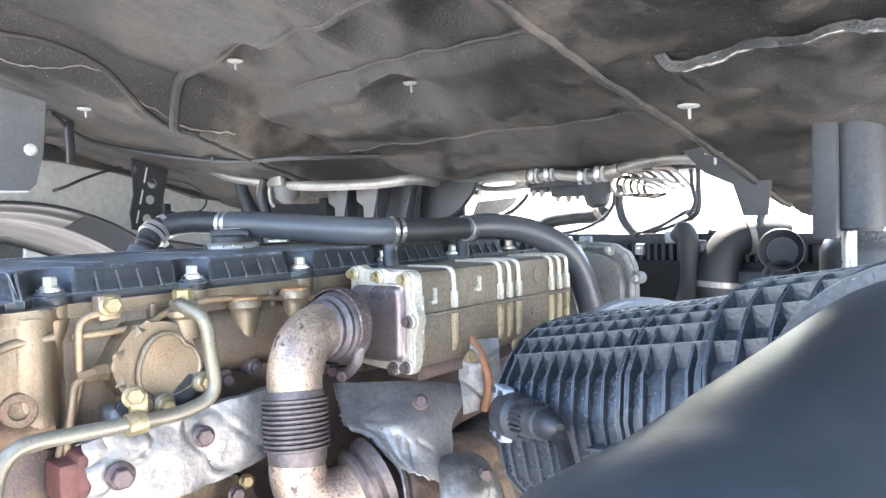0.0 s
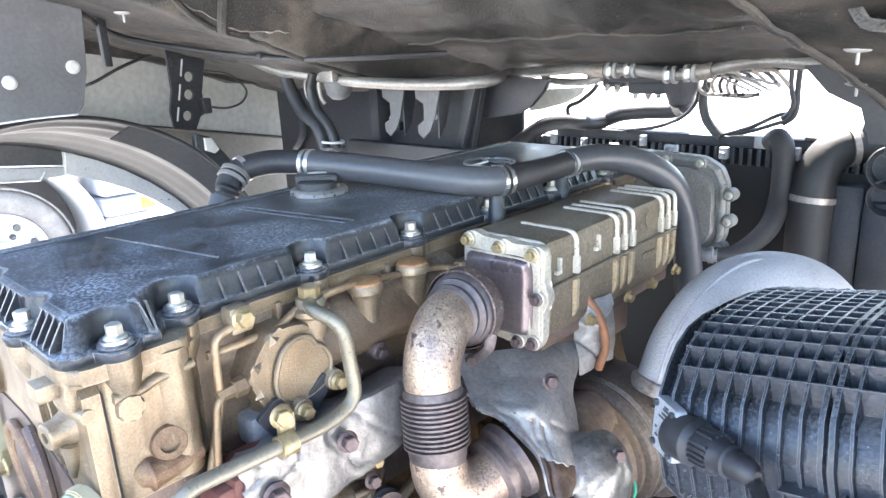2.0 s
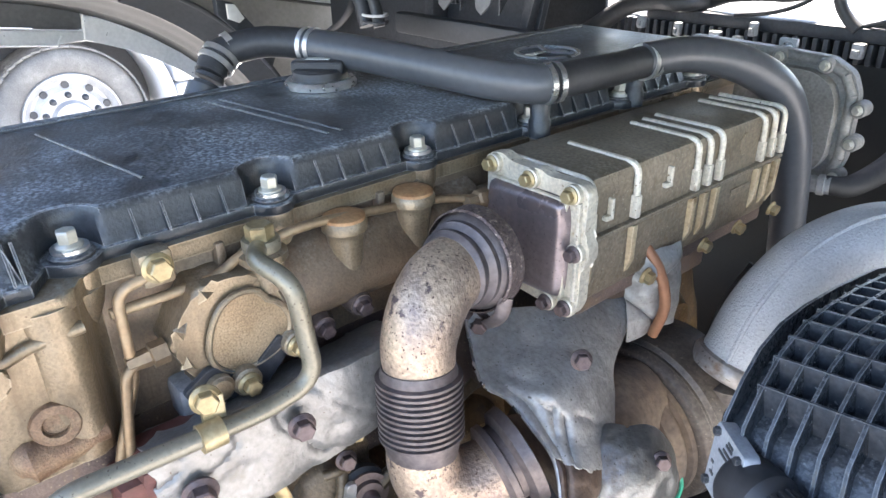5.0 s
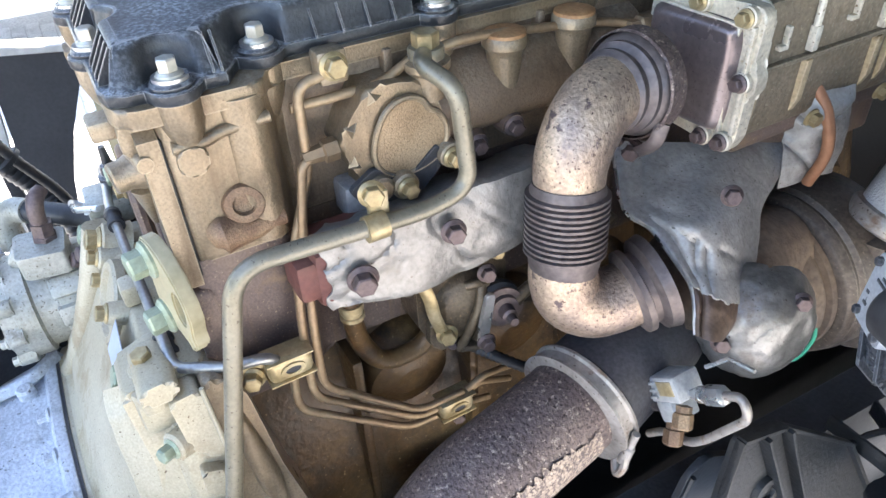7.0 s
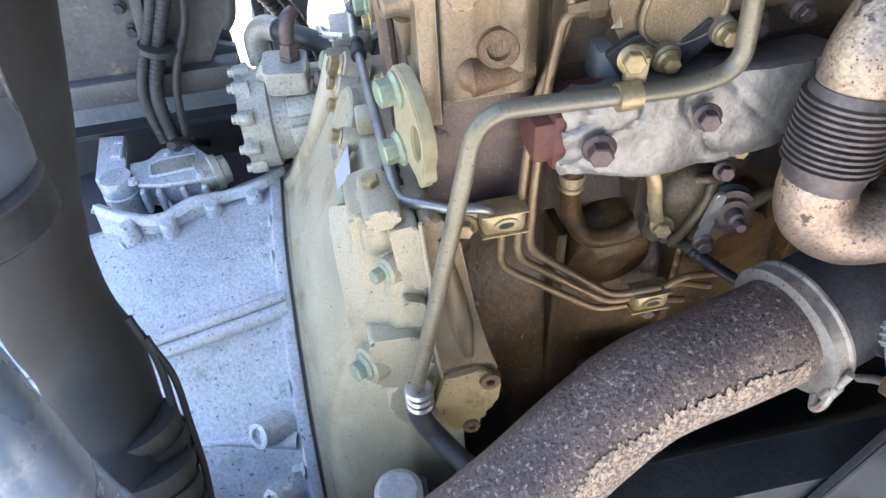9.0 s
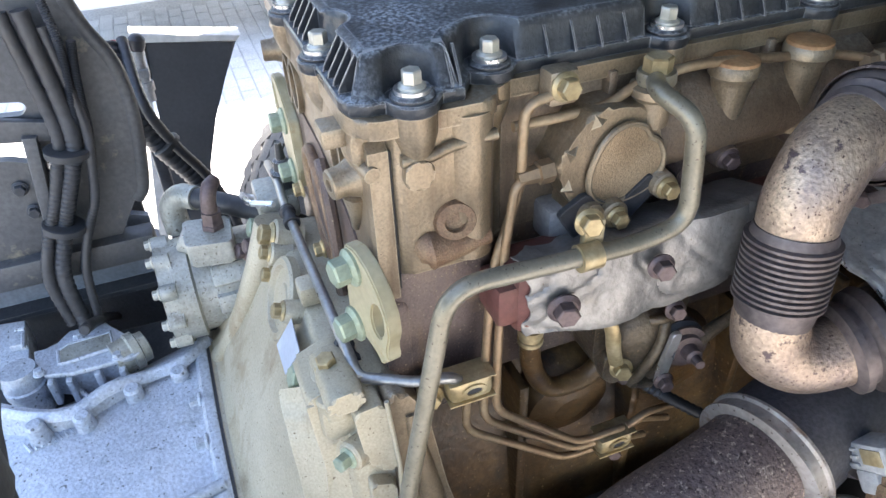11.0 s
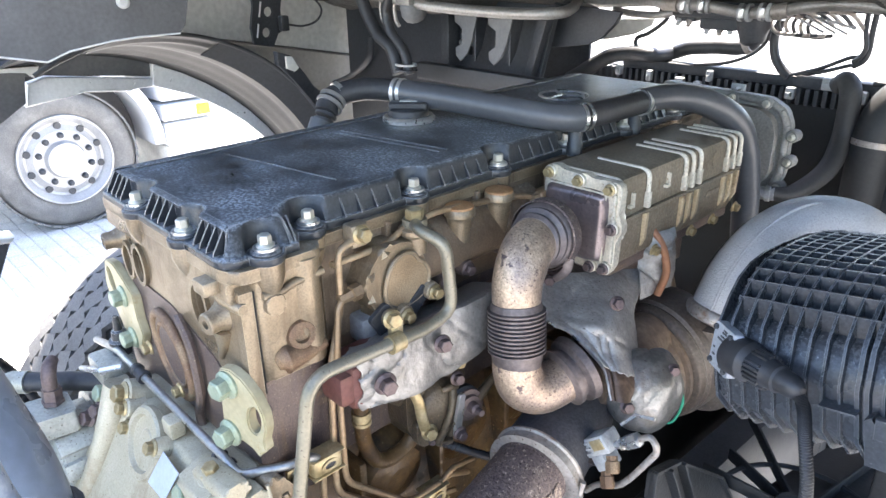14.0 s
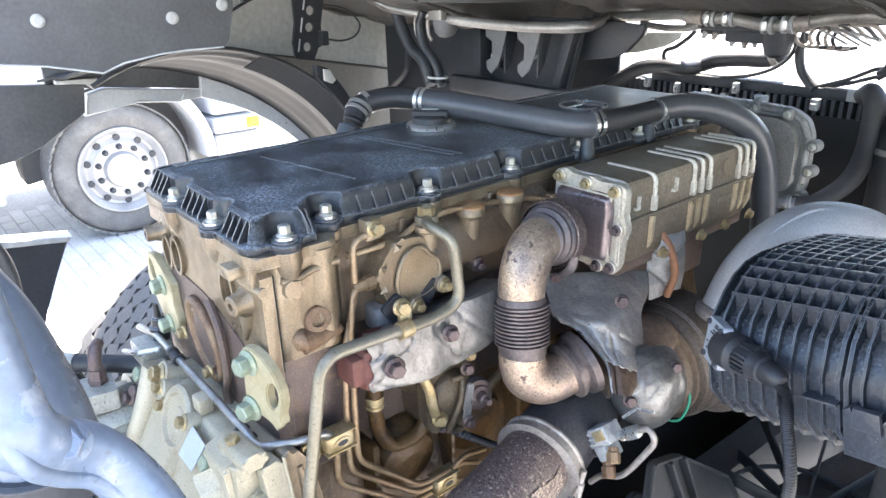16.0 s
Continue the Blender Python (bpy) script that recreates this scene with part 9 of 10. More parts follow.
add_tube(bm, spline([(-0.935, 0.74, 1.553), (-0.93, 0.789, 1.545), (-0.93, 0.835, 1.556), (-0.93, 0.851, 1.588), (-0.935, 0.81, 1.627), (-0.945, 0.748, 1.641)], 8), 0.0028, 8)
part("cable_loop", bm, RUBBER, pb)
bm = bmesh.new()
add_box(bm, (-0.945, 0.722, 1.536), (-0.925, 0.746, 1.575), 0.004)
part("plug", bm, PLASTIC, pb)
# coolant hoses hanging down
ch = thing("coolant_hose", (-0.56, 0.86, 1.44), "two black rubber coolant hoses beside the cross wall", "hose")
bm = bmesh.new()
add_tube(bm, spline([(-0.767, 0.86, 1.654), (-0.759, 0.86, 1.618), (-0.734, 0.86, 1.575), (-0.698, 0.86, 1.533), (-0.649, 0.86, 1.504), (-0.622, 0.86, 1.444)], 8), 0.0165, 16)
part("outer_hose", bm, RUBBER, ch)
bm = bmesh.new()
add_tube(bm, spline([(-0.656, 0.87, 1.628), (-0.675, 0.87, 1.586), (-0.657, 0.87, 1.539), (-0.612, 0.87, 1.498), (-0.594, 0.87, 1.444)], 8), 0.0125, 16)
part("inner_hose", bm, RUBBER, ch)
bm = bmesh.new()
add_lathe(bm, (-0.612, 0.905, 1.592), (0.1, 0.1, -1), [(-0.022, 0.028), (-0.012, 0.032), (0.012, 0.031), (0.026, 0.020), (0.030, 0.008)], 24)
part("canister", bm, RIMGREY, ch, "dull metal canister")
for p in [(-0.698, 0.88, 1.589), (-0.644, 0.88, 1.589)]:
    bm = bmesh.new()
    add_tube(bm, spline([Vector(p) + Vector(q) for q in ((0.0, 0.0, 0.035), (-0.010, 0.0, 0.010), (-0.006, 0.0, -0.020), (0.006, 0.0, -0.034))], 5), 0.0045, 8)
    part("hook_rod", bm, CLAMP, ch, "bent steel hook")
for z in (1.455, 1.468):
    bm = bmesh.new()
    add_tube(bm, [(-0.60 + 0.030 * math.cos(a / 12 * 6.2832), 0.865 + 0.022 * math.sin(a / 12 * 6.2832), z) for a in range(13)], 0.003, 8)
    part("hose_tie", bm, PRINT if z > 1.46 else FRAME, ch)
# clip on the pale pipe and its fittings
bm = bmesh.new()
add_box(bm, (-0.634, 0.866, 1.606), (-0.584, 0.886, 1.655), 0.003)
part("pipe_bracket", bm, SHIELD, hp)
for p in [(-0.078, 1.25, 1.606), (-0.034, 1.25, 1.608), (0.057, 1.25, 1.596), (0.1, 1.25, 1.599)]:
    for dx in (-0.0085, 0.0085):
        bm = bmesh.new()
        add_lathe(bm, Vector(p) + Vector((dx, 0, 0)), (1, 0.05, 0), [(-0.0045, 0.013), (-0.004, 0.0185), (0.004, 0.0185), (0.0045, 0.013)], 20)
        part("clamp", bm, ALU, hp, "bright hose clamp")
    bm = bmesh.new()
    add_box(bm, Vector(p) + Vector((-0.006, -0.024, -0.010)), Vector(p) + Vector((0.006, -0.015, 0.010)), 0.002)
    part("clamp_screw", bm, STEEL, hp)
for a, b in (((-0.135, 1.25, 1.607), (-0.097, 1.25, 1.606)), ((0.115, 1.25, 1.599), (0.145, 1.25, 1.605))):
    bm = bmesh.new()
    add_tube(bm, [a, b], 0.0165, 16)
    part("cuff", bm, CLAMP, hp, "grey rubber cuff")
for pts in ([(-0.394, 1.22, 1.581), (-0.345, 1.22, 1.593), (-0.304, 1.22, 1.587), (-0.269, 1.22, 1.576), (-0.23, 1.22, 1.571)], [(-0.265, 1.25, 1.592), (-0.243, 1.25, 1.584), (-0.191, 1.25, 1.58), (-0.138, 1.25, 1.582), (-0.106, 1.25, 1.59)]):
    bm = bmesh.new()
    add_tube(bm, spline(pts, 6), 0.0085, 12)
    part("lower_branch", bm, SHIELD, hp)

# ---- pipe bundle and hoses in the front opening ----
pbn = thing("pipe_bundle", (0.2, 1.3, 1.56), "bundle of black and grey pipes under the front cab floor", "pipe bundle")
for pts, r in (([(-0.098, 1.36, 1.46), (-0.023, 1.36, 1.472), (0.035, 1.36, 1.496), (0.066, 1.36, 1.529), (0.071, 1.36, 1.566)], 0.0045), ([(0.092, 1.36, 1.576), (0.082, 1.36, 1.54), (0.09, 1.36, 1.498), (0.109, 1.36, 1.472), (0.128, 1.36, 1.457)], 0.0105), ([(-0.259, 1.36, 1.471), (-0.265, 1.36, 1.509), (-0.232, 1.36, 1.525), (-0.197, 1.36, 1.55), (-0.181, 1.36, 1.568)], 0.0055), ([(0.059, 1.37, 1.426), (0.125, 1.37, 1.458), (0.184, 1.37, 1.479), (0.237, 1.37, 1.506), (0.254, 1.37, 1.51), (0.264, 1.37, 1.518)], 0.0045), ([(0.114, 1.38, 1.452), (0.189, 1.38, 1.472), (0.236, 1.38, 1.489), (0.254, 1.38, 1.493)], 0.0045), ([(0.275, 1.36, 1.611), (0.274, 1.36, 1.565), (0.275, 1.36, 1.527), (0.269, 1.36, 1.505), (0.251, 1.36, 1.491)], 0.006), ([(0.262, 1.35, 1.603), (0.264, 1.35, 1.566), (0.271, 1.35, 1.533), (0.264, 1.35, 1.513), (0.252, 1.35, 1.501)], 0.005), ([(-0.237, 1.37, 1.453), (-0.157, 1.37, 1.452), (-0.002, 1.37, 1.454), (0.091, 1.37, 1.45), (0.205, 1.37, 1.448)], 0.0035), ([(0.364, 1.35, 1.57), (0.396, 1.35, 1.534), (0.406, 1.35, 1.498), (0.394, 1.35, 1.472), (0.356, 1.35, 1.463), (0.3, 1.35, 1.463)], 0.0065)):
    bm = bmesh.new()
    add_tube(bm, spline(pts, 8), r, 10)
    part("hanging_hose", bm, RUBBER, pbn)
bm = bmesh.new()
UH = spline([(-0.449, 1.335, 1.388), (-0.405, 1.335, 1.414), (-0.354, 1.335, 1.448), (-0.314, 1.335, 1.467), (-0.252, 1.335, 1.477), (-0.201, 1.335, 1.476), (-0.183, 1.4, 1.477), (-0.135, 1.4, 1.493), (-0.07, 1.4, 1.501), (-0.02, 1.4, 1.503), (0.01, 1.4, 1.51), (0.026, 1.4, 1.529)], 8)
add_tube(bm, UH, [0.0215 - 0.004 * min(1.0, k / 40) for k in range(len(UH))], 18)
part("upper_coolant_hose", bm, RUBBER, pbn)
for p, d in (((-0.295, 1.4, 1.468), (1, 0, 0)), ((-0.234, 1.4, 1.467), (1, 0, 0.15)), ((0.01, 1.4, 1.51), (0.8, 0, 0.5))):
    bm = bmesh.new()
    add_lathe(bm, p, d, [(-0.007, 0.0195), (-0.006, 0.0235), (0.006, 0.0235), (0.007, 0.0195)], 22)
    part("hose_clamp", bm, CLAMP, pbn, "dull steel hose clamp")
# shell of the pipe tray, with its bars and the row of bent pipes in it
bm = bmesh.new()
add_sheet(bm, lambda u, v: (0.125 + 0.14 * u, 1.26 + 0.20 * v, 1.634 - 0.020 * v - 0.012 * math.sin(u * 3.14)), 10, 10, 0.004)
part("tray_shell", bm, FRAME, pbn)
for k in range(6):
    bm = bmesh.new()
    x = 0.145 + 0.021 * k
    add_tube(bm, spline([(x - 0.03, 1.25, 1.605), (x, 1.29, 1.600), (x + 0.008, 1.36, 1.580 - 0.003 * k), (x - 0.01, 1.42, 1.572 - 0.002 * k)], 6), 0.0045, 8)
    part("pipe", bm, CLAMP if k % 2 else RUBBER, pbn)
for a, b in [((0.131, 1.32, 1.588), (0.195, 1.32, 1.559)), ((0.154, 1.32, 1.59), (0.218, 1.32, 1.559)), ((0.168, 1.32, 1.591), (0.241, 1.32, 1.558)), ((0.187, 1.32, 1.587), (0.253, 1.32, 1.57))]:
    bm = bmesh.new()
    add_tube(bm, [a, b], 0.0028, 6)
    part("tray_bar", bm, ALU, pbn)
for k in range(6):
    bm = bmesh.new()
    o = Vector((0.095 + 0.0125 * k, 1.30 + 0.008 * k, 1.590 - 0.002 * k))
    add_tube(bm, spline([o + Vector((0.03, 0, 0.004)), o + Vector((0.006, 0, 0.002)), o + Vector((-0.004, 0.005, -0.016)), o + Vector((0.008, 0.01, -0.036)), o + Vector((0.045, 0.015, -0.040 + 0.002 * k))], 6), 0.0040, 8)
    part("bent_line", bm, RUBBER if k % 2 else CLAMP, pbn)
# valve block with fittings under the cab front
vb = thing("valve_block", (-0.03, 1.30, 1.57), "dark valve block with small brass fittings under the cab", "valve")
for lo, hi in (((-0.16, 1.27, 1.578), (0.085, 1.34, 1.615)), ((-0.06, 1.28, 1.553), (0.03, 1.33, 1.580)), ((-0.13, 1.29, 1.566), (-0.075, 1.33, 1.580))):
    bm = bmesh.new()
    add_box(bm, lo, hi, 0.006)
    part("block", bm, FRAME, vb)
bm = bmesh.new()
add_lathe(bm, (0.056, 1.30, 1.598), (0.05, 0, -1), [(0, 0.036), (0.035, 0.035), (0.05, 0.030), (0.066, 0.026), (0.074, 0.015)], 24)
part("round_housing", bm, FRAME, vb)
for k, (x, z) in enumerate(((-0.115, 1.562), (-0.09, 1.560), (-0.045, 1.548), (-0.015, 1.546), (0.008, 1.550))):
    bm = bmesh.new()
    add_lathe(bm, (x, 1.295, z + 0.010), (0.1 * (k - 2), -0.3, -1), [(0, 0.0075), (0.008, 0.0075), (0.009, 0.0055), (0.016, 0.005)], 12)
    part("fitting", bm, CLAMP if k % 2 else ALU, vb)
# pale sheet below the branch pipes
ps = thing("pale_bracket", (-0.20, 1.33, 1.55), "pale beige sheet bracket under the cab front", "bracket")
bm = bmesh.new()
add_prism(bm, [(-0.356, 1.554), (-0.219, 1.561), (-0.226, 1.544), (-0.27, 1.521), (-0.348, 1.502), (-0.389, 1.497)], "y", 1.36, 1.366, 0.001)
part("sheet", bm, CAB_WHITE, ps)
# clips along the radiator's top
for x, z, w in ((-0.305, 1.418, 0.016), (-0.215, 1.412, 0.014), (-0.135, 1.404, 0.024), (-0.085, 1.400, 0.018), (-0.055, 1.428, 0.014), (0.132, 1.412, 0.020), (0.205, 1.440, 0.030), (0.28, 1.42, 0.016)):
    bm = bmesh.new()
    add_box(bm, (x, 1.336, z), (x + w, 1.352, z + 0.026), 0.003)
    add_box(bm, (x + 0.004, 1.330, z + 0.006), (x + w - 0.004, 1.336, z + 0.016), 0.001)
    part("top_clip", bm, ALU, ra, "pale metal clip")
for k in range(52):
    bm = bmesh.new()
    x = -0.44 + 0.0185 * k
    add_box(bm, (x, 1.352, 1.40), (x + 0.009, 1.38, 1.436), 0.002)
    part("shroud_rib", bm, FRAME, ra)
bm = bmesh.new()
add_box(bm, (-0.46, 1.362, 0.45), (0.53, 1.380, 1.40), 0.004)
part("fan_shroud", bm, SOOT, ra)

# ---- ducts at the front right ----
fd1 = thing("charge_air_duct", (0.33, 1.28, 1.1), "wide dull black charge air duct rising at the front", "duct")
DUCT = make("dusty_duct_rubber", [(0.018, 0.018, 0.018), (0.025, 0.025, 0.025), (0.036, 0.036, 0.035)], (0.55, 0.75), 0.0, 9, 150, 0.15, 0.12)
bm = bmesh.new()
add_tube(bm, spline([(0.338, 1.30, 1.05), (0.336, 1.30, 1.20), (0.335, 1.30, 1.33), (0.338, 1.31, 1.40), (0.358, 1.335, 1.445), (0.40, 1.37, 1.455), (0.44, 1.40, 1.45)], 8), [0.038, 0.040, 0.041, 0.039, 0.037, 0.036, 0.036], 28)
part("duct_body", bm, DUCT, fd1)
for p, d, r in (((0.336, 1.303, 1.355), (0.05, 0.1, 1), 0.0415), ((0.380, 1.353, 1.453), (1, 0.8, 0.2), 0.0375)):
    bm = bmesh.new()
    add_lathe(bm, p, d, [(-0.006, r - 0.002), (-0.006, r + 0.002), (0.006, r + 0.002), (0.006, r - 0.002)], 28, closed=False)
    part("clamp", bm, CLAMP, fd1)
bm = bmesh.new()
add_tube(bm, spline([(0.224, 1.105, 1.270), (0.255, 1.14, 1.268), (0.280, 1.23, 1.298), (0.282, 1.285, 1.35), (0.278, 1.30, 1.42), (0.272, 1.305, 1.455), (0.258, 1.315, 1.468), (0.240, 1.33, 1.455)], 8), [0.014, 0.017, 0.020, 0.021, 0.021, 0.021, 0.020, 0.019], 18)
part("side_hose", bm, DUCT, fd1)
bm = bmesh.new()
add_box(bm, (0.365, 1.31, 1.10), (0.425, 1.35, 1.385), 0.012)
part("duct_bracket", bm, FRAME, fd1)
tm = thing("twin_duct_mouth", (0.455, 1.28, 1.33), "black plastic duct with two open oval mouths", "duct")
for z, r in ((1.425, 0.040), (1.372, 0.034)):
    bm = bmesh.new()
    ax2 = Vector((0.25, -1, 0.12))
    add_lathe(bm, Vector((0.458, 1.315, z)), ax2, [(0, r * 0.8), (0.04, r), (0.05, r * 1.04), (0.052, r), (0.045, r * 0.88), (0.0, r * 0.7), (-0.02, r * 0.3)], 28)
    part("mouth", bm, FRAME, tm)
bm = bmesh.new()
add_box(bm, (0.425, 1.30, 1.0), (0.490, 1.36, 1.36), 0.008)
part("stem", bm, FRAME, tm)
wb = thing("wedge_bracket", (0.44, 1.1, 1.47), "grey steel wedge bracket hanging from the cab floor", "bracket")
bm = bmesh.new()
add_prism(bm, [(0.36, 1.62), (0.52, 1.63), (0.505, 1.50), (0.466, 1.50), (0.45, 1.555), (0.40, 1.577)], "y", 1.08, 1.088, 0.001)
part("plate", bm, FENDER, wb)
bm = bmesh.new()
add_prism(bm, [(1.088, 1.655), (1.16, 1.64), (1.11, 1.50), (1.088, 1.48)], "x", 0.486, 0.494, 0.001)
part("web", bm, FRAME, wb)
bt = thing("expansion_bottle", (0.58, 1.3, 1.2), "black plastic bottle at the front corner", "bottle")
bm = bmesh.new()
add_lathe(bm, (0.60, 1.32, 1.10), (0, 0, 1), [(0, 0.07), (0.01, 0.075), (0.33, 0.075), (0.36, 0.06), (0.375, 0.03)], 28)
part("bottle_body", bm, PLASTIC, bt)
sf = thing("strut_foot", (0.62, 0.86, 1.2), "small steel foot bracket with bolts under the strut", "bracket")
bm = bmesh.new()
add_box(bm, (0.60, 0.84, 1.235), (0.72, 0.93, 1.262), 0.004)
part("plate", bm, FRAME, sf)
for p in ((0.62, 0.86, 1.262), (0.70, 0.91, 1.262)):
    bolt(sf, p, (0, 0, 1), 0.016, STEEL)
# padded lip on the right of the cab floor
lp = thing("cab_floor_lip", (0.7, 0.55, 1.65), "crumpled felt lip with a torn silver edge under the cab", "trim")
bm = bmesh.new()
def lip_fn(u, v):
    x = 0.515 + 0.58 * u
    y = 0.90 - 0.26 * v - 0.02 * u
    k = v / 0.45 if v < 0.45 else (v - 0.45) / 0.55
    z = 1.712 - 0.060 * k * k * (3 - 2 * k) if v < 0.45 else 1.652 + 0.026 * k
    fade = min(1.0, u / 0.06)
    q = Vector((x * 16, y * 16, 3))
    return (x, y + 0.008 * noise.noise(q), z + 0.009 * noise.noise(q * 1.6) + 0.006 * noise.noise(q * 4.1) + 0.03 * (1 - fade) ** 2)
add_sheet(bm, lip_fn, 60, 14, 0.012)
part("lip_sheet", bm, FELT, lp, "", 60)
bm = bmesh.new()
add_tube(bm, [Vector(lip_fn(k / 40, 0.98)) + Vector((0, -0.003, 0.002)) for k in range(41)], [0.0005 + 0.0028 * abs(noise.noise(Vector((k * 0.9, 1, 2)))) for k in range(41)], 6)
part("torn_edge", bm, CLAMP, lp)

# ---- seams of the cab floor ----
for pts, r in (([(-0.53, 0.62), (-0.507, 0.56), (-0.25, 0.549), (0.0, 0.541), (0.36, 0.528)], 0.011), ([(0.41, 0.20), (0.418, 0.383), (0.430, 0.512), (0.447, 0.697), (0.471, 0.927), (0.50, 1.22)], 0.006), ([(-0.50, 0.15), (-0.49, 0.40), (-0.54, 0.60), (-0.54, 0.85), (-0.53, 1.2)], 0.007), ([(-0.30, 0.72), (-0.1, 0.71), (0.15, 0.715), (0.30, 0.725)], 0.004), ([(-0.42, 0.96), (-0.2, 0.97), (0.1, 0.965), (0.3, 0.97)], 0.004), ([(0.56, 0.30), (0.70, 0.36), (0.90, 0.38), (1.1, 0.37)], 0.005)):
    bm = bmesh.new()
    P = spline([(x, y, 0) for x, y in pts], 10)
    add_tube(bm, [(q.x, q.y, floor_z(q.x, q.y) - 0.001) for q in P], r, 8)
    part("floor_seam", bm, FELT, cab)
bm = bmesh.new()
P = spline([(-0.516, 0.186, 0), (-0.515, 0.297, 0), (-0.495, 0.39, 0), (-0.505, 0.49, 0), (-0.515, 0.599, 0), (-0.50, 0.70, 0)], 14)
add_tube(bm, [(q.x, q.y, floor_z(q.x, q.y) - 0.003 - 0.004 * noise.noise(Vector((k * 0.4, 2, 1)))) for k, q in enumerate(P)], [0.0007 + 0.0022 * abs(noise.noise(Vector((k * 0.9, 3, 2)))) for k in range(len(P))], 6)
part("torn_foil_edge", bm, CLAMP, cab, "thin torn silver foil edge")
fc = thing("floor_cable", (-0.7, 0.6, 1.68), "thin dark cable sagging under the cab floor", "cable")
bm = bmesh.new()
add_tube(bm, spline([(-0.749, 0.398, floor_z(-0.749, 0.398) - 0.008), (-0.86, 0.539, floor_z(-0.86, 0.539) - 0.012), (-0.653, 0.728, 1.668), (-0.423, 0.794, 1.660), (-0.30, 0.95, 1.66)], 10), 0.006, 10)
part("cable_run", bm, RUBBER, fc)
for x, y in ((-0.80, 0.455), (-0.653, 0.728)):
    bm = bmesh.new()
    add_box(bm, (x - 0.008, y - 0.008, 1.665), (x + 0.008, y + 0.008, floor_z(x, y) + 0.005), 0.002)
    part("cable_tie", bm, FRAME, fc)
# ---- black parts outside the right rail ----
SUPPORT = make("support_plastic", [(0.008, 0.009, 0.0105), (0.011, 0.0125, 0.0145), (0.016, 0.018, 0.020)], (0.45, 0.65), 0.0, 9, 190, 0.25, 0.3)
GUSSET = make("gusset_paint", [(0.016, 0.019, 0.024), (0.022, 0.026, 0.032), (0.030, 0.034, 0.041)], (0.42, 0.6), 0.0, 8, 200, 0.15, 0.15, edge=((0.10, 0.105, 0.115), 0.002, 0.6))
fb = thing("filter_bracket", (0.38, 0.43, 0.74), "black plastic filter support on a grey gusset plate of the rail", "bracket")
bm = bmesh.new()
add_prism(bm, round_poly([(0.345, 0.79), (0.398, 1.005), (0.424, 1.020), (0.478, 0.985), (0.488, 0.80), (0.43, 0.745), (0.365, 0.735)], 0.008), "x", 0.3585, 0.3665, 0.0015)
part("gusset_plate", bm, GUSSET, fb, "grey painted gusset plate")
bm = bmesh.new()
add_tube(bm, [(0.3680, 0.349, 0.80), (0.3690, 0.402, 1.003)], 0.0035, 8)
part("gusset_fold", bm, GUSSET, fb)
for p in ((0.3665, 0.415, 0.835), (0.3665, 0.402, 0.785)):
    bolt(fb, p, (1, 0, 0.1), 0.026, GUSSET, h=0.018)
# moulded trough with ribs that carries the filter
BOX = Matrix.Translation((0.425, 0.42, 1.02)) @ Matrix.Rotation(radians(-8), 4, "Y")
outl = [(-0.058, -0.012), (-0.028, 0.098), (0.030, 0.082), (0.150, -0.012), (0.330, -0.330), (0.300, -0.352), (0.160, -0.150), (0.105, -0.138), (-0.012, -0.090)]
bm = bmesh.new()
add_prism(bm, round_poly(outl, 0.006), "x", -0.012, -0.004, 0.0015, m=BOX)
part("trough_plate", bm, SUPPORT, fb, "black moulded plate")
for a, b in zip(outl, outl[1:] + outl[:1]):
    bm = bmesh.new()
    d = Vector((b[0] - a[0], b[1] - a[1]))
    nn = Vector((-d.y, d.x)).normalized() * 0.0022
    add_prism(bm, [(a[0] - nn.x, a[1] - nn.y), (b[0] - nn.x, b[1] - nn.y), (b[0] + nn.x, b[1] + nn.y), (a[0] + nn.x, a[1] + nn.y)], "x", -0.006, 0.004, 0.001, m=BOX)
    part("trough_wall", bm, SUPPORT, fb)
for (y0, z0), (y1, z1) in (((-0.002, 0.09), (0.078, -0.125)), ((0.030, 0.082), (0.108, -0.138))):
    bm = bmesh.new()
    d = Vector((y1 - y0, z1 - z0))
    nn = Vector((-d.y, d.x)).normalized() * 0.0022
    add_prism(bm, [(y0 - nn.x, z0 - nn.y), (y1 - nn.x, z1 - nn.y), (y1 + nn.x, z1 + nn.y), (y0 + nn.x, z0 + nn.y)], "x", -0.006, 0.010, 0.001, m=BOX)
    part("trough_rib", bm, SUPPORT, fb)
bm = bmesh.new()
add_lathe(bm, BOX @ Vector((-0.004, 0.02, 0.0)), BOX.to_3x3() @ Vector((1, 0, 0)), [(0, 0.020), (0.006, 0.018), (0.006, 0.010), (0.002, 0.009), (0.002, 0.0005)], 22)
part("trough_boss", bm, SUPPORT, fb)
bm = bmesh.new()
add_lathe(bm, BOX @ Vector((0.0, 0.060, -0.112)), (0.4, 0.5, -0.75), [(0, 0.010), (0.008, 0.010), (0.009, 0.007), (0.030, 0.007)], 16)
part("support_screw", bm, STEEL, fb, "bright steel screw")
# ribbed tray under the filter
rt = thing("filter_tray", (0.58, 0.66, 0.98), "black ribbed plastic tray with a round hub under the air filter", "tray")
bm = bmesh.new()
add_prism(bm, round_poly([(0.455, 0.56), (0.60, 0.50), (0.86, 0.52), (0.92, 0.80), (0.70, 0.98), (0.52, 0.90)], 0.02), "z", 0.965, 0.975, 0.002)
part("tray_plate", bm, SUPPORT, rt)
hub = Vector((0.530, 0.60, 0.975))
bm = bmesh.new()
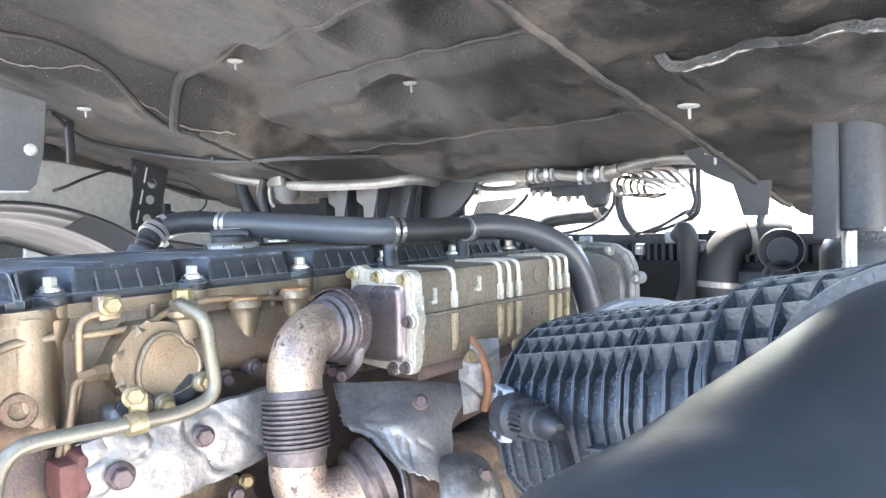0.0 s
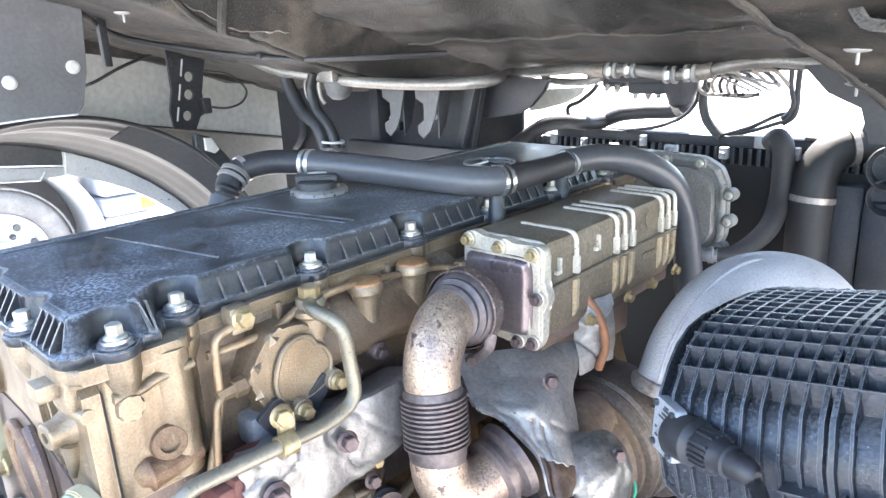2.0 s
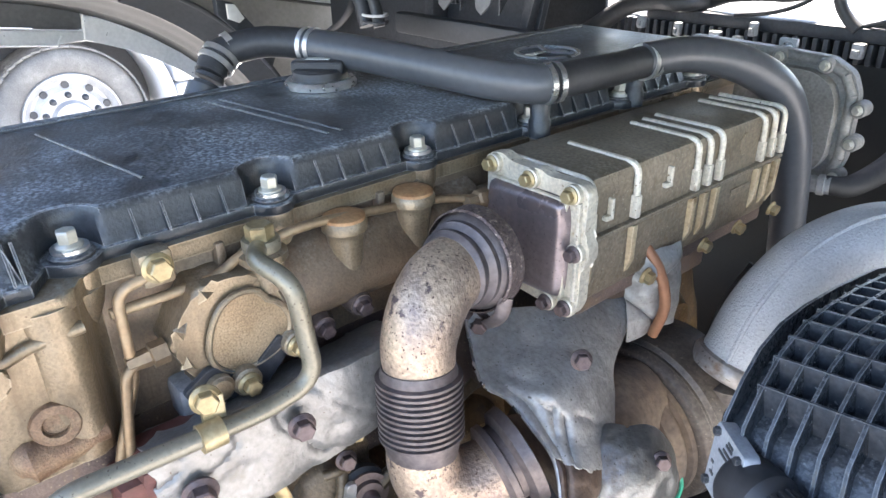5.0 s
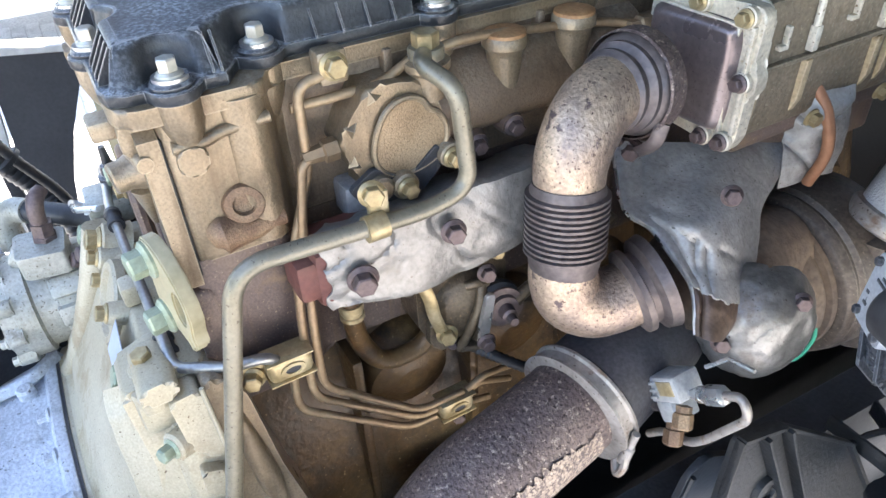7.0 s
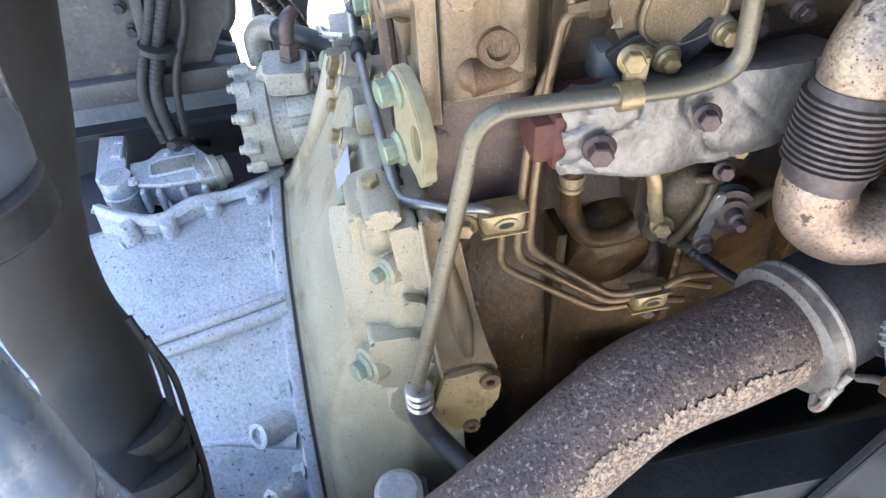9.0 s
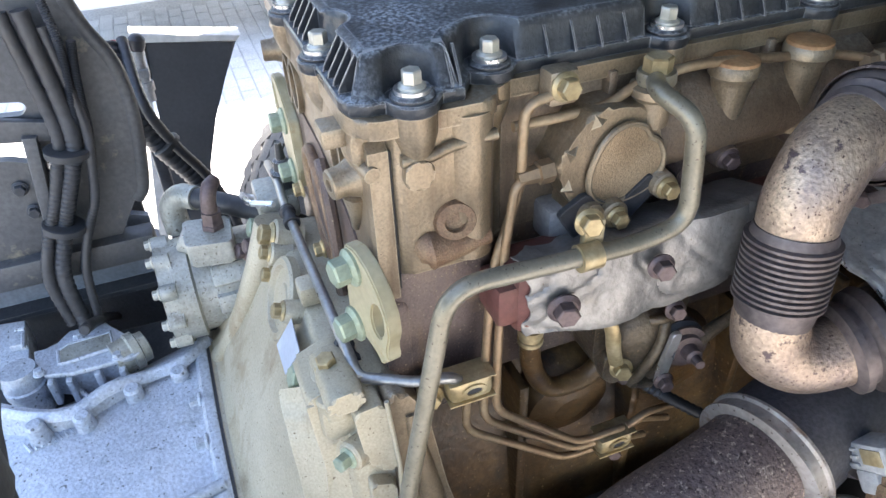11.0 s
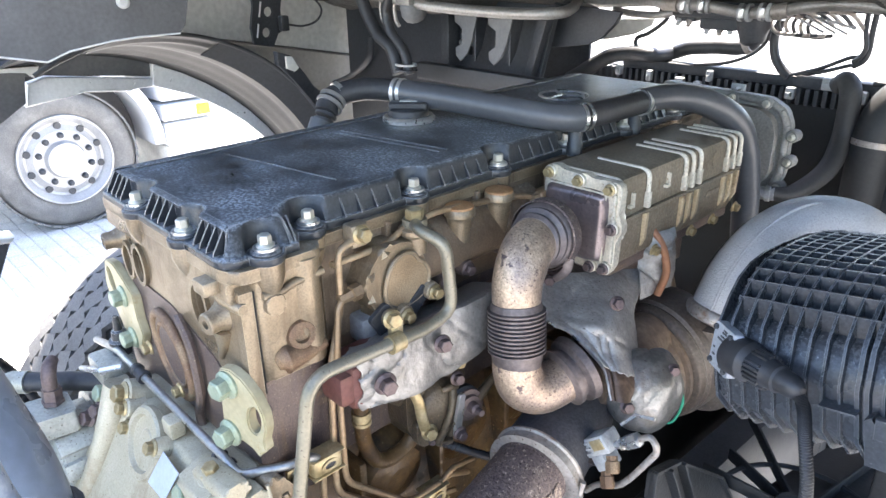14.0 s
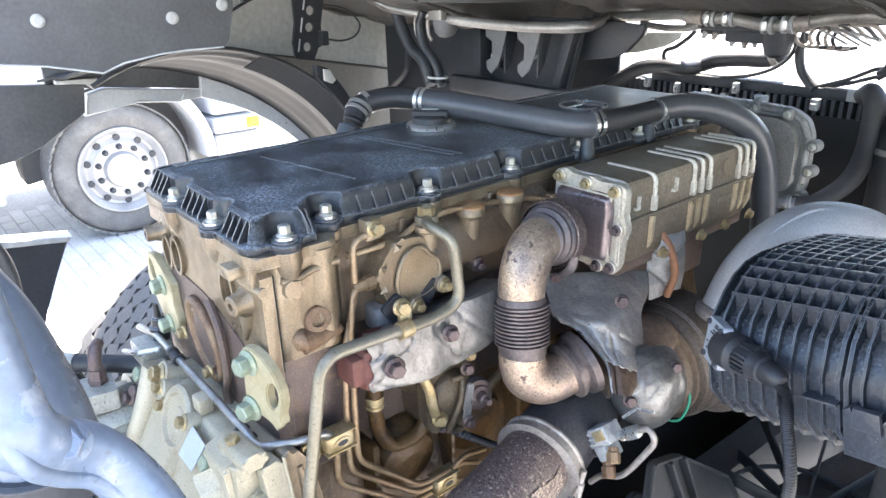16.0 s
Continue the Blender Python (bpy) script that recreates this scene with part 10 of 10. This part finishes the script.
add_lathe(bm, hub, (0, 0, 1), [(0, 0.036), (0.022, 0.036), (0.024, 0.034), (0.024, 0.026), (0.004, 0.025), (0.004, 0.0005)], 28)
part("tray_hub", bm, SUPPORT, rt)
for k in range(11):
    a = radians(-70 + 25 * k)
    d = Vector((math.cos(a), math.sin(a), 0))
    L_ = 0.11 if k > 8 or k < 2 else 0.26
    m_ = Matrix.Translation(hub + d * 0.034) @ Matrix.Rotation(a, 4, "Z")
    bm = bmesh.new()
    add_box(bm, (0.0, -0.0022, -0.002), (L_, 0.0022, 0.020), 0.001, m=m_)
    part("tray_rib", bm, SUPPORT, rt)
bm = bmesh.new()
add_tube(bm, [hub + Vector((0.11 * math.cos(radians(a)), 0.11 * math.sin(radians(a)), 0.008)) for a in range(-80, 200, 10)], 0.004, 8)
part("tray_ring", bm, SUPPORT, rt)
bm = bmesh.new()
add_box(bm, (0.60, 0.60, 0.97), (0.66, 0.66, 1.22), 0.006)
part("filter_leg", bm, SUPPORT, rt)
# long dark step rail below, with its bright worn edge
sr = thing("side_rail_tube", (0.44, 0.85, 0.42), "long dark painted rail beside the chassis with a worn bright edge", "rail")
bm = bmesh.new()
add_box(bm, (0.385, 0.30, 0.42), (0.425, 1.60, 0.50), 0.006)
part("rail_body", bm, FRAME, sr)
bm = bmesh.new()
add_tube(bm, [(0.425, 0.30, 0.500), (0.425, 1.60, 0.500)], 0.0035, 8)
part("worn_edge", bm, ZINC, sr, "bright worn edge")
for y in (0.45, 1.25):
    bm = bmesh.new()
    add_box(bm, (0.36, y, 0.44), (0.39, y + 0.05, 0.66), 0.004)
    part("hanger", bm, FRAME, sr)
# punched holes of the rail
for y, z, r in ((0.372, 0.800, 0.0085), (0.352, 0.775, 0.0075), (0.378, 0.762, 0.0065), (0.318, 0.806, 0.0085), (0.268, 0.808, 0.0085), (0.318, 0.742, 0.0085), (0.362, 0.70, 0.0085), (0.22, 0.80, 0.0085), (0.27, 0.73, 0.0085), (0.17, 0.81, 0.0085), (0.22, 0.73, 0.0085)):
    bm = bmesh.new()
    add_lathe(bm, (0.3545, y, z), (1, 0, 0), [(0, r + 0.003), (0.0016, r + 0.0025), (0.0018, r), (0.0008, r * 0.9), (0.0008, 0.0004)], 18)
    part("rail_hole", bm, FENDER, rail_right)
bolt(rail_right, (0.3555, 0.405, 0.655), (1, 0, 0), 0.024, GUSSET, h=0.016)

# ---- wiring at the left ----
wh = thing("wiring_harness", (-0.45, -0.15, 1.0), "black corrugated wiring harness with ties", "cable")
for pts, r in (([(-0.33, -0.255, 1.42), (-0.325, -0.249, 1.279), (-0.32, -0.263, 1.228), (-0.32, -0.285, 1.178), (-0.32, -0.301, 1.139), (-0.31, -0.320, 1.082), (-0.30, -0.318, 1.011), (-0.28, -0.31, 0.97)], 0.010),
               ([(-0.33, -0.275, 1.42), (-0.325, -0.265, 1.279), (-0.32, -0.280, 1.228), (-0.32, -0.300, 1.178), (-0.32, -0.320, 1.139), (-0.31, -0.338, 1.082), (-0.30, -0.332, 1.011)], 0.008),
               ([(-0.33, -0.240, 1.40), (-0.325, -0.232, 1.285), (-0.32, -0.240, 1.228), (-0.32, -0.252, 1.178), (-0.32, -0.272, 1.139), (-0.31, -0.292, 1.082), (-0.30, -0.30, 1.0)], 0.006),
               ([(-0.70, -0.215, 1.25), (-0.62, -0.200, 1.179), (-0.62, -0.177, 1.105), (-0.62, -0.132, 1.024), (-0.60, -0.109, 0.956), (-0.56, -0.08, 0.85)], 0.020),
               ([(-0.70, -0.19, 1.26), (-0.60, -0.180, 1.185), (-0.60, -0.155, 1.110), (-0.60, -0.112, 1.028), (-0.58, -0.088, 0.956), (-0.55, -0.07, 0.85)], 0.009)):
    bm = bmesh.new()
    P = spline(pts, 24)
    add_tube(bm, P, [r * (1.0 + 0.07 * math.sin(k * 2.1)) for k in range(len(P))], 12)
    part("cable", bm, RUBBER, wh)
for p, d, r in (((-0.322, -0.262, 1.25), (0, -0.2, -1), 0.026), ((-0.32, -0.298, 1.15), (0, -0.3, -1), 0.026), ((-0.61, -0.165, 1.10), (0, 0.5, -0.8), 0.026)):
    bm = bmesh.new()
    add_lathe(bm, p, d, [(-0.005, r - 0.003), (-0.004, r), (0.004, r), (0.005, r - 0.003)], 20)
    part("cable_tie", bm, FENDER, wh)
lc = thing("coupling_fittings", (-0.75, -0.2, 1.2), "red and black air line couplings behind the fender", "coupling")
bm = bmesh.new()
add_lathe(bm, (-0.82, -0.214, 1.196), (0.1, -0.1, 1), [(0, 0.012), (0.010, 0.015), (0.020, 0.015), (0.026, 0.010), (0.028, 0.004)], 20)
part("red_coupling", bm, RED, lc, "red coupling cap")
bm = bmesh.new()
add_lathe(bm, (-0.82, -0.178, 1.200), (0.1, 0.2, 1), [(0, 0.012), (0.010, 0.015), (0.022, 0.015), (0.028, 0.010), (0.030, 0.004)], 20)
part("black_coupling", bm, RUBBER, lc)
for y, z0, z1 in ((-0.213, 1.115, 1.197), (-0.180, 1.10, 1.20)):
    bm = bmesh.new()
    add_lathe(bm, (-0.82, y, z0), (0, 0, 1), [(0, 0.010), (0.02, 0.010), (0.021, 0.014), (0.038, 0.014), (0.039, 0.010), (z1 - z0 - 0.012, 0.010), (z1 - z0 - 0.011, 0.013), (z1 - z0, 0.013)], 18)
    part("coupling_stem", bm, ALU, lc, "pale metal coupling stem")
bm = bmesh.new()
add_box(bm, (-0.835, -0.225, 1.150), (-0.805, -0.168, 1.166), 0.003)
part("holder_plate", bm, ALU, lc)
bm = bmesh.new()
add_box(bm, (-0.835, -0.210, 0.62), (-0.812, -0.186, 1.152), 0.004)
add_box(bm, (-0.835, -0.210, 0.60), (-0.42, -0.186, 0.625), 0.004)
part("stalk", bm, FRAME, lc)
CROSS = make("crossmember_paint", [(0.15, 0.17, 0.20), (0.19, 0.215, 0.25), (0.24, 0.265, 0.30)], (0.35, 0.55), 0.1, 8, 170, 0.15, 0.15, dust=((0.42, 0.44, 0.46), 0.5, 18), edge=((0.38, 0.40, 0.43), 0.003, 0.5))
cm = thing("cab_crossmember", (-0.385, -0.38, 1.0), "blue-grey pressed crossmember with pockets on the chassis rail", "crossmember")
bm = bmesh.new()
add_plate(bm, [(-0.60, 1.0), (-0.205, 1.0), (-0.205, 1.098), (-0.30, 1.132), (-0.60, 1.145)], [round_poly([(-0.410, 1.065), (-0.345, 1.060), (-0.340, 1.100), (-0.405, 1.108)], 0.012), round_poly([(-0.300, 1.055), (-0.240, 1.050), (-0.232, 1.088), (-0.292, 1.095)], 0.012), round_poly([(-0.52, 1.065), (-0.455, 1.065), (-0.45, 1.108), (-0.52, 1.108)], 0.012)], "x", -0.405, -0.393)
part("pressed_plate", bm, CROSS, cm)
bm = bmesh.new()
add_box(bm, (-0.470, -0.60, 1.0), (-0.406, -0.205, 1.03), 0.004)
part("top_flange", bm, CROSS, cm)
bm = bmesh.new()
add_box(bm, (-0.425, -0.60, 1.04), (-0.407, -0.21, 1.12), 0.004)
part("pocket_back", bm, FRAME, cm)

# ---- small things on the engine side ----
ss = thing("valve_sensor", (-0.22, -0.04, 1.22), "small black sensor plug with bent wire clip", "sensor")
bm = bmesh.new()
add_lathe(bm, (-0.215, -0.02, 1.200), (0, 0, 1), [(0, 0.013), (0.016, 0.013), (0.017, 0.016), (0.022, 0.016), (0.024, 0.011), (0.036, 0.010), (0.038, 0.006), (0.06, 0.004)], 18)
part("plug", bm, PLASTIC, ss)
bm = bmesh.new()
add_tube(bm, rounded([(-0.14, -0.045, 1.222), (-0.17, -0.07, 1.212), (-0.235, -0.075, 1.190), (-0.225, -0.06, 1.186), (-0.18, -0.06, 1.200)], 0.01), 0.0038, 8)
part("wire_clip", bm, STEEL, ss)
bm = bmesh.new()
add_box(bm, (-0.25, -0.06, 1.165), (-0.19, -0.01, 1.20), 0.005)
part("block", bm, PUMP, ss)
pv = thing("air_valve", (0.28, -0.06, 0.85), "black air valve with silver round cap and red rings", "valve")
bm = bmesh.new()
add_lathe(bm, (0.275, -0.075, 0.86), (0, 0, 1), [(0, 0.022), (0.04, 0.022), (0.042, 0.026), (0.056, 0.026), (0.06, 0.02)], 24)
part("cap", bm, ALU, pv)
bm = bmesh.new()
add_box(bm, (0.235, -0.105, 0.80), (0.315, -0.04, 0.862), 0.006)
part("valve_body", bm, PLASTIC, pv)
for p in ((0.32, -0.07, 0.85), (0.26, -0.11, 0.83)):
    bm = bmesh.new()
    add_lathe(bm, p, (0.6, -0.5, 0.4), [(0, 0.010), (0.004, 0.012), (0.008, 0.010)], 14)
    part("red_ring", bm, RED, pv)
# bolts along the engine under the cups
for y, z in ((0.285, 1.338), (0.325, 1.345), (0.41, 1.345)):
    bm = bmesh.new()
    add_lathe(bm, (0.10, y, z), (1, -0.1, -0.1), [(0, 0.016), (0.04, 0.013), (0.05, 0.011)], 18)
    part("stud_boss", bm, BROWN, engine)
    bolt(engine, (0.148, y - 0.004, z - 0.005), (1, -0.1, -0.1), 0.013, DARK_BOLT)
bm = bmesh.new()
for k, w in enumerate((0.010, 0.004, 0.008, 0.008, 0.008)):
    add_box(bm, (0.144, 0.272 + 0.012 * k, 1.350), (0.1455, 0.272 + 0.012 * k + w * 0.8, 1.362), 0.0004)
part("cast_mark", bm, GOLD, engine)

# ---- dark sheets added below to shut out the bright ground ----
tr = thing("ground_blocker", (0, 0.6, 0.5), "black sheet added under the engine to hide the bright ground", "undertray")
bm = bmesh.new()
add_sheet(bm, lambda u, v: (-0.42 + 0.86 * u, -0.15 + 1.55 * v, 0.50 + 0.10 * abs(2 * u - 1) ** 2 + 0.006 * noise.noise(Vector((u * 9, v * 15, 1)))), 24, 36, 0.01)
part("dark_sheet", bm, FRAME, tr)
# dark plate added beside the crankcase, standing in for the shade there
bm = bmesh.new()
add_box(bm, (0.165, 0.16, 0.48), (0.176, 1.36, 0.93), 0.004)
part("side_panel", bm, SOOT, tr)
# dark sheet added below the filter so no bright ground shows there
bm = bmesh.new()
add_sheet(bm, lambda u, v: (0.432 + 0.62 * u, 0.70 + 0.85 * v, 0.70 + 0.16 * math.sin(u * 1.4) + 0.05 * math.sin(v * 3.1) + 0.005 * noise.noise(Vector((u * 8, v * 8, 2)))), 20, 24, 0.008)
# made-up upright that keeps the front sun off the sheet under the filter
bmc = bmesh.new()
add_prism(bmc, round_poly([(0.555, 0.98), (1.16, 0.98), (1.16, 1.62), (0.60, 1.62), (0.555, 1.58)], 0.02), "y", 1.47, 1.50, 0.004)
part("sun_stop_panel", bmc, FRAME, fbp, "black panel added beside the radiator to stop the sun")
wl = thing("filter_ground_blocker", (0.75, 1.1, 0.7), "black sheet added under the air filter to hide the bright ground", "liner")
part("blocker_sheet", bm, SOOT, wl)
